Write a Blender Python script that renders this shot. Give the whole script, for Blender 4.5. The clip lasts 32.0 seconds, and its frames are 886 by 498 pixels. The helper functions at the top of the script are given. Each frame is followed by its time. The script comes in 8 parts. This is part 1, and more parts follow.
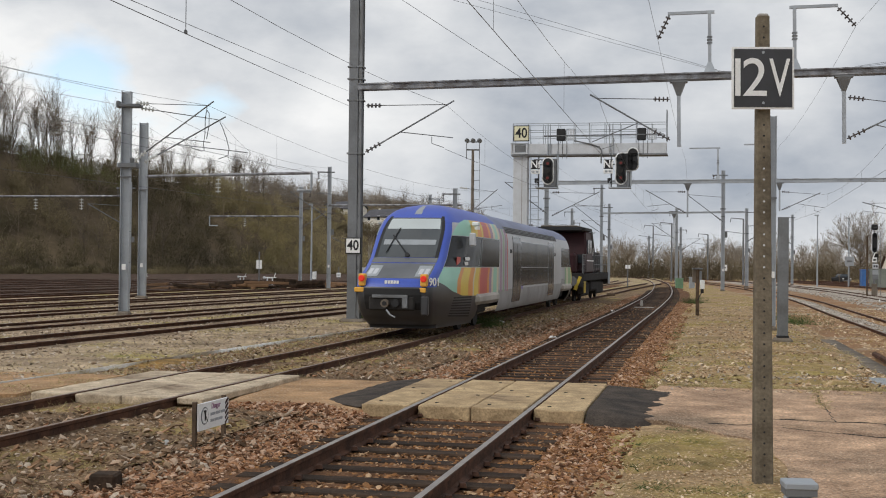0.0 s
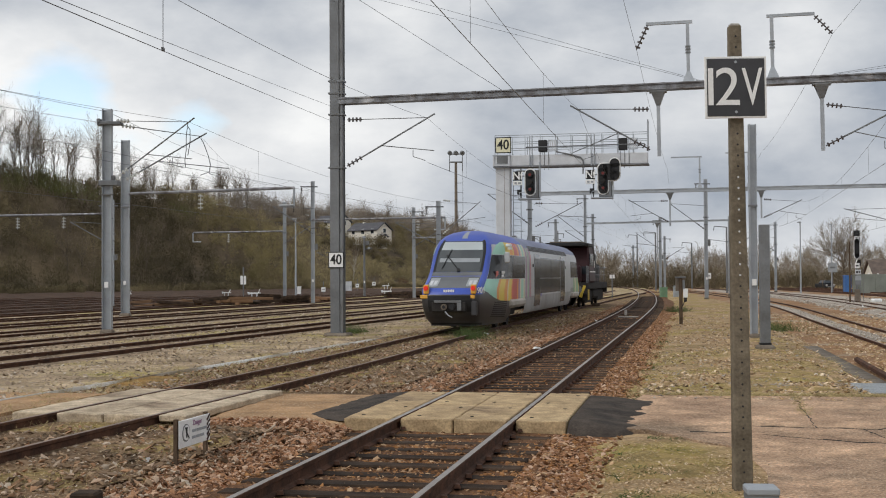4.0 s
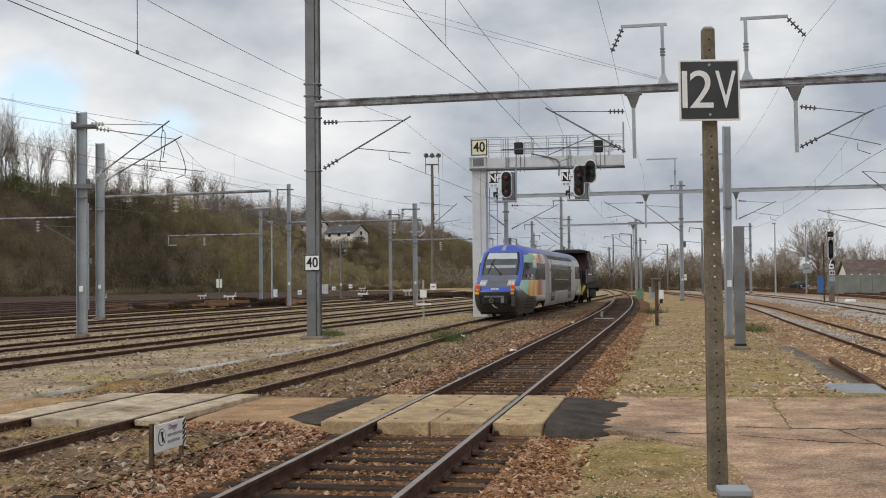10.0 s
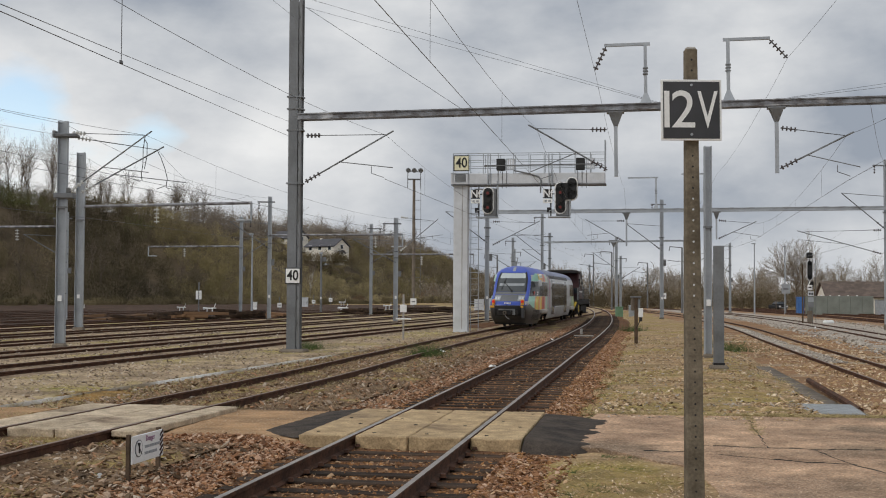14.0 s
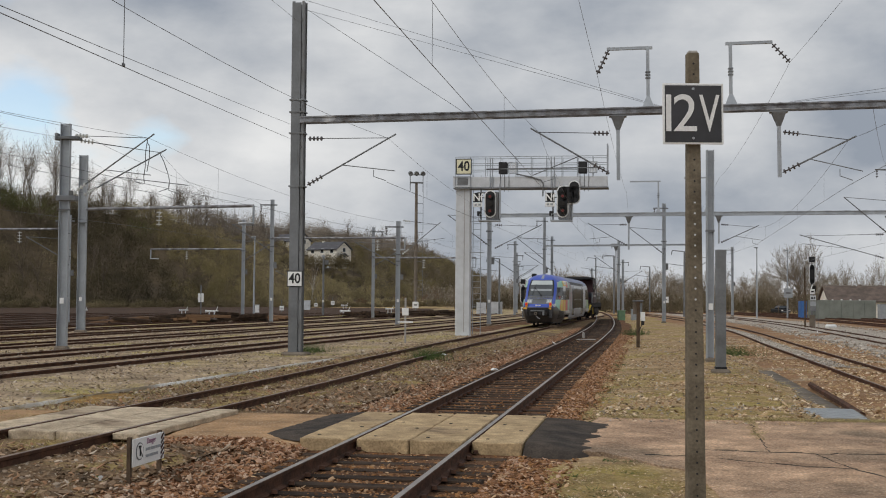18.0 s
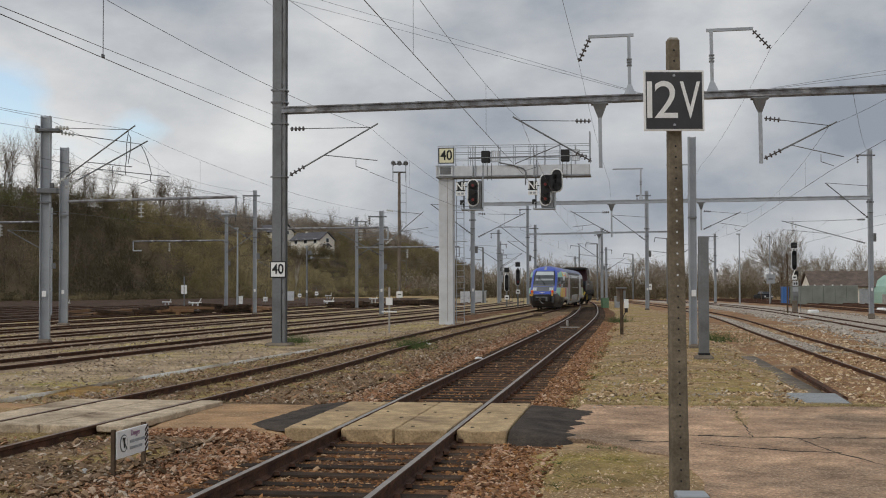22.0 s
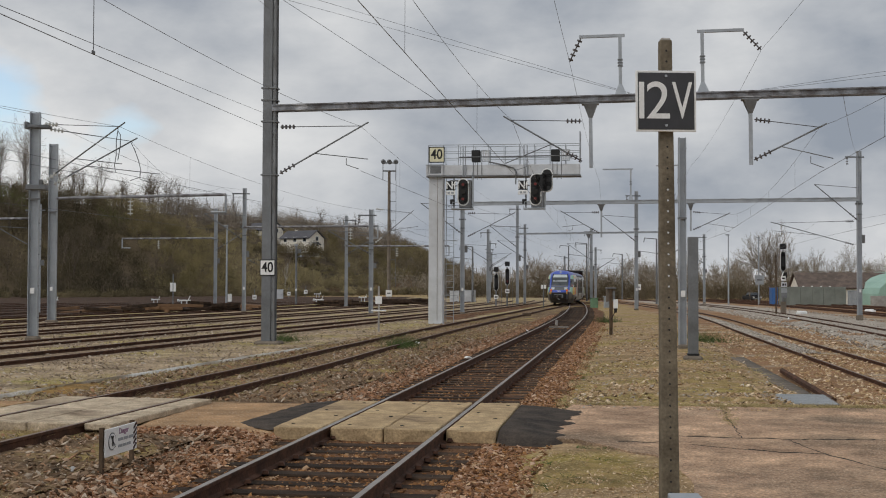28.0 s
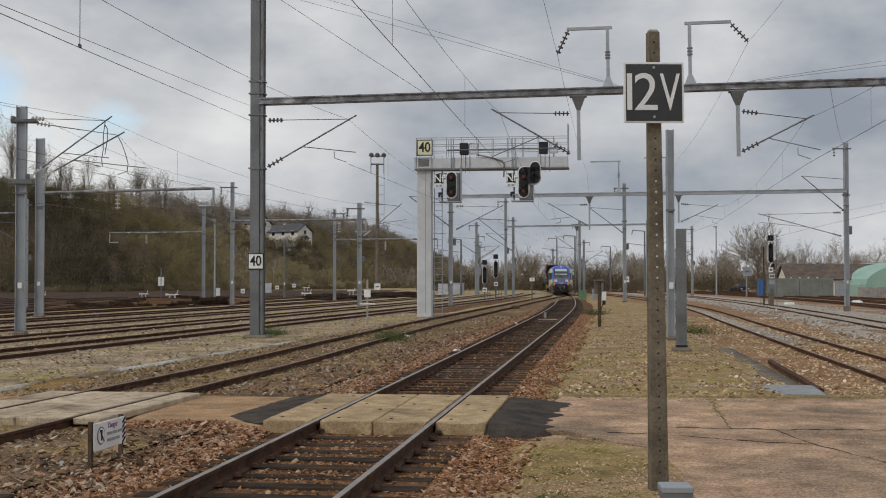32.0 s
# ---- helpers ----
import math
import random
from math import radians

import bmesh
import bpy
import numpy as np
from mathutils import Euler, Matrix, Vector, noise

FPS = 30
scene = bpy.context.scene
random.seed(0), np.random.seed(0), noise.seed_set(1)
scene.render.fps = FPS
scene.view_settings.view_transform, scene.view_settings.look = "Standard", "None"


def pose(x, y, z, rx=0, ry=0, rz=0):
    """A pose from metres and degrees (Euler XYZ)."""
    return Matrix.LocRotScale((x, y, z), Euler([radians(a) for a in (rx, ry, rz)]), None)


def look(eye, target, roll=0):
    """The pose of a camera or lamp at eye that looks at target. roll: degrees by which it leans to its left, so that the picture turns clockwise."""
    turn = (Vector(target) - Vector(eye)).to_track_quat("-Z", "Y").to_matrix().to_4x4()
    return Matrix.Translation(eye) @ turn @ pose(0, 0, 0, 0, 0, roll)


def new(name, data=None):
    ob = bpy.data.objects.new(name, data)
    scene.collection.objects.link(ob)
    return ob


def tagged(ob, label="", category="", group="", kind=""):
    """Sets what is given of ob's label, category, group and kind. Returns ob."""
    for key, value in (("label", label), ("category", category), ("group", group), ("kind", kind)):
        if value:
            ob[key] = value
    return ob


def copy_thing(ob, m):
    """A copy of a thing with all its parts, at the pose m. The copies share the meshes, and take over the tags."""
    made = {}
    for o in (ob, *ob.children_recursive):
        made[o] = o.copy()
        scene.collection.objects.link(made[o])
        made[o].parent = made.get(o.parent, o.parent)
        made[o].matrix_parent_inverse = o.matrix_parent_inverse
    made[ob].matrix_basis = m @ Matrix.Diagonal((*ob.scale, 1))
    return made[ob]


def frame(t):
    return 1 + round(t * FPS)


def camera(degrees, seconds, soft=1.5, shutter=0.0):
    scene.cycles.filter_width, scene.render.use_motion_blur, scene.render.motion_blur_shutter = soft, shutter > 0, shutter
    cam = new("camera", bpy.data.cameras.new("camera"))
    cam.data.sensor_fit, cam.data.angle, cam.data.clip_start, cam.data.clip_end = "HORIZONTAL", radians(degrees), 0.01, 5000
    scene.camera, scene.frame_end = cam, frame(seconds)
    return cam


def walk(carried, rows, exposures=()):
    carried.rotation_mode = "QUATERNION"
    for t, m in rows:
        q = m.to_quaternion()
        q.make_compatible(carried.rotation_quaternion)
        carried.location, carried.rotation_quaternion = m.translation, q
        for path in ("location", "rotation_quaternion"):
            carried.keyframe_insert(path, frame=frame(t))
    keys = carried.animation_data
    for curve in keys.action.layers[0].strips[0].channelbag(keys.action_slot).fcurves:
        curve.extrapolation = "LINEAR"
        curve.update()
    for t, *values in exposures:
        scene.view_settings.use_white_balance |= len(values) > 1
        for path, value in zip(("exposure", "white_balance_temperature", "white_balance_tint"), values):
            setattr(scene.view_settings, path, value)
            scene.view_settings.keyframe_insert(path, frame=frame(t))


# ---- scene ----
cam = camera(39.3, 32.0, soft=1.05)

PATH = [
    (0, pose(-0.068, 0.039, 1.805, 90.718, -0.617, -0.466)),
    (0.5, pose(-0.050, 0.035, 1.809, 90.680, -0.337, -0.581)),
    (1, pose(-0.039, 0.027, 1.810, 90.930, -0.103, -0.732)),
    (1.5, pose(-0.032, 0.012, 1.809, 91.054, -0.201, -0.803)),
    (2, pose(-0.023, 0.000, 1.811, 91.194, -0.188, -1.101)),
    (2.5, pose(-0.014, 0.000, 1.811, 91.372, -0.017, -1.062)),
    (3, pose(-0.012, -0.002, 1.809, 91.307, 0.118, -1.159)),
    (3.5, pose(-0.003, 0.003, 1.807, 91.300, 0.302, -1.141)),
    (5.5, pose(-0.006, -0.001, 1.810, 91.326, 0.288, -1.171)),
    (6, pose(-0.006, -0.005, 1.811, 91.421, 0.152, -1.117)),
    (6.5, pose(-0.006, -0.014, 1.805, 91.286, 0.431, -1.307)),
    (7, pose(-0.001, -0.014, 1.809, 91.401, 0.530, -1.363)),
    (7.5, pose(-0.002, -0.019, 1.811, 91.514, 0.572, -1.352)),
    (8, pose(-0.002, -0.012, 1.808, 91.538, 0.283, -1.641)),
    (8.5, pose(-0.005, -0.000, 1.807, 91.457, 0.240, -1.817)),
    (9, pose(-0.011, -0.005, 1.809, 91.505, 0.118, -2.111)),
    (9.5, pose(-0.009, -0.011, 1.810, 91.423, 0.276, -2.375)),
    (10, pose(0.003, -0.009, 1.812, 91.400, 0.539, -2.222)),
    (10.5, pose(0.007, -0.022, 1.813, 91.413, 0.483, -2.267)),
    (11, pose(0.011, -0.021, 1.815, 91.489, 0.428, -2.590)),
    (11.5, pose(0.008, -0.014, 1.812, 91.696, 0.218, -2.643)),
    (12, pose(0.011, -0.006, 1.813, 91.660, 0.108, -2.846)),
    (12.5, pose(0.007, -0.013, 1.814, 91.698, 0.252, -3.003)),
    (13, pose(0.007, -0.022, 1.811, 91.831, 0.144, -2.915)),
    (13.5, pose(0.001, -0.019, 1.810, 92.028, -0.163, -2.940)),
    (14, pose(-0.002, -0.029, 1.810, 92.097, -0.329, -3.135)),
    (14.5, pose(0.000, -0.033, 1.810, 92.250, -0.260, -2.935)),
    (16.5, pose(0.004, -0.025, 1.810, 92.077, -0.227, -3.259)),
    (17, pose(0.006, -0.018, 1.812, 92.060, -0.321, -3.200)),
    (17.5, pose(0.004, -0.024, 1.811, 92.123, -0.370, -3.058)),
    (18, pose(0.007, -0.024, 1.810, 92.250, -0.458, -3.033)),
    (18.5, pose(0.006, -0.024, 1.811, 92.135, -0.508, -3.155)),
    (19, pose(0.011, -0.015, 1.815, 92.104, -0.489, -3.275)),
    (19.5, pose(0.000, -0.031, 1.806, 91.861, -0.194, -3.441)),
    (20, pose(0.002, -0.011, 1.809, 91.675, -0.410, -3.602)),
    (20.5, pose(0.000, -0.009, 1.803, 91.755, -0.347, -3.633)),
    (21, pose(0.006, -0.009, 1.804, 91.846, -0.223, -3.637)),
    (21.5, pose(0.013, -0.010, 1.806, 91.836, 0.011, -3.611)),
    (22, pose(0.015, -0.026, 1.805, 91.758, 0.118, -3.775)),
    (22.5, pose(0.015, -0.014, 1.806, 91.836, 0.066, -3.836)),
    (23, pose(0.014, -0.020, 1.805, 91.913, 0.087, -3.881)),
    (23.5, pose(0.013, -0.019, 1.806, 91.818, -0.035, -3.736)),
    (24, pose(0.016, -0.006, 1.804, 91.797, -0.214, -3.853)),
    (24.5, pose(0.013, -0.001, 1.803, 91.650, -0.181, -4.145)),
    (25, pose(0.014, -0.012, 1.804, 91.681, 0.069, -4.040)),
    (25.5, pose(0.012, 0.001, 1.804, 91.559, -0.106, -4.159)),
    (27.5, pose(0.010, -0.003, 1.802, 91.760, -0.219, -4.227)),
    (28, pose(0.003, -0.001, 1.808, 91.716, -0.212, -4.270)),
    (28.5, pose(-0.004, -0.005, 1.805, 91.736, -0.281, -4.261)),
    (29, pose(-0.001, -0.008, 1.802, 91.718, -0.265, -4.364)),
    (29.5, pose(-0.010, -0.001, 1.801, 91.661, -0.492, -4.371)),
    (30, pose(-0.002, 0.011, 1.802, 91.680, -0.316, -4.443)),
    (30.5, pose(-0.003, 0.002, 1.794, 91.653, -0.088, -4.714)),
    (31, pose(-0.001, -0.002, 1.802, 91.574, 0.099, -4.639)),
    (31.5, pose(-0.001, -0.006, 1.799, 91.407, 0.229, -4.856)),
    (32, pose(0.000, -0.000, 1.800, 91.400, 0.050, -4.800)),
]
walk(cam, PATH, [(0, 0.0, 6450, 9), (6, 0.02, 6450, 9), (12.5, -0.02, 6450, 9), (14, -0.14, 6450, 9), (17, -0.2, 6450, 9), (20, -0.28, 6450, 9), (32, -0.3, 6450, 9)])

SKY_CLOUD = 10.0

# ---- daylight: bright broken cloud, a veiled sun behind on the left ----
SUN_EL, SUN_AZ = radians(40), radians(-122)
world = bpy.data.worlds.new("sky")
scene.world = world
world.use_nodes = True
nt = world.node_tree
nt.nodes.clear()
N = nt.nodes.new
L = nt.links.new
w_out, w_bg, w_sky = N("ShaderNodeOutputWorld"), N("ShaderNodeBackground"), N("ShaderNodeTexSky")
w_sky.sky_type, w_sky.sun_disc, w_sky.sun_elevation, w_sky.sun_rotation = "NISHITA", False, SUN_EL, SUN_AZ
w_co, w_map, w_n1, w_n2 = N("ShaderNodeTexCoord"), N("ShaderNodeMapping"), N("ShaderNodeTexNoise"), N("ShaderNodeTexNoise")
w_map.inputs["Scale"].default_value = (1.0, 1.0, 2.6)
w_map.inputs["Location"].default_value = (0.90, 0.05, 0.33)
L(w_co.outputs["Generated"], w_map.inputs["Vector"])
w_map2 = N("ShaderNodeMapping")
w_map2.inputs["Scale"].default_value, w_map2.inputs["Location"].default_value = (1.0, 1.0, 2.0), (0.37, 0.1, 0.0)
L(w_co.outputs["Generated"], w_map2.inputs["Vector"])
for n_, sc, de, w_m in ((w_n1, 3.2, 9.0, w_map2), (w_n2, 2.2, 7.0, w_map)):
    n_.inputs["Scale"].default_value, n_.inputs["Detail"].default_value, n_.inputs["Roughness"].default_value = sc, de, 0.55
    L(w_m.outputs["Vector"], n_.inputs["Vector"])
w_cover, w_tone = N("ShaderNodeValToRGB"), N("ShaderNodeValToRGB")
w_cover.color_ramp.elements[0].position, w_cover.color_ramp.elements[0].color = 0.27, (0.2, 0.2, 0.2, 1)
w_cover.color_ramp.elements[1].position, w_cover.color_ramp.elements[1].color = 0.38, (1, 1, 1, 1)
w_tone.color_ramp.elements[0].position, w_tone.color_ramp.elements[0].color = 0.34, (0.985, 0.98, 0.975, 1)
w_tone.color_ramp.elements[1].position, w_tone.color_ramp.elements[1].color = 0.66, (0.370, 0.412, 0.482, 1)


def cloud_shift(src, rows):
    """Lifts or lowers the cloud noise round some directions: rows of (direction, reach, amount)."""
    for way, reach, amount in rows:
        far, near_, plus = N("ShaderNodeVectorMath"), N("ShaderNodeMapRange"), N("ShaderNodeMath")
        far.operation, plus.operation, near_.interpolation_type = "DISTANCE", "ADD", "SMOOTHSTEP"
        far.inputs[1].default_value = way
        near_.inputs["From Max"].default_value, near_.inputs["To Min"].default_value, near_.inputs["To Max"].default_value = reach, amount, 0.0
        L(w_co.outputs["Generated"], far.inputs[0])
        L(far.outputs["Value"], near_.inputs["Value"])
        L(src, plus.inputs[0])
        L(near_.outputs["Result"], plus.inputs[1])
        src = plus.outputs[0]
    return src


# a gap of blue and sunlit cloud low on the left, a grey bank above it, grey cloud ahead
L(cloud_shift(w_n2.outputs["Fac"], [((-0.268, 0.952, 0.148), 0.055, -0.15), ((-0.172, 0.977, 0.125), 0.05, -0.15)]), w_cover.inputs["Fac"])
L(cloud_shift(w_n1.outputs["Fac"], [((-0.24, 0.95, 0.125), 0.30, -0.19), ((-0.17, 0.955, 0.25), 0.19, 0.22), ((0.33, 0.94, 0.05), 0.20, 0.02), ((0.335, 0.935, 0.045), 0.12, 0.12), ((0.02, 0.99, 0.12), 0.16, -0.04)]), w_tone.inputs["Fac"])
w_gain, w_mix = N("ShaderNodeMix"), N("ShaderNodeMix")
w_gain.data_type = w_mix.data_type = "RGBA"
w_gain.blend_type = "MULTIPLY"
w_gain.inputs["Factor"].default_value = 1.0
w_gain.inputs["B"].default_value = (SKY_CLOUD, SKY_CLOUD, SKY_CLOUD, 1)
L(w_tone.outputs["Color"], w_gain.inputs["A"])
L(w_cover.outputs["Color"], w_mix.inputs["Factor"])
w_clear = N("ShaderNodeMix")
w_clear.data_type, w_clear.blend_type = "RGBA", "MULTIPLY"
w_clear.inputs["Factor"].default_value, w_clear.inputs["B"].default_value = 1.0, (2.3, 2.3, 2.3, 1)
L(w_sky.outputs["Color"], w_clear.inputs["A"])
L(w_clear.outputs["Result"], w_mix.inputs["A"])
L(w_gain.outputs["Result"], w_mix.inputs["B"])
w_dot, w_ring, w_halo = N("ShaderNodeVectorMath"), N("ShaderNodeMapRange"), N("ShaderNodeVectorMath")   # brighter cloud round the hidden sun
w_dot.operation, w_halo.operation = "DOT_PRODUCT", "SCALE"
w_dot.inputs[1].default_value = (math.sin(SUN_AZ) * math.cos(SUN_EL), math.cos(SUN_AZ) * math.cos(SUN_EL), math.sin(SUN_EL))
L(w_co.outputs["Generated"], w_dot.inputs[0])
w_ring.interpolation_type = "SMOOTHSTEP"
w_ring.inputs["From Min"].default_value, w_ring.inputs["From Max"].default_value = 0.55, 1.0
w_ring.inputs["To Min"].default_value, w_ring.inputs["To Max"].default_value = 0.95, 1.22
L(w_dot.outputs["Value"], w_ring.inputs["Value"])
L(w_mix.outputs["Result"], w_halo.inputs[0])
L(w_ring.outputs["Result"], w_halo.inputs["Scale"])
L(w_halo.outputs["Vector"], w_bg.inputs["Color"])
w_bg.inputs["Strength"].default_value = 0.1
L(w_bg.outputs["Background"], w_out.inputs["Surface"])
sun = new("sun", bpy.data.lights.new("sun", "SUN"))
sun.data.energy, sun.data.angle, sun.data.color = 1.25, radians(28), (1.0, 0.95, 0.88)
sun.matrix_world = look((0, 0, 60), (-60 * math.sin(SUN_AZ) * math.cos(SUN_EL), -60 * math.cos(SUN_AZ) * math.cos(SUN_EL), 60 - 60 * math.sin(SUN_EL)))


# ---- materials ----
def mat(name, base, dark=None, rough=0.8, metal=0.0, scale=6.0, fine=60.0, bump=0.15, spots=None, spot_at=0.62, per_object=0.0, co="Object", dist=0.02, grain=0.9, palette=None, specks=None, speck_scale=30.0, mid=0.0, mid_scale=4.0):
    """A surface with broad stains from base to dark, fine grain and relief; spots: a third colour in patches."""
    m = bpy.data.materials.new(name)
    m.use_nodes = True
    t = m.node_tree
    b = t.nodes["Principled BSDF"]
    b.inputs["Roughness"].default_value, b.inputs["Metallic"].default_value = rough, metal
    dark = dark or tuple(c * 0.6 for c in base)
    c = t.nodes.new("ShaderNodeTexCoord")
    big, small = t.nodes.new("ShaderNodeTexNoise"), t.nodes.new("ShaderNodeTexNoise")
    for n_, s, d in ((big, scale, 5.0), (small, fine, 4.0)):
        n_.inputs["Scale"].default_value, n_.inputs["Detail"].default_value = s, d
        t.links.new(c.outputs[co], n_.inputs["Vector"])
    ramp = t.nodes.new("ShaderNodeValToRGB")
    ramp.color_ramp.elements[0].position, ramp.color_ramp.elements[0].color = 0.33, (*dark, 1)
    ramp.color_ramp.elements[1].position, ramp.color_ramp.elements[1].color = 0.66, (*base, 1)
    t.links.new(big.outputs["Fac"], ramp.inputs["Fac"])
    col = ramp.outputs["Color"]
    if spots:
        third = t.nodes.new("ShaderNodeTexNoise")
        third.inputs["Scale"].default_value, third.inputs["Detail"].default_value = scale * 0.45, 8.0
        t.links.new(c.outputs[co], third.inputs["Vector"])
        r2, mx = t.nodes.new("ShaderNodeValToRGB"), t.nodes.new("ShaderNodeMix")
        r2.color_ramp.elements[0].position, r2.color_ramp.elements[1].position = spot_at - 0.07, spot_at + 0.05
        t.links.new(third.outputs["Fac"], r2.inputs["Fac"])
        mx.data_type = "RGBA"
        t.links.new(r2.outputs["Color"], mx.inputs["Factor"])
        t.links.new(col, mx.inputs["A"])
        mx.inputs["B"].default_value = (*spots, 1)
        col = mx.outputs["Result"]
    if palette:                            # a colour of its own for each loose piece
        geo2, r3, mx3 = t.nodes.new("ShaderNodeNewGeometry"), t.nodes.new("ShaderNodeValToRGB"), t.nodes.new("ShaderNodeMix")
        for k, p in enumerate(palette):
            e = r3.color_ramp.elements[k] if k < 2 else r3.color_ramp.elements.new(1.0)
            e.position, e.color = k / (len(palette) - 1), (*p, 1)
        t.links.new(geo2.outputs["Random Per Island"], r3.inputs["Fac"])
        mx3.data_type = "RGBA"
        mx3.inputs["Factor"].default_value = 0.75
        t.links.new(col, mx3.inputs["A"])
        t.links.new(r3.outputs["Color"], mx3.inputs["B"])
        col = mx3.outputs["Result"]
    if specks:                             # small pale grit
        vor, r4, mx4 = t.nodes.new("ShaderNodeTexVoronoi"), t.nodes.new("ShaderNodeValToRGB"), t.nodes.new("ShaderNodeMix")
        vor.inputs["Scale"].default_value = speck_scale
        t.links.new(c.outputs[co], vor.inputs["Vector"])
        r4.color_ramp.elements[0].position, r4.color_ramp.elements[0].color = 0.16, (0.85, 0.85, 0.85, 1)
        r4.color_ramp.elements[1].position, r4.color_ramp.elements[1].color = 0.30, (0, 0, 0, 1)
        t.links.new(vor.outputs["Distance"], r4.inputs["Fac"])
        mx4.data_type = "RGBA"
        t.links.new(r4.outputs["Color"], mx4.inputs["Factor"])
        t.links.new(col, mx4.inputs["A"])
        mx4.inputs["B"].default_value = (*specks, 1)
        col = mx4.outputs["Result"]
    hsv = t.nodes.new("ShaderNodeHueSaturation")
    t.links.new(col, hsv.inputs["Color"])
    add = t.nodes.new("ShaderNodeMath")
    add.operation = "MULTIPLY_ADD"
    t.links.new(small.outputs["Fac"], add.inputs[0])
    add.inputs[1].default_value, add.inputs[2].default_value = grain, 1 - grain / 2
    val = add.outputs[0]
    if mid:                                # blotches a hand's width to a metre across
        n3, m3 = t.nodes.new("ShaderNodeTexNoise"), t.nodes.new("ShaderNodeMath")
        n3.inputs["Scale"].default_value, n3.inputs["Detail"].default_value, n3.inputs["Roughness"].default_value = mid_scale, 6.0, 0.65
        t.links.new(c.outputs[co], n3.inputs["Vector"])
        a3 = t.nodes.new("ShaderNodeMath")
        a3.operation, m3.operation = "MULTIPLY_ADD", "MULTIPLY"
        t.links.new(n3.outputs["Fac"], a3.inputs[0])
        a3.inputs[1].default_value, a3.inputs[2].default_value = mid, 1 - mid / 2
        t.links.new(val, m3.inputs[0])
        t.links.new(a3.outputs[0], m3.inputs[1])
        val = m3.outputs[0]
    if per_object:
        geo = t.nodes.new("ShaderNodeNewGeometry") if per_object < 0 else t.nodes.new("ShaderNodeObjectInfo")
        src = geo.outputs["Random Per Island"] if per_object < 0 else geo.outputs["Random"]
        k = abs(per_object)
        ma, mu = t.nodes.new("ShaderNodeMath"), t.nodes.new("ShaderNodeMath")
        ma.operation, mu.operation = "MULTIPLY_ADD", "MULTIPLY"
        t.links.new(src, ma.inputs[0])
        ma.inputs[1].default_value, ma.inputs[2].default_value = 2 * k, 1 - k
        t.links.new(val, mu.inputs[0])
        t.links.new(ma.outputs[0], mu.inputs[1])
        val = mu.outputs[0]
    t.links.new(val, hsv.inputs["Value"])
    t.links.new(hsv.outputs["Color"], b.inputs["Base Color"])
    if bump:
        bp = t.nodes.new("ShaderNodeBump")
        bp.inputs["Strength"].default_value, bp.inputs["Distance"].default_value = bump, dist
        t.links.new(small.outputs["Fac"], bp.inputs["Height"])
        t.links.new(bp.outputs["Normal"], b.inputs["Normal"])
    return m


def glow(name, colour, strength):
    m = bpy.data.materials.new(name)
    m.use_nodes = True
    b = m.node_tree.nodes["Principled BSDF"]
    b.inputs["Base Color"].default_value = (*colour, 1)
    b.inputs["Emission Color"].default_value, b.inputs["Emission Strength"].default_value = (*colour, 1), strength
    return m


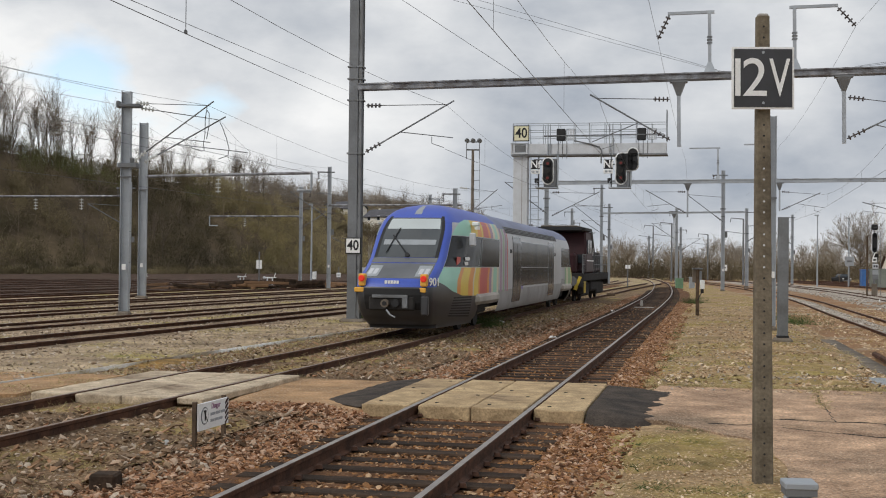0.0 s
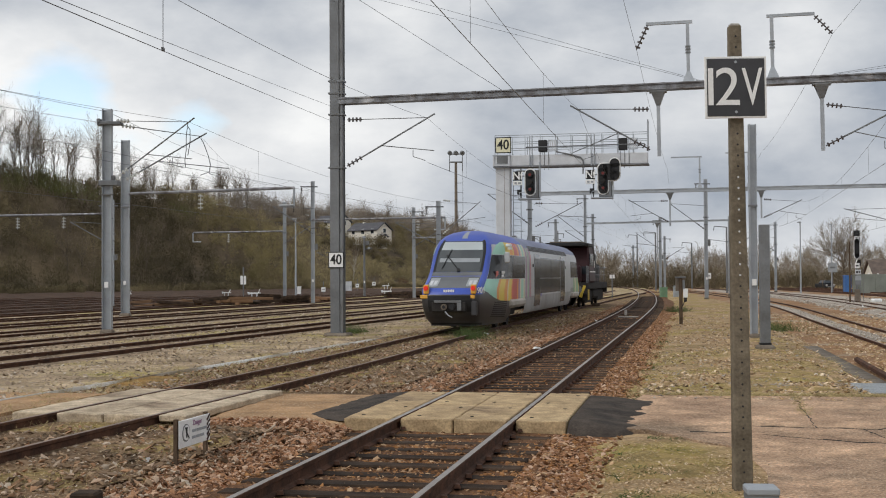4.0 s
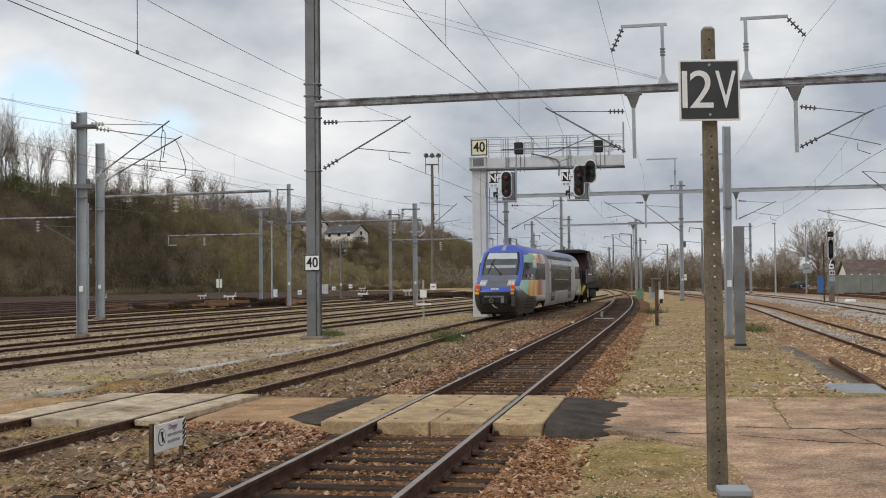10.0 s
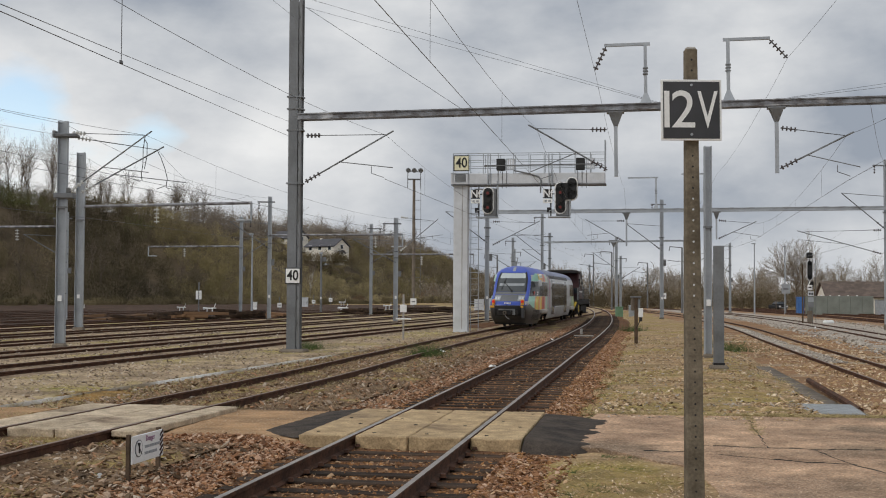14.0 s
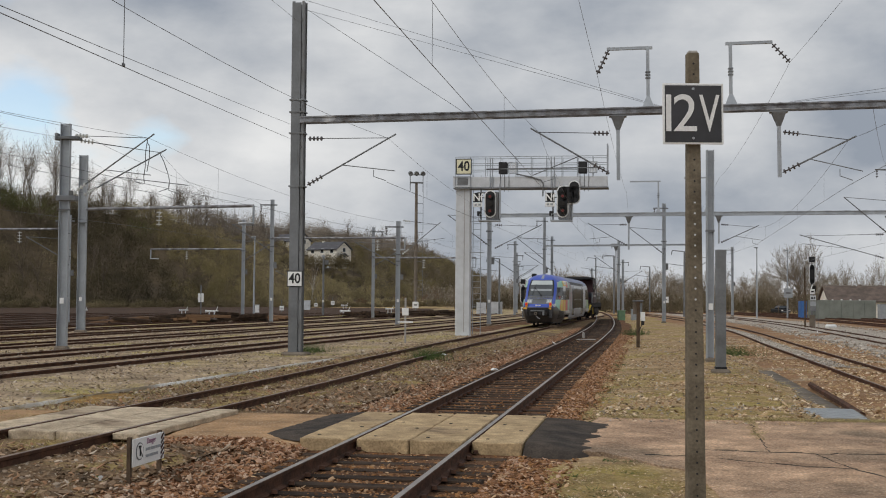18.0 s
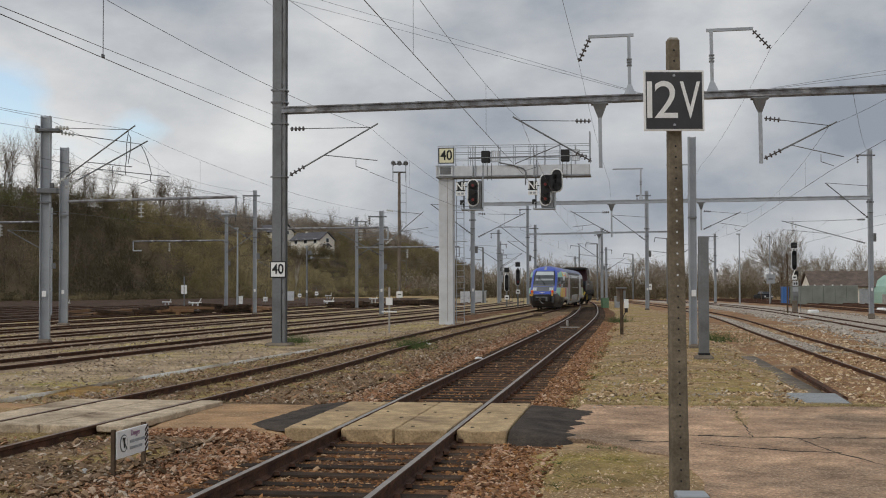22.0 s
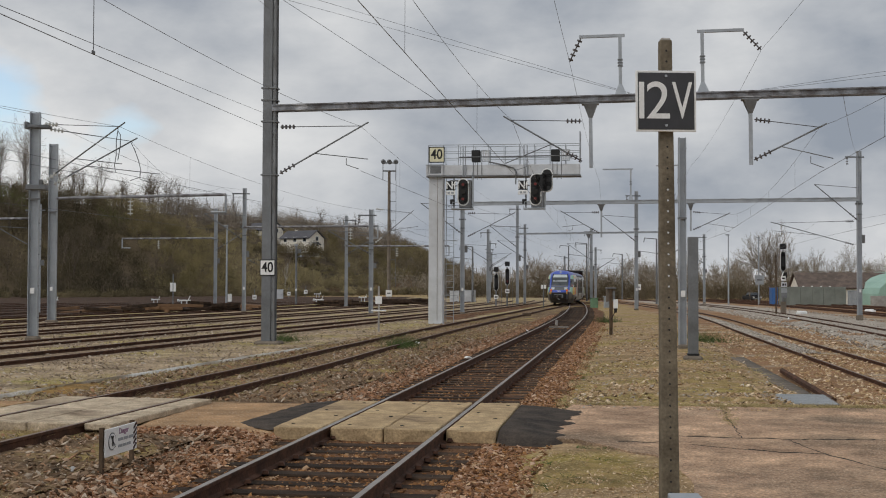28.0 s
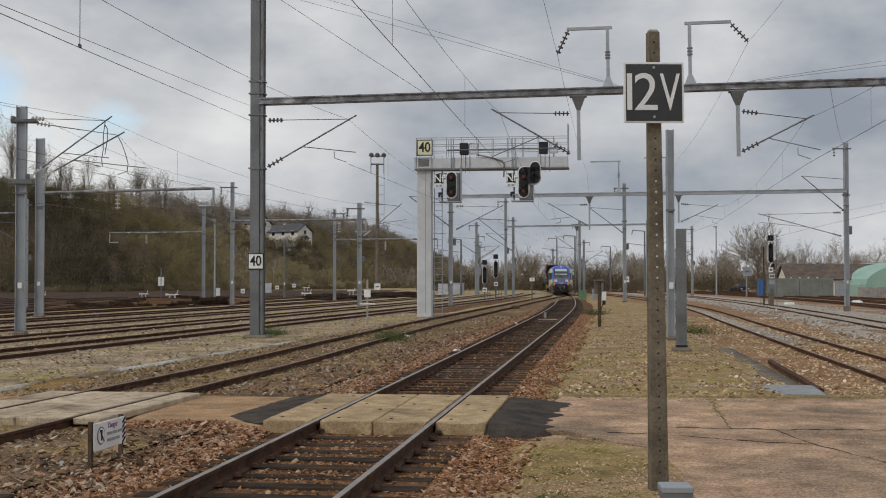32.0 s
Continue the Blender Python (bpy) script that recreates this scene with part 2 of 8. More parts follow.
M = {
    "ground": mat("ground", (0.44, 0.305, 0.172), (0.26, 0.178, 0.096), 0.95, mid=1.8, mid_scale=3.0, scale=0.9, fine=22, bump=0.9, spots=(0.315, 0.240, 0.080), spot_at=0.55, co="Object", dist=0.06, specks=(0.601, 0.471, 0.314), speck_scale=16, grain=1.2),
    "yard": mat("yard", (0.45, 0.345, 0.228), (0.27, 0.20, 0.13), 0.95, mid=2.2, mid_scale=1.2, scale=0.5, fine=14, bump=0.9, spots=(0.34, 0.275, 0.11), spot_at=0.55, dist=0.06, specks=(0.470, 0.370, 0.269), speck_scale=9, grain=1.5),
    "yard_bed": mat("trodden_bed", (0.34, 0.25, 0.165), (0.17, 0.12, 0.08), 0.95, mid=2.0, mid_scale=2.2, scale=0.8, fine=16, bump=0.9, dist=0.06, specks=(0.46, 0.38, 0.29), speck_scale=9, grain=1.4),
    "cinder": mat("dark_cinders", (0.10, 0.062, 0.042), (0.045, 0.03, 0.023), 0.95, mid=1.8, mid_scale=0.7, scale=0.4, fine=12, bump=0.6, dist=0.06),
    "ballast": mat("ballast", (0.22, 0.115, 0.06), (0.10, 0.055, 0.033), 0.95, mid=1.4, mid_scale=2.0, scale=1.3, fine=24, bump=1.0, dist=0.08),
    "ballast_r": mat("ballast_orange", (0.37, 0.215, 0.115), (0.25, 0.15, 0.085), 0.95, scale=0.7, fine=18, bump=1.0, spots=(0.42, 0.35, 0.26), spot_at=0.6, dist=0.08),
    "moss": mat("dry_moss", (0.40, 0.29, 0.115), (0.27, 0.195, 0.085), 0.97, mid=1.6, mid_scale=4.0, scale=2.5, fine=60, bump=1.0, dist=0.03, specks=(0.45, 0.36, 0.22), speck_scale=26, grain=1.3),
    "moss_green": mat("green_moss", (0.25, 0.24, 0.07), (0.155, 0.15, 0.05), 0.97, mid=1.6, mid_scale=4.0, scale=2.5, fine=60, bump=1.0, dist=0.03, grain=1.3),
    "moss_rust": mat("rusty_moss", (0.36, 0.21, 0.07), (0.23, 0.145, 0.058), 0.97, mid=1.6, mid_scale=4.0, scale=2.5, fine=60, bump=1.0, dist=0.03, specks=(0.45, 0.36, 0.22), speck_scale=26, grain=1.3),
    "edging": mat("weathered_edging", (0.82, 0.80, 0.76), (0.50, 0.45, 0.38), 0.9, scale=0.35, fine=20, bump=0.3, spots=(0.25, 0.19, 0.12), spot_at=0.54),
    "pale_gravel": mat("pale_gravel", (0.50, 0.44, 0.37), (0.36, 0.31, 0.26), 0.95, scale=1.0, fine=20, bump=1.0, dist=0.08),
    "stone_r": mat("red_brown_stone", (0.30, 0.16, 0.075), (0.14, 0.075, 0.04), 0.9, scale=9, fine=70, per_object=-0.35, palette=((0.07, 0.04, 0.025), (0.25, 0.115, 0.05), (0.44, 0.22, 0.085), (0.13, 0.07, 0.038), (0.52, 0.37, 0.23))),
    "stone_p": mat("pale_stone", (0.591, 0.444, 0.271), (0.370, 0.271, 0.160), 0.9, scale=9, fine=70, per_object=-0.3, palette=((0.370, 0.246, 0.123), (0.616, 0.444, 0.246), (0.444, 0.271, 0.123), (0.739, 0.616, 0.468), (0.320, 0.209, 0.111))),
    "stone_o": mat("orange_brown_stone", (0.34, 0.19, 0.098), (0.17, 0.095, 0.054), 0.9, scale=9, fine=70, per_object=-0.35, palette=((0.11, 0.058, 0.038), (0.30, 0.142, 0.073), (0.44, 0.23, 0.12), (0.18, 0.093, 0.053), (0.52, 0.38, 0.28), (0.24, 0.11, 0.058))),
    "soil": mat("dark_soil", (0.255, 0.168, 0.098), (0.125, 0.080, 0.048), 0.95, mid=1.8, mid_scale=3.0, scale=1.2, fine=24, bump=0.9, spots=(0.315, 0.235, 0.085), spot_at=0.60, dist=0.06, specks=(0.500, 0.388, 0.263), speck_scale=18, grain=1.4),
    "stone_w": mat("pale_grey_stone", (0.459, 0.410, 0.353), (0.295, 0.262, 0.221), 0.9, scale=9, fine=70, per_object=-0.3, palette=((0.295, 0.254, 0.213), (0.492, 0.443, 0.385), (0.369, 0.328, 0.279), (0.558, 0.517, 0.459))),
    "stone_y": mat("dusty_yard_stone", (0.40, 0.32, 0.235), (0.22, 0.175, 0.13), 0.9, scale=9, fine=70, per_object=-0.3, palette=((0.16, 0.12, 0.085), (0.40, 0.32, 0.235), (0.28, 0.20, 0.14), (0.55, 0.48, 0.40), (0.33, 0.24, 0.16))),
    "stone_g": mat("grey_brown_stone", (0.27, 0.195, 0.12), (0.14, 0.10, 0.065), 0.9, scale=9, fine=70, per_object=-0.3, palette=((0.10, 0.070, 0.050), (0.30, 0.196, 0.12), (0.21, 0.135, 0.085), (0.54, 0.46, 0.37), (0.34, 0.178, 0.095), (0.25, 0.175, 0.11))),
    "path": mat("worn_path", (0.55, 0.365, 0.235), (0.31, 0.20, 0.13), 0.9, mid=1.9, mid_scale=2.2, scale=0.8, fine=34, bump=0.5, spots=(0.25, 0.175, 0.118), spot_at=0.56, specks=(0.532, 0.440, 0.338), speck_scale=34, grain=2.2),
    "tan": mat("sandy_path", (0.452, 0.278, 0.147), (0.284, 0.179, 0.100), 0.95, mid=1.3, mid_scale=2.5, scale=1.1, fine=26, bump=0.4, specks=(0.525, 0.420, 0.294), speck_scale=20, grain=1.2),
    "slab": mat("crossing_concrete", (0.50, 0.37, 0.215), (0.33, 0.235, 0.135), 0.88, scale=1.6, fine=40, bump=0.35, per_object=0.10, mid=1.5, mid_scale=4.0, spots=(0.22, 0.155, 0.10), spot_at=0.63, grain=1.3),
    "slab_grey": mat("pale_crossing_concrete", (0.56, 0.46, 0.335), (0.40, 0.315, 0.22), 0.88, scale=1.6, fine=40, bump=0.35, per_object=0.10, mid=1.5, mid_scale=4.0, spots=(0.22, 0.16, 0.11), spot_at=0.62, grain=1.3),
    "asphalt": mat("asphalt", (0.085, 0.068, 0.055), (0.04, 0.034, 0.03), 0.92, mid=1.4, mid_scale=5, scale=2.2, fine=50, bump=0.6, grain=1.4),
    "wood": mat("old_sleeper_wood", (0.07, 0.045, 0.03), (0.022, 0.016, 0.012), 0.85, scale=3.0, fine=26, bump=0.6, per_object=0.3),
    "rust": mat("rusty_rail", (0.125, 0.063, 0.040), (0.058, 0.033, 0.024), 0.8, metal=0.2, scale=5, fine=40, bump=0.2),
    "railtop": mat("worn_rail_head", (0.36, 0.32, 0.285), (0.25, 0.215, 0.19), 0.42, metal=0.7, scale=3, fine=80, bump=0.02),
    "railtop_dull": mat("dull_rail_head", (0.24, 0.165, 0.12), (0.14, 0.095, 0.068), 0.55, metal=0.3, scale=3, fine=60, bump=0.05),
    "galv": mat("galvanised_steel", (0.40, 0.425, 0.45), (0.31, 0.33, 0.355), 0.55, metal=0.3, scale=1.2, fine=14, bump=0.03, grain=0.25),
    "galv_d": mat("weathered_steel", (0.22, 0.23, 0.24), (0.13, 0.13, 0.13), 0.6, metal=0.35, scale=1.4, fine=18, bump=0.06, grain=0.4),
    "galv_m": mat("dulled_steel", (0.20, 0.208, 0.218), (0.13, 0.135, 0.14), 0.6, metal=0.3, scale=1.0, fine=12, bump=0.05, spots=(0.30, 0.31, 0.32), spot_at=0.68, grain=0.4),
    "beam": mat("flaking_grey_paint", (0.26, 0.27, 0.29), (0.10, 0.09, 0.09), 0.6, metal=0.3, scale=3.0, fine=24, bump=0.15, spots=(0.45, 0.45, 0.46), spot_at=0.66),
    "wire": mat("dark_wire", (0.12, 0.12, 0.125), (0.09, 0.09, 0.095), 0.5, metal=0.6, bump=0),
    "white": mat("white_paint", (0.84, 0.84, 0.83), (0.74, 0.74, 0.72), 0.5, scale=2.5, fine=40, bump=0.03, grain=0.3),
    "offwhite": mat("stained_white_steel", (0.60, 0.615, 0.64), (0.50, 0.51, 0.525), 0.5, scale=1.8, fine=30, bump=0.04, spots=(0.46, 0.40, 0.34), spot_at=0.72, grain=0.3),
    "yellowish": mat("cream_plate", (0.76, 0.73, 0.52), (0.66, 0.62, 0.42), 0.5, scale=3, bump=0.02, grain=0.3),
    "black": mat("black_paint", (0.014, 0.014, 0.015), (0.009, 0.009, 0.01), 0.7, scale=3, bump=0.03, grain=0.3),
    "sign_dark": mat("dark_sign_face", (0.045, 0.045, 0.05), (0.03, 0.03, 0.033), 0.45, scale=4, bump=0.02, grain=0.3),
    "post": mat("stained_concrete_post", (0.215, 0.18, 0.132), (0.105, 0.087, 0.063), 0.9, mid=1.0, mid_scale=9, scale=2.6, fine=34, bump=0.4),
    "post_wood": mat("brown_wood", (0.13, 0.09, 0.06), (0.07, 0.05, 0.035), 0.9, scale=4, bump=0.3),
    "concrete": mat("grey_concrete", (0.40, 0.38, 0.35), (0.28, 0.26, 0.24), 0.9, scale=2.0, fine=30, bump=0.3),
    "trough": mat("dirty_concrete", (0.22, 0.185, 0.15), (0.14, 0.115, 0.09), 0.9, scale=1.5, fine=30, bump=0.3),
    "plastic": mat("grey_box", (0.33, 0.35, 0.37), (0.27, 0.29, 0.30), 0.5, scale=3, bump=0.03, grain=0.3),
    "ceramic": mat("dark_insulator", (0.10, 0.085, 0.08), (0.06, 0.05, 0.05), 0.25, bump=0),
    "ceramic_w": mat("pale_insulator", (0.62, 0.63, 0.60), (0.5, 0.5, 0.48), 0.25, bump=0),
    "green": mat("green_cabinet", (0.17, 0.30, 0.17), (0.13, 0.22, 0.13), 0.6, scale=3),
    "blue": mat("blue_plastic", (0.05, 0.16, 0.42), (0.04, 0.12, 0.32), 0.5, scale=3),
    "shed": mat("grey_green_wall", (0.25, 0.27, 0.24), (0.19, 0.205, 0.18), 0.8, scale=0.8),
    "hangar": mat("pale_green_sheet", (0.33, 0.50, 0.42), (0.27, 0.42, 0.35), 0.6, scale=0.5),
    "roof": mat("brown_roof_tiles", (0.165, 0.125, 0.105), (0.10, 0.08, 0.068), 0.85, scale=1.2, fine=12),
    "slate": mat("slate_roof", (0.085, 0.083, 0.094), (0.055, 0.054, 0.062), 0.7, scale=1.0, fine=12),
    "brick_pale": mat("weathered_brick", (0.30, 0.25, 0.22), (0.2, 0.165, 0.145), 0.9, scale=2.0, fine=14),
    "birch": mat("birch_bark", (0.52, 0.49, 0.43), (0.30, 0.27, 0.23), 0.85, scale=1.5, fine=10),
    "render": mat("cream_render", (0.78, 0.74, 0.66), (0.68, 0.64, 0.56), 0.9, scale=0.6),
    "glass": mat("dark_glass", (0.03, 0.035, 0.04), (0.02, 0.024, 0.028), 0.08, bump=0, grain=0.3),
    "twig": mat("bare_twigs", (0.23, 0.185, 0.135), (0.13, 0.10, 0.075), 0.9, scale=0.12, fine=2.0, bump=0, per_object=-0.35),
    "brush": mat("hillside_brush", (0.215, 0.175, 0.100), (0.095, 0.078, 0.046), 0.95, scale=0.06, fine=0.8, bump=0, per_object=-0.2, mid=1.4, mid_scale=0.16),
    # brush again at little over half its colour: shade on the hill's near end
    "shade_brush": mat("dark_thicket", (0.120, 0.100, 0.056), (0.056, 0.048, 0.029), 0.95, scale=0.06, fine=0.8, bump=0, per_object=-0.2, mid=1.4, mid_scale=0.16),
    "hedge_brown": mat("brown_hedge", (0.205, 0.166, 0.105), (0.10, 0.08, 0.052), 0.95, scale=0.06, fine=0.8, bump=0, per_object=-0.2, mid=1.2, mid_scale=0.16),
    "olive": mat("olive_foliage", (0.270, 0.225, 0.108), (0.160, 0.132, 0.066), 0.9, scale=0.07, fine=1.0, bump=0, per_object=-0.2, mid=1.4, mid_scale=0.16),
    "ochre": mat("ochre_shrubs", (0.39, 0.325, 0.175), (0.25, 0.21, 0.115), 0.9, scale=0.07, fine=1.0, bump=0, per_object=-0.2, mid=1.4, mid_scale=0.16),
    "grey_brush": mat("grey_woods", (0.33, 0.28, 0.225), (0.18, 0.152, 0.125), 0.9, scale=0.07, fine=1.0, bump=0, per_object=-0.2, mid=1.4, mid_scale=0.16),
    "russet": mat("russet_shrubs", (0.24, 0.14, 0.08), (0.12, 0.075, 0.045), 0.9, scale=0.07, fine=1.0, bump=0, per_object=-0.2),
    "grey_twig": mat("grey_twigs", (0.35, 0.30, 0.235), (0.20, 0.168, 0.13), 0.9, scale=0.12, fine=2.0, bump=0, per_object=-0.35),
    "hill": mat("leaf_litter_slope", (0.115, 0.085, 0.05), (0.06, 0.046, 0.03), 0.95, scale=0.08, fine=0.9, bump=0.5),
    "bark": mat("bark", (0.14, 0.115, 0.09), (0.08, 0.065, 0.05), 0.9, scale=2, fine=14, bump=0.3),
    "weed": mat("green_weeds", (0.10, 0.14, 0.05), (0.06, 0.085, 0.03), 0.9, scale=5, per_object=-0.4, bump=0),
    "straw": mat("dry_grass", (0.48, 0.39, 0.20), (0.32, 0.26, 0.13), 0.95, scale=4, per_object=-0.4, bump=0),
    "car_blue": mat("railcar_blue", (0.048, 0.095, 0.46), (0.04, 0.08, 0.40), 0.42, scale=0.8, fine=18, bump=0.01, grain=0.3),
    "car_silver": mat("railcar_silver", (0.50, 0.51, 0.52), (0.43, 0.44, 0.445), 0.38, metal=0.25, scale=0.7, fine=14, bump=0.01, grain=0.3),
    "car_skirt": mat("railcar_grey", (0.058, 0.058, 0.061), (0.036, 0.036, 0.038), 0.32, scale=1.2, fine=16, bump=0.02, grain=0.3),
    "car_sill": mat("railcar_sill", (0.36, 0.36, 0.36), (0.24, 0.23, 0.22), 0.5, scale=1.2, fine=16, bump=0.02, grain=0.3),
    "fairing": mat("pale_dusty_fairing", (0.46, 0.42, 0.37), (0.30, 0.27, 0.23), 0.6, scale=1.2, fine=16, bump=0.02, grain=0.3),
    "panel_grey": mat("dark_grey_gloss_panel", (0.12, 0.125, 0.13), (0.08, 0.083, 0.088), 0.2, scale=0.8, bump=0, grain=0.3),
    "car_roof": mat("railcar_roof", (0.20, 0.23, 0.36), (0.15, 0.17, 0.27), 0.5, scale=0.8, bump=0.01, grain=0.3),
    "blind": mat("pale_blind", (0.50, 0.55, 0.55), (0.44, 0.48, 0.48), 0.5, scale=1, bump=0, grain=0.2),
    "screen": mat("windscreen_glass", (0.075, 0.085, 0.09), (0.05, 0.056, 0.06), 0.1, scale=0.6, bump=0, grain=0.3),
    "mint": mat("mint_paint", (0.33, 0.62, 0.48), (0.28, 0.55, 0.43), 0.4, scale=1, bump=0.01, grain=0.3),
    "orange": mat("orange_paint", (0.74, 0.30, 0.045), (0.66, 0.25, 0.04), 0.4, scale=1, bump=0.01, grain=0.3),
    "yellow": mat("yellow_paint", (0.76, 0.56, 0.06), (0.66, 0.47, 0.05), 0.4, scale=1, bump=0.01, grain=0.3),
    "red": mat("red_paint", (0.58, 0.09, 0.07), (0.5, 0.075, 0.06), 0.4, scale=1, bump=0.01, grain=0.3),
    "cream": mat("cream_paint", (0.68, 0.62, 0.45), (0.6, 0.54, 0.4), 0.4, scale=1, bump=0.01, grain=0.3),
    "lime": mat("green_paint", (0.26, 0.44, 0.22), (0.22, 0.38, 0.19), 0.4, scale=1, bump=0.01, grain=0.3),
    "mauve": mat("mauve_paint", (0.38, 0.22, 0.33), (0.32, 0.19, 0.28), 0.4, scale=1, bump=0.01, grain=0.3),
    "violet": mat("violet_paint", (0.16, 0.13, 0.36), (0.13, 0.11, 0.3), 0.4, scale=1, bump=0.01, grain=0.3),
    "maroon": mat("maroon_paint", (0.040, 0.011, 0.013), (0.026, 0.008, 0.009), 0.5, scale=1, bump=0.02, grain=0.3),
    "under": mat("grimy_underframe", (0.045, 0.042, 0.04), (0.025, 0.023, 0.022), 0.8, scale=3, bump=0.1),
    "hazard_y": mat("hazard_yellow", (0.62, 0.45, 0.05), (0.5, 0.36, 0.04), 0.6, scale=3, bump=0.02, grain=0.3),
    "lamp_y": mat("yellow_lamp_case", (0.78, 0.42, 0.06), (0.7, 0.36, 0.05), 0.45, scale=3, bump=0.02, grain=0.3),
    "red_on": glow("red_lamp", (0.80, 0.03, 0.012), 0.15),
    "red_sig": glow("red_signal_light", (0.12, 0.01, 0.008), 0.03),
    "ivy": mat("evergreen_leaves", (0.15, 0.15, 0.06), (0.085, 0.085, 0.038), 0.8, scale=0.07, fine=1.0, bump=0, per_object=-0.2),
    "tinted": mat("tinted_train_glass", (0.03, 0.032, 0.034), (0.022, 0.024, 0.026), 0.12, scale=0.5, bump=0, grain=0.3),
}

for m_ in M.values():                       # dry matt surfaces hardly shine
    b_ = m_.node_tree.nodes["Principled BSDF"]
    if b_.inputs["Roughness"].default_value >= 0.79:
        b_.inputs["Specular IOR Level"].default_value = 0.12
M["maroon"].node_tree.nodes["Principled BSDF"].inputs["Specular IOR Level"].default_value = 0.25
M["tinted"].node_tree.nodes["Principled BSDF"].inputs["Specular IOR Level"].default_value = 0.07


# ---- mesh helpers ----
def box(bm, x0, x1, y0, y1, z0, z1, bevel=0.0, turn=None):
    r = bmesh.ops.create_cube(bm, size=1.0, matrix=Matrix.LocRotScale(((x0 + x1) / 2, (y0 + y1) / 2, (z0 + z1) / 2), None, (abs(x1 - x0), abs(y1 - y0), abs(z1 - z0))))
    vs = r["verts"]
    if bevel:
        es = list({e for v in vs for e in v.link_edges})
        r = bmesh.ops.bevel(bm, geom=es, offset=bevel, segments=1, affect="EDGES")
        vs = list({v for f in r["faces"] for v in f.verts} | {v for v in vs if v.is_valid})
    if turn:
        bmesh.ops.transform(bm, matrix=turn, verts=vs)
    return bm


def rod(bm, p, q, r, r2=None, n=8, caps=True):
    p, q = Vector(p), Vector(q)
    d = q - p
    m = Matrix.Translation((p + q) / 2) @ d.to_track_quat("Z", "Y").to_matrix().to_4x4()
    bmesh.ops.create_cone(bm, cap_ends=caps, segments=n, radius1=r, radius2=r if r2 is None else r2, depth=d.length, matrix=m)
    return bm


def chain(bm, pts, r, n=6):
    pts = [Vector(p) for p in pts]
    pts = [p for i, p in enumerate(pts) if i == 0 or (p - pts[i - 1]).length > 1e-5]
    side, rings = None, []
    for i, p in enumerate(pts):
        d = Vector((0, 0, 0))
        if i:
            d += (p - pts[i - 1]).normalized()
        if i < len(pts) - 1:
            d += (pts[i + 1] - p).normalized()
        d.normalize()
        ref = side if side is not None else (Vector((0, 0, 1)) if abs(d.z) < 0.8 else Vector((1, 0, 0)))
        side = (ref - d * ref.dot(d)).normalized()
        up = d.cross(side)
        rings.append([bm.verts.new(p + (side * math.cos(2 * math.pi * k / n) + up * math.sin(2 * math.pi * k / n)) * r) for k in range(n)])
    for a, b in zip(rings[:-1], rings[1:]):
        for k in range(n):
            bm.faces.new((a[k], a[(k + 1) % n], b[(k + 1) % n], b[k]))
    bm.faces.new(rings[0][::-1])
    bm.faces.new(rings[-1])
    return bm


def disc(bm, c, axis, r, t, n=16):
    c, a = Vector(c), Vector(axis).normalized()
    return rod(bm, c - a * t / 2, c + a * t / 2, r, n=n)


def part(name, bm, material, parent=None, label="", smooth=False):
    me = bpy.data.meshes.new(name)
    bm.to_mesh(me)
    bm.free()
    me.materials.append(M[material] if isinstance(material, str) else material)
    if smooth:
        me.shade_smooth()
    ob = new(name, me)
    if parent:
        ob.parent = parent
    return tagged(ob, label) if label else ob


def raw(name, verts, faces, material, parent=None, smooth=False):
    me = bpy.data.meshes.new(name)
    me.from_pydata([tuple(v) for v in verts], [], [tuple(f) for f in faces])
    me.materials.append(M[material] if isinstance(material, str) else material)
    if smooth:
        me.shade_smooth()
    me.update()
    ob = new(name, me)
    if parent:
        ob.parent = parent
    return ob


def thing(name, label, category, m=None, group="", kind=""):
    e = new(name)
    e.empty_display_size = 0.2
    if m is not None:
        e.matrix_world = m
    return tagged(e, label, category, group, kind)


def B_():
    return bmesh.new()


def words(name, text, size, material, parent, m, label="", thick=0.003, squeeze=1.0, bold=0.0):
    cu = bpy.data.curves.new(name, "FONT")
    cu.body, cu.size, cu.extrude, cu.align_x, cu.align_y = text, size, thick, "CENTER", "CENTER"
    cu.offset = bold
    tmp = bpy.data.objects.new(name, cu)
    scene.collection.objects.link(tmp)
    me = bpy.data.meshes.new_from_object(tmp.evaluated_get(bpy.context.evaluated_depsgraph_get()))
    bpy.data.objects.remove(tmp)
    me.transform(m @ Matrix.Diagonal((squeeze, 1, 1, 1)))
    me.materials.clear()
    me.materials.append(M[material])
    ob = new(name, me)
    ob.parent = parent
    return tagged(ob, label) if label else ob


FACE_S = pose(0, 0, 0, 90, 0, 0)          # lettering that faces the camera's side

# ---- the plan of the tracks: x over y ----
def smooth_line(pts):
    ys, xs = np.array([p[0] for p in pts], float), np.array([p[1] for p in pts], float)
    sl = np.gradient(xs, ys)

    def at(y):
        i = int(np.clip(np.searchsorted(ys, y) - 1, 0, len(ys) - 2))
        h = ys[i + 1] - ys[i]
        u = (y - ys[i]) / h
        return float((2 * u**3 - 3 * u**2 + 1) * xs[i] + (u**3 - 2 * u**2 + u) * h * sl[i] + (3 * u**2 - 2 * u**3) * xs[i + 1] + (u**3 - u**2) * h * sl[i + 1])
    return at


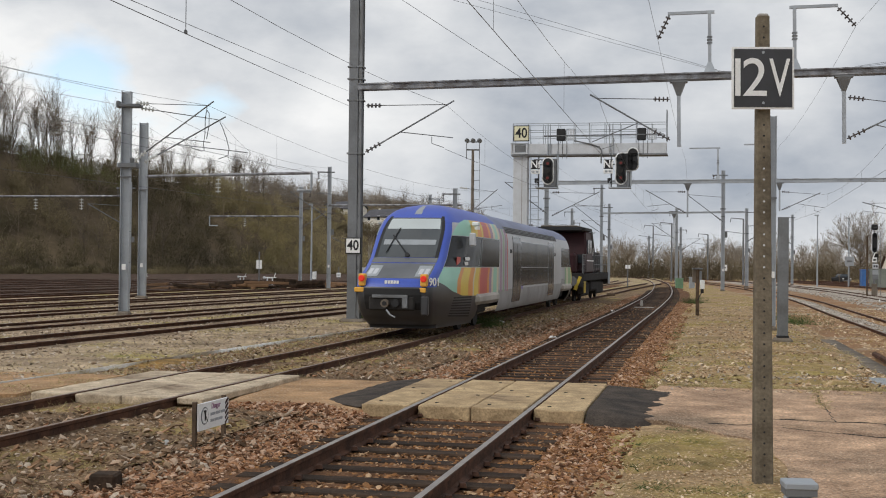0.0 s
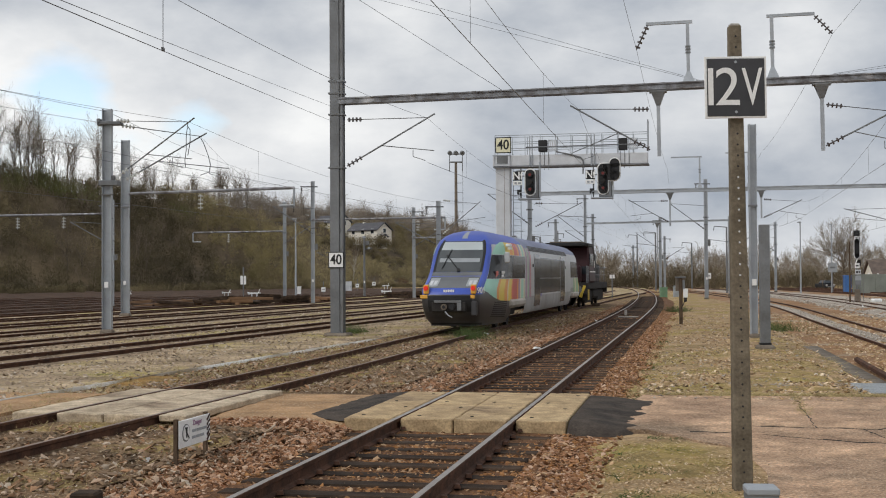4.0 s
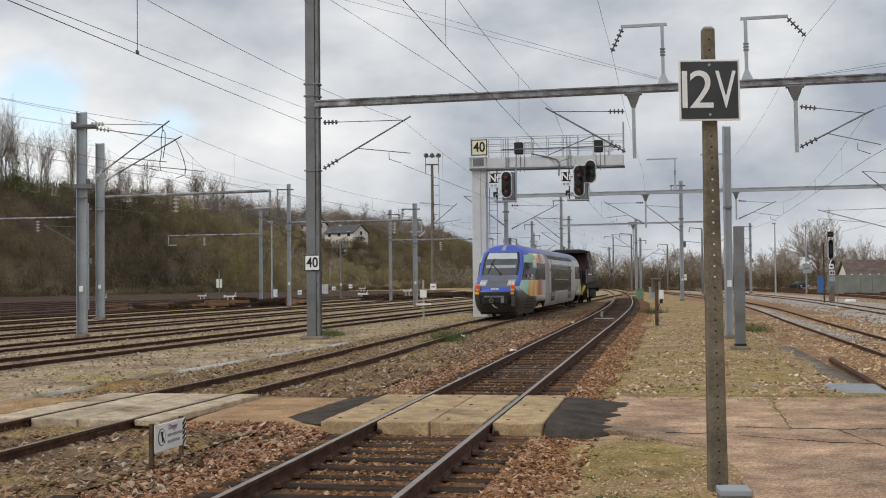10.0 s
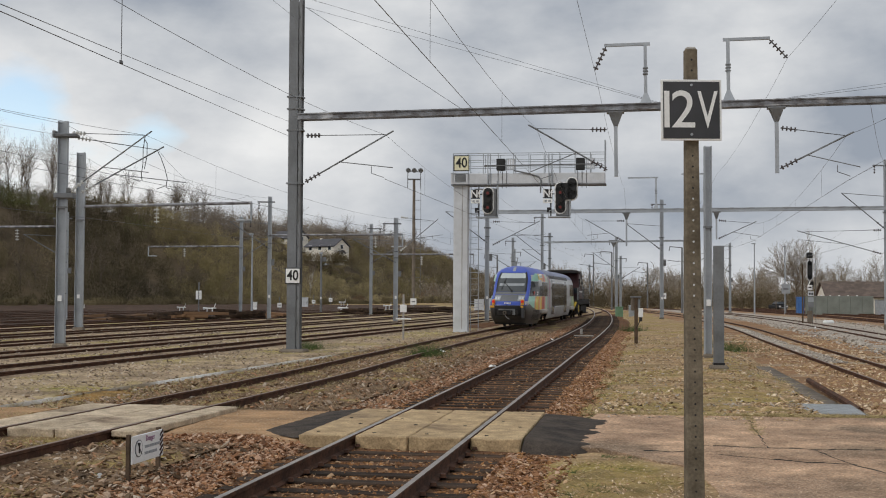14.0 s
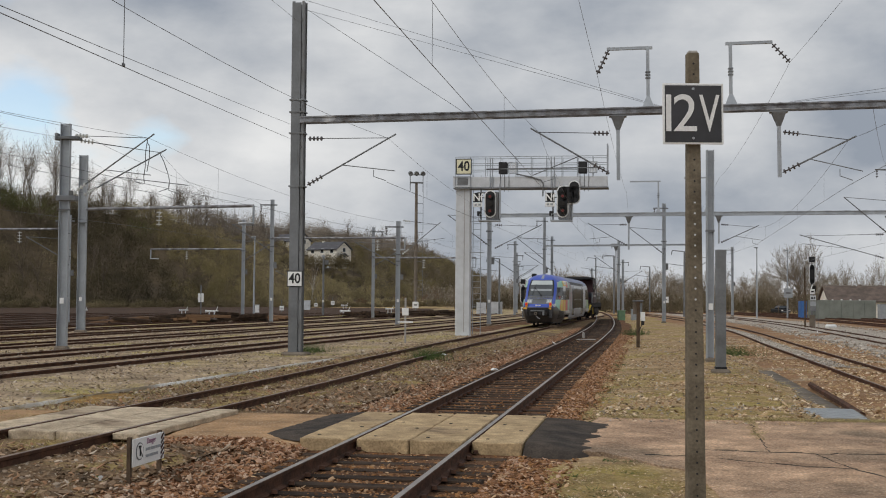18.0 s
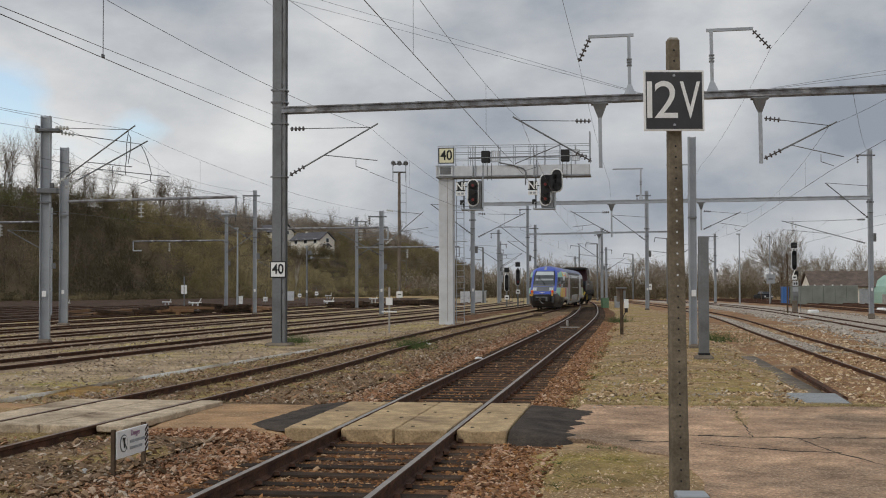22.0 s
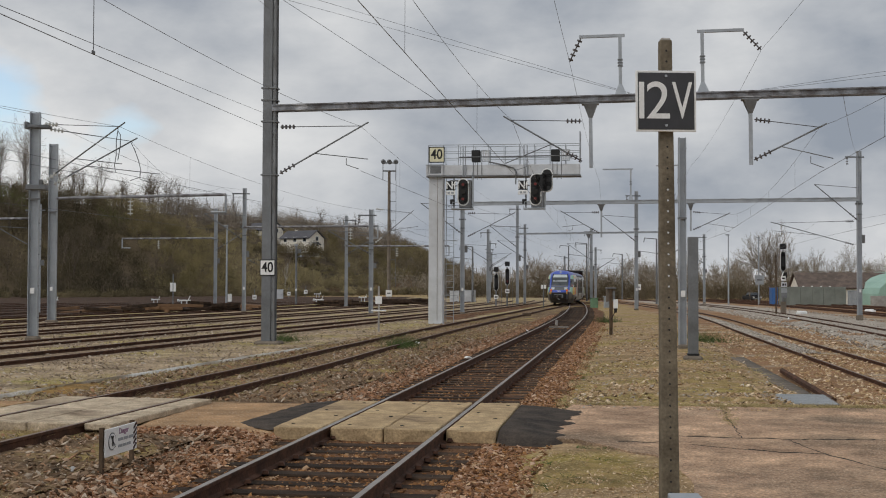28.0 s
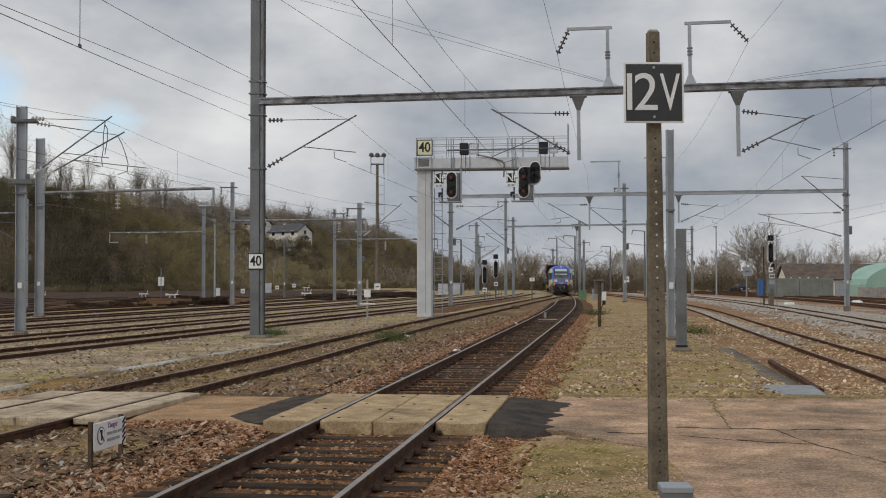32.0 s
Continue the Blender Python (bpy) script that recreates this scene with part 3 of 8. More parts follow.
line_a = smooth_line([(-30, -9.8), (0, -3.1), (15.2, 0.30), (36, 4.95), (60, 10.31), (75, 13.53), (90, 16.55), (110, 20.33), (130, 23.9), (150, 27.2), (180, 31.5), (220, 35.3), (300, 38.5), (420, 39.0)])
line_b = smooth_line([(-30, -15.9), (0, -8.45), (15, -4.70), (29, -1.30), (36, 0.15), (42.5, 1.56), (50, 3.20), (60, 5.56), (75, 9.16), (88, 12.33), (97, 14.45), (110, 17.65), (125, 21.35), (140, 25.05), (150, 27.05), (163, 29.2), (180, 31.5), (220, 35.3)])
line_c = smooth_line([(-10, 4.6), (24.95, 12.12), (54.3, 18.43), (84, 24.9), (110, 29.5), (150, 35.0), (200, 39.5), (300, 43)])
line_c2 = smooth_line([(0, 12.3), (50.5, 23.8), (79, 30.2), (110, 36.5), (142, 41.6), (200, 47), (300, 51)])
line_d = smooth_line([(-10, -20.1), (26.42, -9.87), (50, -3.3), (78, 4.55), (120, 15.6), (160, 24.5), (220, 33.5)])


def shifted(line, off):
    """The line that runs beside another at a distance across it."""
    k = math.sqrt(1 + 0.28**2)
    return lambda y: line(y) - off * k


def slope(line, y):
    return (line(y + 0.5) - line(y - 0.5))


def on_track(line, y, v=0.0, z=0.0):
    s = slope(line, y)
    k = math.sqrt(1 + s * s)
    return Vector((line(y) + v / k, y - v * s / k, z))


# ---- ground, beds, paths ----
def fall(x, y):
    """The ground lies lower beside the branch tracks on the right."""
    yy = min(max(y, 0), 290)
    u = min(max((x - line_c(yy) + 4.2) / 2.2, 0), 1)
    v = min(max((x - line_a(yy) - 1.75) / 0.7, 0), 1)
    return 0.10 * v * v * (3 - 2 * v) - 0.40 * u * u * (3 - 2 * u)


def ground_z(x, y):
    return -0.215 + fall(x, y) + noise.noise((x * 0.35, y * 0.35, 3.0)) * 0.035


def sheet(name, xs, ys, z, material, wave=0.0):
    vs = [(x, y, z + fall(x, y) + (noise.noise((x * 0.35, y * 0.35, 3.0)) * wave if abs(x) < 60 and y < 120 else 0)) for y in ys for x in xs]
    n = len(xs)
    fs = [(j * n + i, j * n + i + 1, (j + 1) * n + i + 1, (j + 1) * n + i) for j in range(len(ys) - 1) for i in range(n - 1)]
    return raw(name, vs, fs, material, smooth=True)


gx = [-2500, -800, -300] + list(range(-120, -20, 10)) + list(np.arange(-20, 30, 0.8)) + list(range(30, 60, 2)) + list(range(60, 130, 10)) + [300, 800, 2500]
gy = [-60, -20] + list(np.arange(0, 50, 0.8)) + list(range(50, 130, 4)) + [160, 250, 500, 1200, 4200]
tagged(sheet("ground", gx, gy, -0.215, "ground", 0.035), "mossy dry grass and gravel ground of a railway yard", "ground", kind="structure")


def strip(name, line, y0, y1, prof, material, step=2.0, label="", wave=0.0, cat="ballast"):
    """A bed swept along a track: prof is rows of (offset, height)."""
    ys = np.arange(y0, y1 + 0.01, step)
    vs, fs, n = [], [], len(prof)
    for y in ys:
        for v, z in prof:
            p = on_track(line, y, v, z)
            vs.append((p.x, p.y, p.z + wave * noise.noise((p.x * 2.1, p.y * 2.1, 1.0))))
    for j in range(len(ys) - 1):
        for i in range(n - 1):
            fs.append((j * n + i, j * n + i + 1, (j + 1) * n + i + 1, (j + 1) * n + i))
    return tagged(raw(name, vs, fs, material, smooth=True), label, cat, kind="structure")


bed = [(-2.9, -0.27), (-2.1, -0.20), (-1.5, -0.165), (-0.75, -0.16), (0, -0.165), (0.75, -0.16), (1.5, -0.165), (2.2, -0.20), (3.0, -0.27)]
strip("ballast_main", line_a, -29, 230, bed, "ballast", 1.0, "reddish brown stone ballast under the main track", 0.03)
strip("ballast_siding", line_b, -29, 132, [(v * 0.8, z * 0.45 - 0.05) for v, z in bed], "soil", 1.0, "mossy worn ballast under the siding", 0.03)
strip("soil_between", line_a, -29, 128, [(-7.0, -0.27), (-6.4, -0.2), (-5.0, -0.19), (-3.8, -0.195), (-2.7, -0.205), (-2.3, -0.25)], "soil", 1.0, "dark brown soil with moss and rubble between the tracks", 0.035, "soil")
strip("siding_shoulder", line_b, 70, 131, [(-5.6, -0.2), (-5.0, -0.112), (-3.4, -0.105), (-2.0, -0.112), (-1.4, -0.2)], "ballast", 1.0, "reddish brown ballast spread beside the siding", 0.02)
strip("old_sidings", line_c2, 45, 215, [(3.4, -0.5), (4.2, -0.41), (9, -0.40), (15, -0.42), (26, -0.5)], "ballast_r", 3.0, "orange brown ballast of the old sidings", 0.04)
strip("ballast_branch", line_c, -10, 200, [(v * 1.25, z * 0.6 - 0.275) for v, z in bed], "ballast_r", 2.0, "orange brown ballast under the branch track", 0.03)
strip("ballast_far_branch", line_c2, 20, 240, [(v * 1.05, z * 0.6 - 0.275) for v, z in bed], "ballast_r", 3.0, "orange brown ballast under a farther track", 0.03)
strip("gravel_shoulder", line_c2, 30, 200, [(-3.4, -0.5), (-2.6, -0.40), (-1.7, -0.365), (-0.72, -0.36), (0.72, -0.36), (1.8, -0.355), (3.6, -0.34), (5.2, -0.52)], "pale_gravel", 3.0, "pale grey fresh gravel shoulder beside the track", 0.04)
strip("yard_soil", line_d, -5, 215, [(-160, -0.2), (-95, -0.2), (-60, -0.13), (-30, -0.125), (-10, -0.125), (-4.0, -0.125), (-2, -0.12), (0, -0.12), (2, -0.12), (3.3, -0.12), (4.7, -0.145), (6.0, -0.24)], "yard", 4.0, "brown trodden soil and gravel between the yard tracks", 0.02)

strip("yard_cinders", line_d, 20, 215, [(-160, -0.15), (-90, -0.07), (-40, -0.07), (-22.5, -0.075), (-21.5, -0.1)], "cinder", 4.0, "dark brown cinders of the far sidings", 0.02)


def flat(name, pts, z, thick, material, label, category, ragged=0.0, seed=1, lip=0.0):
    """A level slab with the given outline."""
    rnd = random.Random(seed)
    out = []
    for a, b in zip(pts, pts[1:] + pts[:1]):
        n = max(1, int(math.dist(a, b) / 0.25)) if ragged else 1
        for i in range(n):
            u = i / n
            out.append((a[0] + (b[0] - a[0]) * u + (rnd.uniform(-ragged, ragged) if i else 0), a[1] + (b[1] - a[1]) * u + (rnd.uniform(-ragged, ragged) if i else 0)))
    bm = B_()
    top = bm.faces.new([bm.verts.new((x, y, z)) for x, y in out])
    if top.normal.z < 0:
        top.normal_flip()
    r = bmesh.ops.extrude_face_region(bm, geom=[top])
    low = [v for v in r["geom"] if isinstance(v, bmesh.types.BMVert)]
    mid = sum((v.co for v in low), Vector()) / len(low)
    for v in low:
        d = (v.co - mid)
        d.z = 0
        v.co += d.normalized() * lip + Vector((0, 0, -thick))
    bmesh.ops.recalc_face_normals(bm, faces=bm.faces)
    bmesh.ops.triangulate(bm, faces=[f for f in bm.faces if len(f.verts) > 4])
    return tagged(part(name, bm, material), label, category, kind="structure")


# crossing path, from the yard to the trodden concrete on the right
flat("path_concrete", [(2.4, 15.6), (2.85, 15.4), (3.5, 13.7), (3.4, 12.3), (3.1, 10.9), (2.95, 7), (24, 3), (21, 17.6), (8.7, 19.1), (5.0, 19.6), (3.6, 20.0), (3.1, 18.0)], -0.098, 0.15, "path", "worn pinkish tan concrete path with cracks", "path", 0.05, 3)
flat("path_middle", [(-2.85, 16.75), (-1.62, 16.85), (-1.0, 15.75), (-0.75, 20.0), (-2.2, 20.3)], -0.075, 0.14, "tan", "sandy beige path between the two crossings", "path", 0.04, 4, 0.4)
flat("path_yard", [(-12, 18.6), (-6.0, 17.85), (-5.2, 20.9), (-11.5, 22.2)], -0.11, 0.12, "tan", "sandy beige path towards the yard", "path", 0.06, 5)


def ramp(name, side, u0, u1, w, z_out, seed, rag=0.09, skew=0.0, dip=0.16):
    """A thin asphalt apron that falls from the crossing slabs' edge to the path."""
    rn = random.Random(seed)
    us = np.linspace(u0, u1, 34)
    vs, fs, nv = [], [], 9
    edge = 0.0
    for k, u in enumerate(us):
        edge = 0.6 * edge + rn.uniform(-rag, rag)
        width = w[0] + (w[1] - w[0]) * k / 33 + edge
        e = min(1.0, (u - u0) / 0.5 + 0.02, (u1 - u) / 0.35 + 0.1)
        for i in range(nv):
            q = i / (nv - 1)
            p = on_track(line_a, 17.6 + u + skew * q * (1 - k / 33) + rn.uniform(-0.012, 0.012), side * (1.45 + width * q))
            z = -0.012 + (z_out + 0.012) * q * q * (3 - 2 * q) + 0.012 * noise.noise((p.x * 5, p.y * 5, 4))
            z -= dip * (1 - e) ** 2
            if i == nv - 1:
                z -= 0.035
            vs.append((p.x, p.y, z))
    for k in range(33):
        for i in range(nv - 1):
            f = (k * nv + i, k * nv + i + 1, (k + 1) * nv + i + 1, (k + 1) * nv + i)
            fs.append(f if side > 0 else f[::-1])
    return tagged(raw(name, vs, fs, "asphalt", smooth=True), "black ragged asphalt ramp beside the crossing slabs", "asphalt", kind="structure")


ramp("asphalt_left", -1, -1.8, 2.1, (0.84, 0.64), -0.066, 6, 0.012, 0.9, 0.04)
ramp("asphalt_right", 1, -1.95, 2.0, (0.75, 1.0), -0.090, 7)
strip("cable_trough", line_c, 23, 36, [(-3.35, -0.5), (-3.34, -0.285), (-2.75, -0.285), (-2.74, -0.5)], "trough", 1.0, "grey concrete cable trough lids along the branch track", 0.0, "trough")

# the white edging line of the old loading strip on the left
strip("edging", line_d, 20, 44, [(4.865, -0.16), (4.872, -0.09), (4.91, -0.09), (4.918, -0.16)], "edging", 1.0, "weathered white stone edging strip in the grass", 0.01, "edging")
strip("sandy_strip", line_d, 16, 64, [(2.2, -0.15), (2.5, -0.112), (4.4, -0.112), (4.84, -0.15)], "yard", 1.0, "beige sandy strip along the yard track", 0.02, "path")


# ---- tracks ----
RAIL = [(-0.07, -0.16), (-0.07, -0.148), (-0.014, -0.125), (-0.014, -0.05), (-0.036, -0.036), (-0.036, -0.004), (-0.030, 0.0),
        (0.030, 0.0), (0.036, -0.004), (0.036, -0.036), (0.014, -0.05), (0.014, -0.125), (0.07, -0.148), (0.07, -0.16)]


def rail(line, y0, y1, v, z, top, parent, step=1.0):
    ys = list(np.arange(y0, y1 + 0.01, step))
    vs, n = [], len(RAIL)
    for y in ys:
        for dv, dz in RAIL:
            p = on_track(line, y, v + dv, z + dz)
            vs.append((p.x, p.y, p.z))
    fs = [(j * n + i, j * n + (i + 1) % n, (j + 1) * n + (i + 1) % n, (j + 1) * n + i) for j in range(len(ys) - 1) for i in range(n)]
    fs += [tuple(range(n)), tuple(range((len(ys) - 1) * n + n - 1, (len(ys) - 1) * n - 1, -1))]
    ob = raw("rail", vs, fs, "rust", parent)
    ob.data.materials.append(M[top])
    for p in ob.data.polygons:
        if p.normal.z > 0.9 and p.center.z > z - 0.02:
            p.material_index = 1
    return ob


TRACKS = []


def track(label, line, y0, y1, z=0.0, top="railtop_dull", step=1.0):
    t = thing("railway_track", label, "railway track", kind="structure")
    for v in (-0.7525, 0.7525):
        rail(line, y0, y1, v, z, top, t, step)
    TRACKS.append((t, line, z))
    return t


# brown beds; their darker tone also stands for sleepers and shadow between the rails
for o_ in (0, 4.05, 8.4, 12.8, 17.2):
    strip("yard_ballast", shifted(line_d, o_), 0 + o_ * 0.7, 160 - o_, [(-1.5, -0.15), (-1.0, -0.105), (0, -0.10), (1.0, -0.105), (1.5, -0.15)], "yard_bed", 2.0, "dirty brown trodden bed, darkened for rail shade, under a yard siding", 0.02)
strip("gravel_infill", line_c, 52, 120, [(-0.66, -0.39), (-0.6, -0.348), (-0.3, -0.342), (0.0, -0.352), (0.12, -0.40)], "pale_gravel", 2.0, "pale grey gravel packed between the branch rails", 0.01)
track_a = track("main running track with shiny worn rails on dark wooden sleepers", line_a, -29, 260, 0.0, "railtop")
track_b = track("rusty siding track half buried in mossy ballast", line_b, -29, 138, 0.0, "railtop_dull")
track_c = track("branch track with dull brown rails on orange ballast", line_c, -10, 210, -0.27, "railtop_dull")
track("farther branch track beside pale gravel", line_c2, 22, 240, -0.27, "railtop_dull", 2.0)
for o_ in (-8.2, -12.6, -17.0):
    track("rusty siding rails beyond the branch tracks", shifted(line_c2, o_), 60, 210, -0.25, "railtop_dull", 3.0)
YARD = []
for i_, off in enumerate((0, 4.05, 8.4, 12.8, 17.2, 21.6, 26.0, 30.5, 35, 39.5, 44, 48.5, 53)):
    YARD.append(track("rusty brown yard siding in trodden soil", shifted(line_d, off), -4 + off * 0.7, 165 - off * 0.8, -0.02 if off else 0.0, "railtop_dull", 2.0))


# ---- overhead line masts and portals ----
def insulator(bm, p, q, n=4, r=0.075):
    p, q = Vector(p), Vector(q)
    rod(bm, p, q, 0.022, n=6)
    for i in range(n):
        c = p.lerp(q, (i + 0.5) / n)
        disc(bm, c, q - p, r, 0.045, 10)
    return bm


def mast(x, y, h, w=0.26, z0=-0.25, label="grey galvanised steel overhead line mast on a concrete foot", lean=0.0, tone="galv"):
    w *= 0.78 if y > 75 else 1.0
    t = thing("line_mast", label, "mast", pose(x, y, z0, 0, lean, 0), group="overhead line masts")
    bm = B_()
    for s in (-1, 1):                     # two flanges and a web
        box(bm, s * w / 2 - 0.012, s * w / 2 + 0.012, -w * 0.42, w * 0.42, 0, h)
    box(bm, -w / 2, w / 2, -0.01, 0.01, 0, h - 0.01)
    part("column", bm, tone, t)
    if y > 75:                            # head: cross arm, insulators and a registration arm
        sd = -1 if (int(x * 3) + int(y)) % 2 else 1
        part("cross_arm", box(B_(), -0.9 if sd < 0 else -0.35, 0.35 if sd < 0 else 0.9, -0.05, 0.05, h - 0.45, h - 0.36), "galv_d", t)
        part("hung_insulator", insulator(B_(), (sd * 0.8, 0, h - 0.42), (sd * 0.8, 0, h - 0.95), 3), "ceramic", t)
        part("stay", rod(B_(), (0, 0, h * 0.78), (sd * 2.9, 0.3, h * 0.80), 0.02, n=5), "galv_d", t)
        part("arm", rod(B_(), (0, 0, h * 0.58), (sd * 2.9, 0.3, h * 0.80), 0.035, n=5), "galv_d", t)
        part("arm_insulator", insulator(B_(), (sd * 0.15, 0, h * 0.59), (sd * 0.65, 0.05, h * 0.63), 3), "ceramic", t)
        part("bracket", box(B_(), -w * 0.9, w * 0.9, -0.06, 0.06, h * 0.68, h * 0.69), "galv_d", t)
        part("switch_box", box(B_(), w / 2, w / 2 + 0.22, -0.12, 0.12, h * 0.45, h * 0.5, 0.02), "galv_d", t)
    bm = B_()
    box(bm, -w * 0.75, w * 0.75, -w * 0.7, w * 0.7, -0.1, 0.27, 0.06)
    part("foot", bm, "trough", t, "grey concrete foot")
    if y < 105:
        part("number_plate", box(B_(), -0.07, 0.07, -w * 0.42 - 0.02, -w * 0.42 - 0.005, 1.75, 1.95), "white", t, "small white plate")
        part("band", box(B_(), -w / 2 - 0.02, w / 2 + 0.02, -w * 0.42 - 0.012, w * 0.42 + 0.012, h * 0.62, h * 0.62 + 0.06), "galv_d", t, "dark clamp band")
    bm = B_()
    for k in range(int(h / 1.1)):
        box(bm, w / 2 + 0.012, w / 2 + 0.03, -0.05, 0.05, 0.9 + k * 1.1, 0.93 + k * 1.1)
    tagged(part("step_irons", bm, "galv_d", t), kind="stuff")
    return t


def lattice_mast(x, y, h, w=0.42):
    """Two channels joined by zigzag lacing."""
    t = thing("lattice_mast", "tall weathered steel portal mast with zigzag lacing and a speed board", "mast", pose(x, y, -0.2, 0, 0, -13))
    for s in (-1, 1):
        bm = B_()
        q = [(-0.045, -0.16), (0.045, -0.16), (0.045, -0.145), (0.012, -0.145), (0.012, 0.145), (0.045, 0.145), (0.045, 0.16), (-0.045, 0.16), (-0.045, 0.145), (-0.012, 0.145), (-0.012, -0.145), (-0.045, -0.145)]
        lo, hi = [bm.verts.new((s * w / 2 + a, b, 0)) for a, b in q], [bm.verts.new((s * w / 2 + a, b, h)) for a, b in q]
        for k in range(12):
            bm.faces.new((lo[k], lo[(k + 1) % 12], hi[(k + 1) % 12], hi[k]))
        bm.faces.new(hi)
        bmesh.ops.recalc_face_normals(bm, faces=bm.faces)
        part("channel", bm, "galv_d", t)
    bm = B_()
    box(bm, -w / 2 - 0.045, w / 2 - 0.065, -0.178, -0.163, 0.1, h - 0.05)
    part("face_plate", bm, "galv_m", t, "weathered grey steel face")
    # added dark sheet that keeps bright sky out of the gap between the channels
    part("gap_sheet", box(B_(), -w / 2 + 0.05, w / 2 - 0.05, 0.14, 0.152, 0.1, h - 0.05), "galv_d", t)
    bm = B_()
    n = int(h / 0.42)
    for i in range(n):
        z = 0.2 + i * 0.42
        a, b = (-w / 2, w / 2) if i % 2 else (w / 2, -w / 2)
        rod(bm, (a, -0.15, z), (b, -0.15, z + 0.42), 0.016, n=5)
        rod(bm, (a, 0.15, z), (b, 0.15, z + 0.42), 0.016, n=5)
    part("lacing", bm, "wire", t, "dark zigzag lacing")
    bm = B_()
    box(bm, -0.42, 0.42, -0.36, 0.36, -0.2, 0.2, 0.06)
    part("foot", bm, "trough", t)
    for z in (5.6, 7.35, 8.05, 8.45):
        bm = B_()
        box(bm, -w / 2 - 0.1, w / 2 + 0.08, -0.2, 0.2, z, z + 0.05)
        part("clamp", bm, "galv_d", t)
    return t


def speed_board(parent, x, y, z, s, plate, ink, text):
    b = part("board", box(B_(), x - s / 2, x + s / 2, y - 0.02, y, z - s / 2, z + s / 2, 0.01), ink, parent, "square speed board")
    part("board_face", box(B_(), x - s * 0.44, x + s * 0.44, y - 0.024, y - 0.018, z - s * 0.44, z + s * 0.44), plate, b)
    words("numerals", text, s * 0.86, ink, b, Matrix.Translation((x, y - 0.03, z)) @ FACE_S, squeeze=0.86, bold=s * 0.014)
    return b


def cantilever(parent, base, tip, low, contact, strut=True, wire_n=4, white=False):
    """A support arm: strut up to the tip, stay wire above, registration arm below."""
    base, tip, low, contact = Vector(base), Vector(tip), Vector(low), Vector(contact)
    ins = "ceramic_w" if white else "ceramic"
    d = (tip - low).normalized()
    part("arm_insulator", insulator(B_(), low + d * 0.15, low + d * 0.75, wire_n), ins, parent)
    part("arm", rod(B_(), low + d * 0.7, tip + d * 0.25, 0.026, n=6), "galv_d", parent)
    e = (tip - base).normalized()
    part("stay_insulator", insulator(B_(), base + e * 0.15, base + e * 0.65, wire_n), ins, parent)
    part("stay", rod(B_(), base + e * 0.6, tip, 0.013, n=5), "wire", parent)
    k = low + (tip - low) * 0.45
    mid = contact + Vector((0, 0, 0.35))
    bm = chain(B_(), [k, mid + (mid - k).normalized() * 0.3], 0.016, 5)
    rod(bm, mid + Vector((-0.4 if k.x < mid.x else 0.4, 0, 0)), mid + Vector((-0.4 if k.x < mid.x else 0.4, 0, -0.22)), 0.012, n=5)
    rod(bm, mid + Vector((-0.4 if k.x < mid.x else 0.4, 0, -0.22)), contact, 0.012, n=5)
    part("registration_arm", bm, "galv_d", parent)


def wire(pts, r=0.011, sag=0.0, label="thin dark overhead line wire", n=14, group="overhead wires"):
    """A wire through the given points, sagging between them."""
    bm, r, row = B_(), r * 0.72, []
    for a, b in zip(pts[:-1], pts[1:]):
        a, b = Vector(a), Vector(b)
        row += [a.lerp(b, i / n) - Vector((0, 0, sag * 4 * (i / n) * (1 - i / n))) for i in range(n + 1)]
    chain(bm, row, r, 4)
    return tagged(part("overhead_wire", bm, "wire"), label, "wire", group)


def catenary(supports, contact_r=0.0075, drop=True, low_from=0):
    """Messenger and contact wire with droppers over the supports (messenger point, contact height)."""
    mess = [Vector(s[0]) for s in supports]
    low = [Vector((s[0][0], s[0][1], s[1])) for s in supports]
    t = thing("catenary", "messenger and contact wires with thin droppers over a track", "overhead line", group="catenaries")
    bm1, bm2 = B_(), B_()
    for j, (a, b, c, d) in enumerate(zip(mess[:-1], mess[1:], low[:-1], low[1:])):
        n = 14
        sg = 0.8
        up = [a.lerp(b, i / n) - Vector((0, 0, sg * 4 * (i / n) * (1 - i / n))) for i in range(n + 1)]
        dn = [c.lerp(d, i / n) for i in range(n + 1)]
        chain(bm1, up, 0.0055, 4)
        if j < low_from:
            continue
        chain(bm2, dn, contact_r, 4)
        if drop:
            for i in range(2, n, 3):
                part("dropper", rod(B_(), up[i], dn[i], 0.0035, n=4), "wire", t)
    part("messenger_wire", bm1, "wire", t)
    part("contact_wire", bm2, "wire", t)
    return t


# portal 1: lattice mast, long beam to the right, two drop posts and two top posts
P1 = (-2.64, 40.9)
mast_1 = lattice_mast(P1[0], P1[1], 11.75, 0.33)
speed_board(mast_1, 0.0, -0.2, 2.59, 0.53, "white", "black", "40")
beam_dir = Vector((1, -0.215, 0)).normalized()


def on_beam(s, z, off=0.0):
    p = Vector((P1[0], P1[1], 0)) + beam_dir * s
    return Vector((p.x + beam_dir.y * off, p.y - beam_dir.x * off, z))


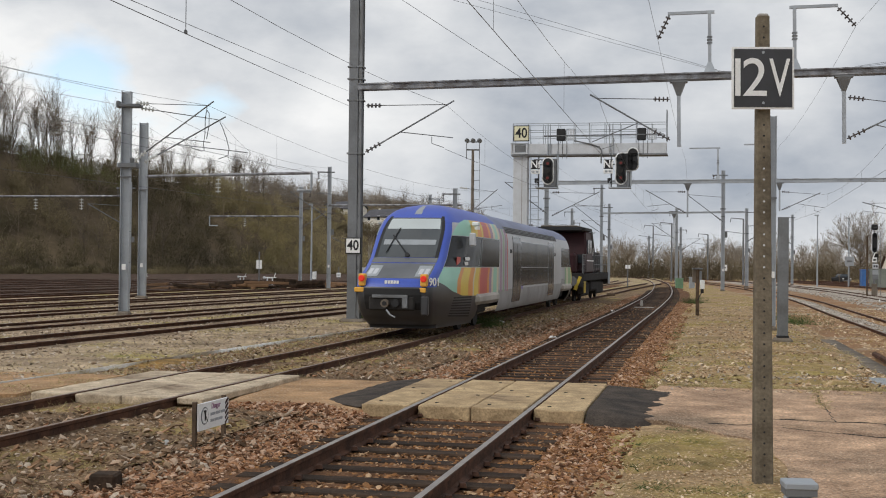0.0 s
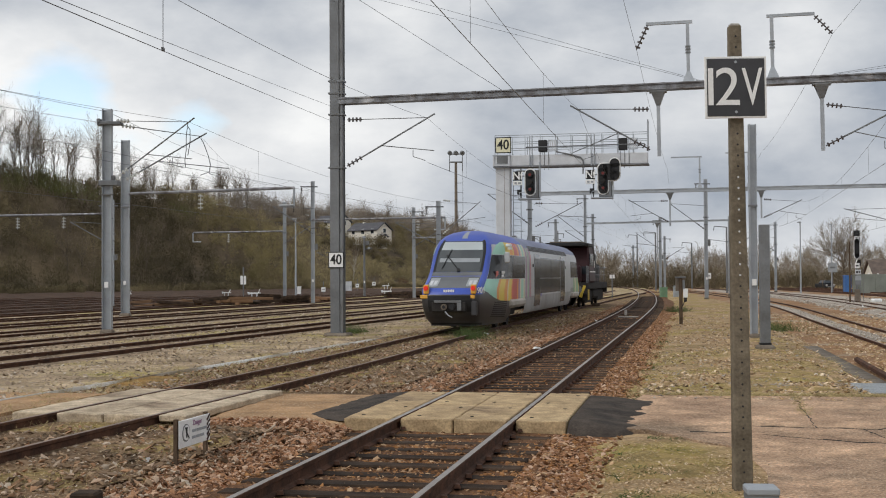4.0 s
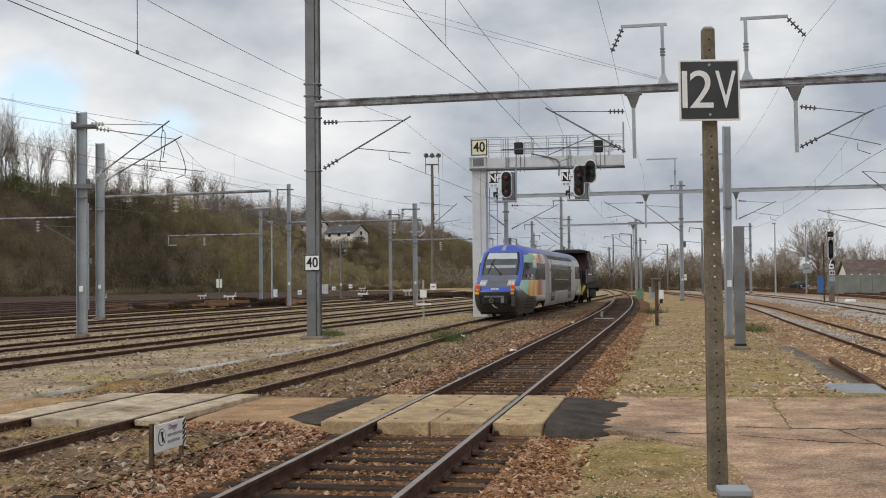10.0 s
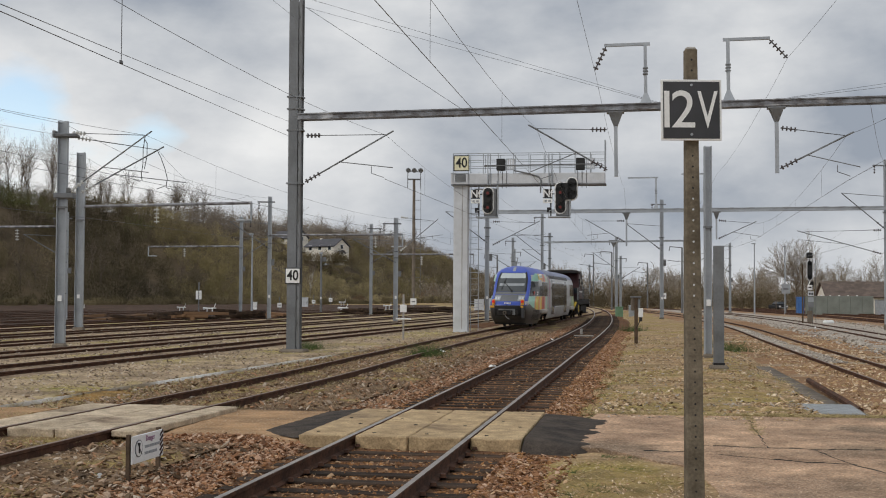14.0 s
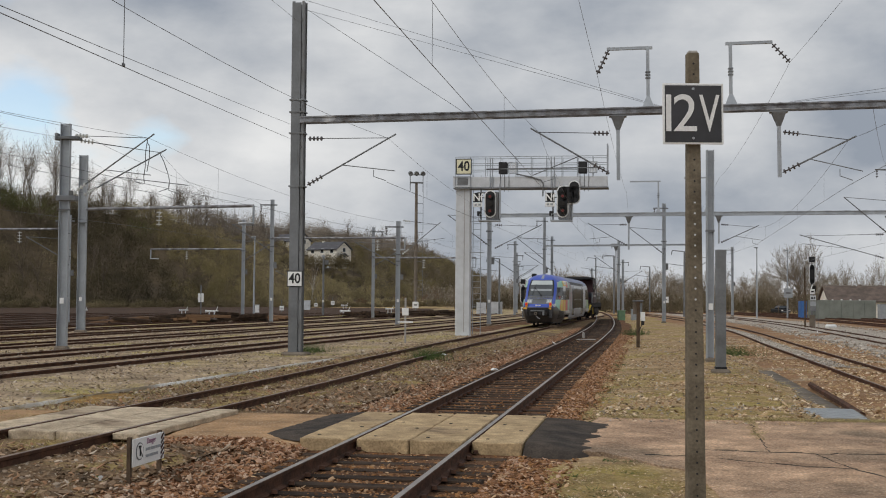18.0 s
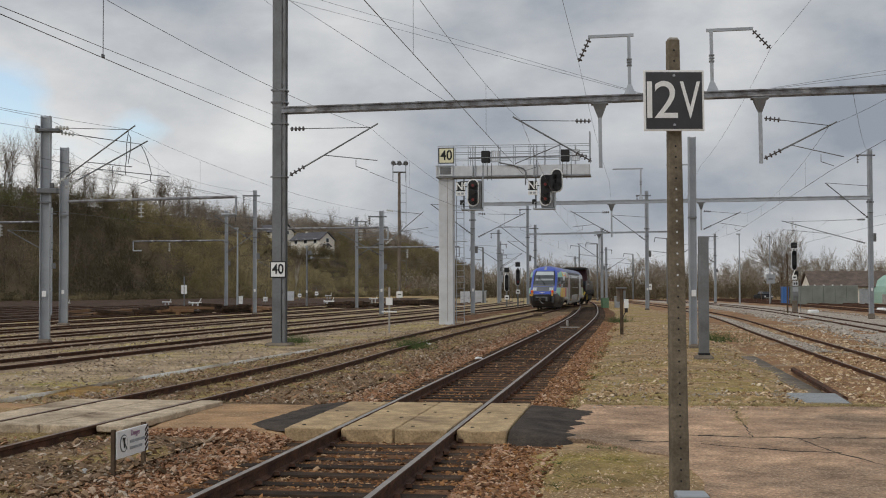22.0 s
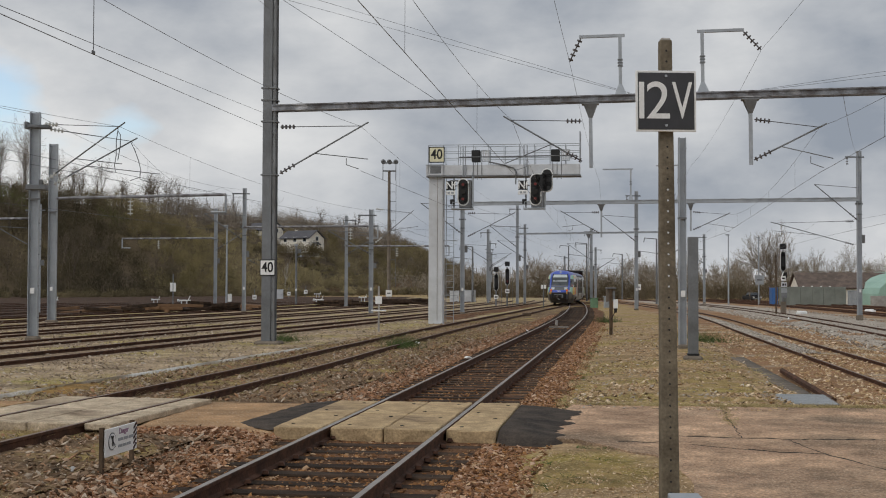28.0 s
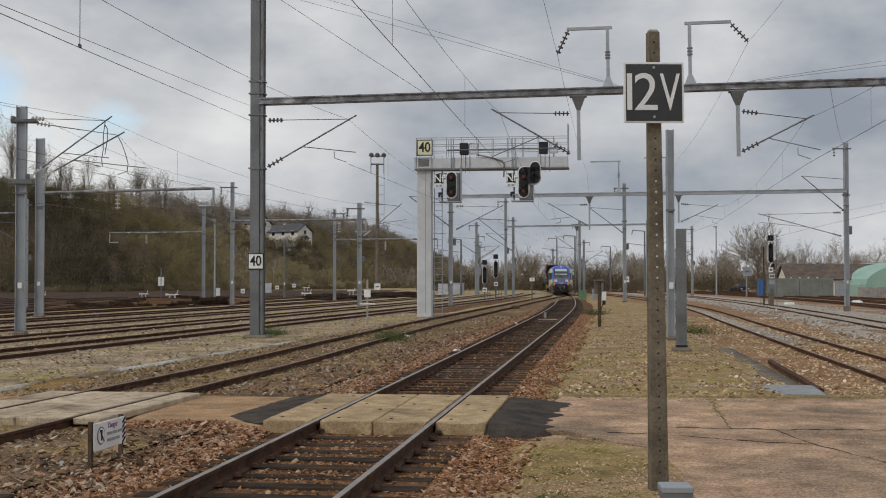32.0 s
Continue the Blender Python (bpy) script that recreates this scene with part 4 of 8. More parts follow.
def portal_beam(name, p, q, depth, label, drop_posts, top_posts, tone="beam"):
    t = thing(name, label, "portal")
    p, q = Vector(p), Vector(q)
    m = Matrix.Translation(p) @ Matrix.Rotation(math.atan2((q - p).y, (q - p).x), 4, "Z")
    ln = (q - p).xy.length
    rise = (q.z - p.z) / ln
    t.matrix_world = m @ Matrix.Rotation(-math.atan(rise), 4, "Y")
    for dy in (-0.17, 0.17):
        bm = B_()
        for z in (0, depth):
            box(bm, 0.1, ln, dy - 0.05, dy + 0.05, z - 0.02, z + 0.02)
        box(bm, 0.1, ln, dy - 0.008, dy + 0.008, 0.0, depth)
        part("beam_channel", bm, tone, t)
    bm = B_()
    s, k = 0.4, 0
    while s < ln - 0.6:
        rod(bm, (s, -0.17 if k % 2 else 0.17, depth + 0.02), (s + 0.6, 0.17 if k % 2 else -0.17, depth + 0.02), 0.018, n=5)
        s, k = s + 0.6, k + 1
    part("beam_lacing", bm, "galv_d", t)
    for s, dn in drop_posts:
        bm = B_()
        k_ = min(1.0, dn / 2.1)
        bmesh.ops.create_cone(bm, cap_ends=True, segments=4, radius1=0.085, radius2=0.30 * k_, depth=0.42, matrix=Matrix.Translation((s, 0, -0.295)) @ Matrix.Rotation(radians(45), 4, "Z"))
        box(bm, s - 0.27, s + 0.27, -0.2, 0.2, -0.085, -0.03)
        bm2 = B_()
        box(bm2, s - 0.056, s + 0.056, -0.056, 0.056, -dn, -0.3)
        part("drop_bracket", bm, "galv_d", t)
        part("drop_post", bm2, "galv", t)
    for s, up, arm in top_posts:
        bm = B_()
        box(bm, s - 0.052, s + 0.052, -0.052, 0.052, depth, up)
        bmesh.ops.create_cone(bm, cap_ends=True, segments=4, radius1=0.26, radius2=0.075, depth=0.34, matrix=Matrix.Translation((s, 0, depth + 0.19)) @ Matrix.Rotation(radians(45), 4, "Z"))
        part("top_post", bm, "galv", t)
        bm = B_()
        box(bm, min(s - 0.15 * arm / abs(arm), s + arm), max(s - 0.15 * arm / abs(arm), s + arm), -0.045, 0.045, up + 0.0, up + 0.09)
        part("top_arm", bm, "galv", t)
        bm = B_()
        for z in (0.5, 0.55, 0.6):
            box(bm, s - 0.08, s + 0.08, -0.08, 0.08, depth + (up - depth) * z, depth + (up - depth) * z + 0.04)
        part("post_bands", bm, "galv_d", t)
    return t


portal_beam("portal_beam", (P1[0], P1[1], 7.53), (23.6, 35.2, 7.85), 0.17, "long grey flaking steel portal beam spanning the tracks", [(10.43, 2.09), (15.37, 2.09)], [(11.38, 2.04, -1.28), (13.93, 2.08, 1.28)])
mast(23.6, 35.2, 9.5, 0.4, label="grey steel mast at the far end of the portal beam")

# portal 2 and 3, farther along
mast(7.77, 86.0, 9.8, 0.34, label="tall grey steel mast of the second portal")
mast(33.5, 79.6, 11.1, 0.34, label="tall grey steel mast at the end of the second portal")
portal_beam("portal_beam", (7.77, 86.0, 7.45), (33.5, 79.6, 7.55), 0.2, "grey steel portal beam across the tracks beyond the signal gantry", [(9.6, 2.3), (15.6, 1.9)], [(11.6, 2.3, -1.9), (14.8, 2.5, -1.5)], "galv")
mast(17.3, 128.0, 10.5, 0.32, label="tall grey steel mast of the third portal")
mast(31.2, 123.6, 8.0, 0.32, label="tall grey steel mast of the third portal")
portal_beam("portal_beam", (17.3, 128.0, 7.2), (31.2, 123.6, 7.3), 0.13, "distant grey steel portal beam", [(7.4, 3.4)], [], "galv")
for x_, y_, h_ in ((38.1, 215.0, 9.2), (44.3, 200.0, 7.4), (37.5, 150.0, 8.0), (31.7, 165.0, 7.9), (14.8, 150.0, 6.9)):
    t_ = thing("hooked_mast", "thin far grey mast with a hooked top arm", "mast", pose(x_, y_, -0.3), group="hooked masts")
    part("column", rod(B_(), (0, 0, 0), (0, 0, h_), 0.13, 0.10, 8), "galv_d", t_)
    part("hook_arm", chain(B_(), [(0, 0, h_), (-1.5, 0, h_ + 0.12), (-1.6, 0, h_ - 0.4)], 0.06, 6), "galv_d", t_)
    part("stay", rod(B_(), (0, 0, h_ * 0.78), (-2.6, 0, h_ * 0.82), 0.035, n=5), "galv_d", t_)

# single masts of the yard and the main line
for x, y, h, w, z in ((-11.04, 44.3, 8.1, 0.31, -0.25), (-15.26, 65.0, 9.3, 0.38, -0.25), (-11.95, 111.4, 8.9, 0.34, -0.25), (-7.6, 89.8, 9.05, 0.32, -0.25),
                      (-0.37, 109.8, 8.25, 0.32, -0.25), (1.38, 83.4, 7.2, 0.36, -0.25), (15.2, 136.6, 8.4, 0.32, -0.25), (23.6, 101.2, 10.0, 0.32, -0.25),
                      (10.37, 38.2, 6.75, 0.20, -0.25), (28.6, 146.0, 9.0, 0.35, -0.25), (-20.6, 84.0, 7.4, 0.28, -0.25), (-8.6, 140.0, 6.2, 0.3, -0.25), (18.3, 129.5, 8.6, 0.3, -0.25),
                      (18.0, 160.0, 8.0, 0.35, -0.25), (20.5, 185.0, 8.0, 0.35, -0.25), (35.5, 178.0, 8.0, 0.35, -0.45), (46.35, 160.0, 9.2, 0.33, -0.45), (24.5, 215.0, 8.0, 0.35, -0.25), (40.0, 230.0, 8.0, 0.35, -0.45)):
    mast(x, y, h, w, z)


# ---- arms, yard beams and wires ----
def arms(label, base, tip, low, contact, white=False):
    t = thing("cantilever_arm", label, "cantilever", group="cantilever arms")
    cantilever(t, base, tip, low, contact, white=white)
    return t


arms("steel support arm with ribbed insulators on the lattice mast", (-2.45, 40.8, 7.0), (0.35, 40.25, 7.0), (-2.45, 40.8, 5.4), (0.25, 40.25, 5.6))
arms("steel support arm hung from the portal beam's drop post", on_beam(10.3, 7.05), (5.05, 39.1, 7.1), on_beam(10.3, 5.7), (5.2, 39.2, 5.5))
arms("steel support arm hung from the portal beam's second drop post", on_beam(15.35, 7.05), (14.4, 37.15, 6.75), on_beam(15.35, 5.7), (14.5, 37.1, 5.5))
arms("long steel support arm on the yard mast", (-10.85, 44.25, 7.43), (-8.02, 43.6, 7.3), (-10.85, 44.25, 5.3), (-8.2, 43.6, 5.68), white=True)
arms("second long steel support arm on the yard mast", (-10.75, 44.5, 7.32), (-7.95, 45.6, 7.02), (-10.6, 44.6, 5.27), (-7.2, 45.4, 5.5), white=True)
arms("steel support arm on the second portal's mast", (8.0, 85.9, 6.9), (11.1, 85.1, 6.8), (8.0, 85.9, 5.2), (11.4, 85.0, 5.6))
arms("steel support arm on the yard mast beyond", (1.55, 83.3, 7.0), (4.0, 82.8, 6.7), (1.55, 83.3, 4.6), (4.2, 82.7, 5.4), white=True)
arms("steel support arm under the second portal", (17.1, 83.7, 6.9), (14.6, 84.4, 6.9), (17.1, 83.7, 5.4), (14.8, 84.3, 5.6))
arms("steel support arm under the second portal", (22.9, 82.2, 6.9), (25.2, 81.6, 6.7), (22.9, 82.2, 5.6), (25.4, 81.5, 5.5))
arms("steel support arm on the end mast of the second portal", (33.3, 79.6, 6.2), (28.2, 80.8, 6.1), (33.3, 79.6, 4.6), (28.4, 80.8, 5.2))

for s_, z_, h_ in ((10.12, 9.68, (-0.34, 0.07, -0.73)), (15.18, 9.78, (0.52, -0.11, -0.58))):
    p_ = on_beam(s_, z_)
    q_ = p_ + Vector(h_)
    tagged(part("hanging_insulator", insulator(B_(), p_, q_, 5, 0.085), "ceramic"), "ribbed dark insulator hung from the portal's top arm", "insulator", "hanging insulators")


# loops of jumper cable and clamps on the yard mast's arms
for pts_ in ([(-8.06, 43.62, 7.24), (-8.12, 43.62, 6.8), (-8.12, 43.62, 6.3), (-8.17, 43.62, 5.95), (-8.14, 43.62, 5.7)],
             [(-8.06, 43.62, 7.14), (-7.98, 43.6, 7.02), (-7.98, 43.6, 6.6), (-8.06, 43.6, 6.12)],
             [(-7.95, 45.55, 6.96), (-7.82, 45.5, 6.72), (-7.66, 45.45, 6.3), (-7.57, 45.42, 5.95), (-7.6, 45.4, 5.7), (-7.95, 45.45, 5.58)]):
    tagged(part("jumper_cable", chain(B_(), pts_, 0.014, 6), "wire"), "loop of dark jumper cable hanging from the support arm", "cable", "jumper cables")
t_ = thing("arm_bracket", "grey steel bracket clamped round the yard mast", "bracket", pose(-11.04, 44.3, 0), group="mast brackets")
part("clamp", box(B_(), -0.27, 0.42, -0.2, 0.26, 5.12, 5.3, 0.02), "galv_m", t_)
part("pivot", box(B_(), 0.16, 0.3, -0.12, 0.02, 5.3, 5.48, 0.02), "galv_d", t_)
t_ = thing("arm_bracket", "grey steel bracket clamped near the yard mast's head", "bracket", pose(-11.04, 44.3, 0), group="mast brackets")
part("clamp", box(B_(), -0.3, 0.52, -0.2, 0.22, 7.28, 7.4, 0.02), "galv_m", t_)
part("clamp_end", box(B_(), -0.34, -0.22, -0.2, 0.2, 7.26, 7.5, 0.02), "galv_d", t_)


def yard_beam(p, q, z, drops, label):
    t = thing("yard_beam", label, "beam", group="yard beams")
    p, q = Vector((*p, z)), Vector((*q, z))
    part("tube", rod(B_(), p, q, 0.075, n=8), "beam", t)
    d = q - p
    part("end_drop", chain(B_(), [q, q - Vector((0, 0, 0.85)), q - Vector((0, 0, 0.85)) - d.normalized() * 0.8], 0.06), "galv", t)
    for u in drops:
        a = p.lerp(q, u)
        part("insulator_string", insulator(B_(), a - Vector((0, 0, 0.15)), a - Vector((0, 0, 0.95)), 4, 0.13), "ceramic_w", t, "pale glass insulator string")
    return t


yard_beam((-15.1, 65.0), (-6.1, 61.2), 6.25, (0.45,), "slim steel beam with glass insulators over the sidings")
yard_beam((-20.6, 84.0), (-33.0, 86.8), 6.2, (0.28, 0.55), "slim steel beam with glass insulators over the far sidings")
yard_beam((-12.1, 111.4), (-20.6, 114.0), 6.0, (0.6,), "slim steel beam with glass insulators over the distant sidings")
yard_beam((-7.6, 89.8), (1.9, 87.0), 6.0, (0.8,), "slim steel beam with glass insulators over the sidings")
yard_beam((-0.4, 109.8), (8.5, 107.0), 5.3, (0.5,), "slim steel beam over the distant sidings")

catenary([((-9.0, -6, 7.1), 5.4), ((0.3, 40.3, 7.0), 5.55), ((11.1, 85.1, 6.8), 5.55), ((20.9, 126.0, 6.7), 5.5), ((31.5, 180, 6.7), 5.5)], low_from=1)
catenary([((-4.9, -8, 7.2), 5.3), ((5.1, 39.1, 7.1), 5.45), ((14.6, 84.4, 6.9), 5.55), ((23.4, 126.0, 6.7), 5.5), ((31.9, 182, 6.7), 5.5)])
catenary([((4.9, -6, 6.9), 5.2), ((14.4, 37.15, 6.75), 5.35), ((25.2, 81.6, 6.7), 5.5), ((33, 125, 6.7), 5.5), ((41, 182, 6.7), 5.5)])
catenary([((15.5, -4, 6.9), 5.2), ((23.0, 35.4, 6.75), 5.35), ((31, 80.4, 6.2), 5.1), ((42, 130, 6.2), 5.1)])
catenary([((-22.0, -6, 7.6), 6.0), ((-8.02, 43.6, 7.3), 5.68), ((4.0, 82.8, 6.7), 5.4), ((14, 130, 6.7), 5.4)])
catenary([((-23.0, -6, 7.3), 5.7), ((-7.95, 45.6, 7.02), 5.5), ((-6.3, 61.3, 6.6), 5.4), ((1.9, 87.0, 6.4), 5.2), ((8.5, 107.0, 5.9), 5.0)])
catenary([((-30.0, 10, 7.2), 5.6), ((-13.0, 64.0, 6.9), 5.4), ((-2.0, 110.0, 6.4), 5.4)], drop=False)
# anchored wires and beam stays at the lattice mast
wire([(-4.06, 2.0, 3.74), (-2.87, 40.75, 6.98)], 0.0080, 0.02, "thick anchored wire running to the lattice mast")
wire([(-3.73, 2.0, 3.53), (-2.87, 40.75, 7.46)], 0.0062, 0.02, "anchored wire running to the lattice mast")
t_ = thing("wire_hanger", "thin rod hanging from above to a clamp on the anchored wire", "hanger", pose(-3.584, 17.5, 5.036))
part("rod", rod(B_(), (0, 0, 0), (0, 0, 2.6), 0.006, n=5), "wire", t_)
part("clamp", box(B_(), -0.018, 0.018, -0.04, 0.04, -0.02, 0.03, 0.004), "wire", t_)
wire([(-4.06, 2.0, 6.4), (-3.584, 17.5, 7.636), (-2.7, 40.85, 10.9)], 0.008, 0.0, "upper wire that carries the hanger")
wire([(-2.5, 40.8, 11.35), on_beam(5.5, 7.80)], 0.010, 0.0, "stay wire holding the portal beam")
for k_ in (-0.08, 0.08):
    wire([(-2.5, 40.8 + k_, 11.45 + 2.2 * k_), on_beam(11.8, 7.87, k_)], 0.007, 0.0, "paired stay wire holding the portal beam")
    wire([(23.5, 35.2 + k_, 9.25 + 2.2 * k_), on_beam(15.7, 7.95, k_)], 0.007, 0.0, "paired stay wire holding the portal beam")
# feeders on the top arms
f1_, f2_ = on_beam(10.12, 9.68) + Vector((-0.34, 0.07, -0.73)), on_beam(15.18, 9.78) + Vector((0.52, -0.11, -0.58))
wire([(-2.0, -2, 9.0), f1_, (16.8, 83.0, 9.0), (25.5, 124, 8.9)], 0.0075, 0.35, "feeder wire above the portal")
wire([(5.0, -2, 9.2), f2_, (22.6, 81.0, 9.9), (31, 123, 9.0)], 0.0075, 0.35, "feeder wire above the portal")
wire([(33.4, 79.6, 10.8), (15.1, 37.0, 7.7)], 0.009, 0.5, "slack feeder wire to the end mast")
wire([(-22, 0, 8.4), (-11.0, 44.3, 7.75), (-7.6, 89.8, 8.7)], 0.009, 0.6, "slack earth wire between the yard masts")
wire([(-30, 10, 8.6), (-15.2, 65.0, 8.9), (-11.9, 111.4, 8.5)], 0.009, 0.7, "slack earth wire between the yard masts")
wire([(1.4, 83.4, 6.8), (-0.4, 109.8, 7.8), (15.2, 136.6, 8.0)], 0.009, 0.5, "slack earth wire between masts")
wire([(7.8, 86.0, 9.3), (17.3, 128.0, 10.0), (18.0, 160, 7.6)], 0.009, 0.6, "slack earth wire between masts")


# ---- signal gantry ----
def gantry():
    t = thing("signal_gantry", "white steel signal gantry with walkway rails on one thick leg", "signal gantry", pose(4.36, 63.9, -0.25, 0, 0, -12.2))
    part("leg", box(B_(), -0.30, 0.46, -0.3, 0.3, 0, 7.8, 0.04), "offwhite", t, "thick white steel leg")
    part("leg_seam", box(B_(), 0.14, 0.17, -0.312, -0.298, 0.3, 7.7), "concrete", t)
    part("leg_foot", box(B_(), -0.62, 0.62, -0.55, 0.55, -0.1, 0.12, 0.04), "concrete", t)
    part("walkway_beam", box(B_(), -0.35, 7.45, -0.45, 0.45, 7.72, 8.28, 0.03), "offwhite", t, "stained white box beam")
    part("beam_lip", box(B_(), -0.4, 7.5, -0.5, 0.5, 7.66, 7.72), "galv_d", t)
    for x in np.arange(-0.3, 7.5, 0.78):
        for y in (-0.46, 0.46):
            part("rail_post", rod(B_(), (x, y, 8.25), (x, y, 9.3), 0.018, n=5), "galv", t)
    for z in (8.62, 8.95, 9.3):
        for y in (-0.46, 0.46):
            part("guard_rail", rod(B_(), (-0.3, y, z), (7.45, y, z), 0.017, n=5), "galv", t)
    part("end_frame", chain(B_(), [(7.45, -0.46, 8.4), (7.45, -0.46, 9.9), (7.45, 0.46, 9.9), (7.45, 0.46, 8.4)], 0.03), "galv", t)
    # ladder
    bm = B_()
    for x in (0.56, 0.96):
        rod(bm, (x, 0.1, 0.2), (x, 0.1, 8.4), 0.02, n=5)
    for z in np.arange(0.5, 8.3, 0.3):
        rod(bm, (0.56, 0.1, z), (0.96, 0.1, z), 0.012, n=5)
    part("ladder", bm, "galv", t)
    for z in (1.6, 3.2, 4.4, 6.0):
        part("ladder_hoop", chain(B_(), [(0.46, 0.1, z), (0.5, -0.35, z), (1.1, -0.4, z), (1.15, 0.1, z), (0.86, 0.1, z)], 0.018), "galv", t)
    speed_board(t, 0.14, -0.52, 8.80, 0.82, "yellowish", "black", "40")
    part("board_shelf", box(B_(), -0.42, 0.5, -0.53, -0.1, 8.24, 8.3), "galv", t)
    cr = part("board_crate", box(B_(), -0.40, 0.48, -0.53, -0.47, 7.74, 7.80), "offwhite", t, "open white bracket under the board")
    for x in (-0.40, -0.27, 0.38):
        part("crate_bar", box(B_(), x, x + 0.08, -0.535, -0.475, 7.80, 8.24), "offwhite", cr)
    part("crate_back", box(B_(), -0.2, 0.36, -0.5, -0.47, 7.86, 8.18), "galv_d", cr)
    for x in (1.5, 1.62, 4.62, 4.78):
        part("conduit_riser", rod(B_(), (x, -0.49, 7.66), (x, -0.49, 9.25), 0.03, n=6), "galv", t)
    for x in (2.155, 6.21):
        c = part("relay_box", box(B_(), x - 0.22, x + 0.22, -0.52, -0.1, 8.42, 9.02, 0.03), "black", t, "black back of a signal head")
        part("box_frame", chain(B_(), [(x + 0.3, -0.5, 8.45), (x + 0.3, -0.5, 9.0), (x + 0.72, -0.5, 9.0), (x + 0.72, -0.5, 8.45), (x + 0.3, -0.5, 8.45)], 0.03), "galv", c)
        for k in range(3):
            part("box_slat", box(B_(), x + 0.36 + k * 0.12, x + 0.43 + k * 0.12, -0.5, -0.46, 8.45, 9.0), "offwhite", c)
        for k in range(3):
            part("stain_pipe", box(B_(), x - 0.15 + k * 0.22, x - 0.12 + k * 0.22, -0.475, -0.452, 7.5 if k else 7.2, 8.4), "galv_d", c)
    part("conduit", chain(B_(), [(1.3, -0.5, 8.66), (4.2, -0.5, 8.68), (7.3, -0.5, 8.70)], 0.032), "galv_d", t)
    part("cable_loop", chain(B_(), [(2.85, -0.5, 8.40), (3.6, -0.5, 8.24), (4.1, -0.5, 8.08), (4.22, -0.5, 7.9), (4.2, -0.5, 7.25)], 0.036), "galv_d", t)

    def head(x, wide):
        cols = ((x, 6.465, 7.275),) if not wide else ((x, 6.455, 7.49), (x + 0.58, 7.135, 7.745))
        for dx in (-0.5, 0.45):
            part("hanger", box(B_(), x + dx - 0.035, x + dx + 0.035, -0.42, -0.34, 6.0, 7.75), "galv_d", t)
        bm, rim = B_(), B_()

        def plate(b, r, y0, y1):
            for cx, z0, z1 in cols:
                box(b, cx - r, cx + r, y0, y1, z0, z1)
                disc(b, (cx, (y0 + y1) / 2, z0), (0, 1, 0), r, y1 - y0, 24)
                disc(b, (cx, (y0 + y1) / 2, z1), (0, 1, 0), r, y1 - y0, 24)
            if wide:
                box(b, x, x + 0.58, y0, y1, 7.135 - r, 7.49 + r)
        plate(rim, 0.30, -0.60, -0.56)
        plate(bm, 0.238, -0.66, -0.59)
        g = part("signal_head", bm, "black", t, "black rounded signal head")
        part("signal_rim", rim, "white", g, "white border")
        for z in (6.5, 6.87, 7.24):
            part("hood", disc(B_(), (x, -0.71, z), (0, 1, 0), 0.12, 0.1, 14), "under", g)
        for z in (6.5, 7.24):
            part("aspect", disc(B_(), (x, -0.765, z), (0, 1, 0), 0.075, 0.01, 14), "red_sig", g, "dim red lamp")
        part("signal_case", box(B_(), x - 0.22, x + 0.42, -0.56, -0.2, 6.05, 7.5, 0.04), "galv_d", g)
        part("service_tray", box(B_(), x - 0.62, x + 0.5, -0.7, -0.1, 5.98, 6.05, 0.01), "galv", g)
        part("tray_frame", chain(B_(), [(x - 0.6, -0.65, 6.05), (x - 0.55, -0.6, 6.35), (x - 0.3, -0.6, 6.35)], 0.02), "galv", g)
        nf = part("plate", box(B_(), x - 0.88, x - 0.40, -0.62, -0.6, 6.96, 7.43, 0.01), "black", t, "black signal plate")
        words("plate_letters", "Nf", 0.56, "white", nf, Matrix.Translation((x - 0.64, -0.625, 7.19)) @ FACE_S, squeeze=0.9, thick=0.004, bold=0.008)
        n2 = part("number_plate", box(B_(), x - 0.88, x - 0.40, -0.62, -0.6, 6.72, 6.94, 0.01), "white", t)
        part("number_bars", box(box(B_(), x - 0.8, x - 0.68, -0.626, -0.62, 6.78, 6.88), x - 0.62, x - 0.48, -0.626, -0.62, 6.78, 6.88), "plastic", n2)
        part("plate_bracket", rod(B_(), (x - 0.88, -0.4, 7.2), (x + 0.2, -0.4, 7.2), 0.03, n=6), "galv_d", t)
        part("junction_box", box(B_(), x - 0.68, x - 0.46, -0.6, -0.35, 6.25, 6.5, 0.02), "black", t)
        part("bracket_arm", box(B_(), x + 0.44, x + 0.52, -0.5, -0.4, 6.1, 7.9, 0.01), "galv", t)
    head(1.525, False)
    head(5.215, True)
    return t


gantry()


# ---- the railcar: a shell given by its levels, tapered to a raked nose ----
CAR_L = 31.4
LEV = [0.26, 0.42, 0.60, 0.85, 1.05, 1.20, 1.42, 1.72, 2.0, 2.3, 2.6, 2.80, 3.0, 3.18, 3.34, 3.46, 3.53, 3.56]
HW = [1.15, 1.28, 1.345, 1.385, 1.395, 1.395, 1.395, 1.395, 1.395, 1.395, 1.39, 1.365, 1.30, 1.18, 0.98, 0.70, 0.37, 0.0]
NOSE = [0.62, 0.36, 0.18, 0.05, 0.0, 0.0, 0.08, 0.80, 1.32, 1.64, 1.96, 2.18, 2.40, 2.64, 2.95, 3.35, 3.85, 4.3]
TAPER_D = [0.0, 0.08, 0.25, 0.6, 1.2, 2.0, 3.0, 4.2]
TAPER_G = [0.62, 0.67, 0.70, 0.745, 0.81, 0.89, 0.96, 1.0]


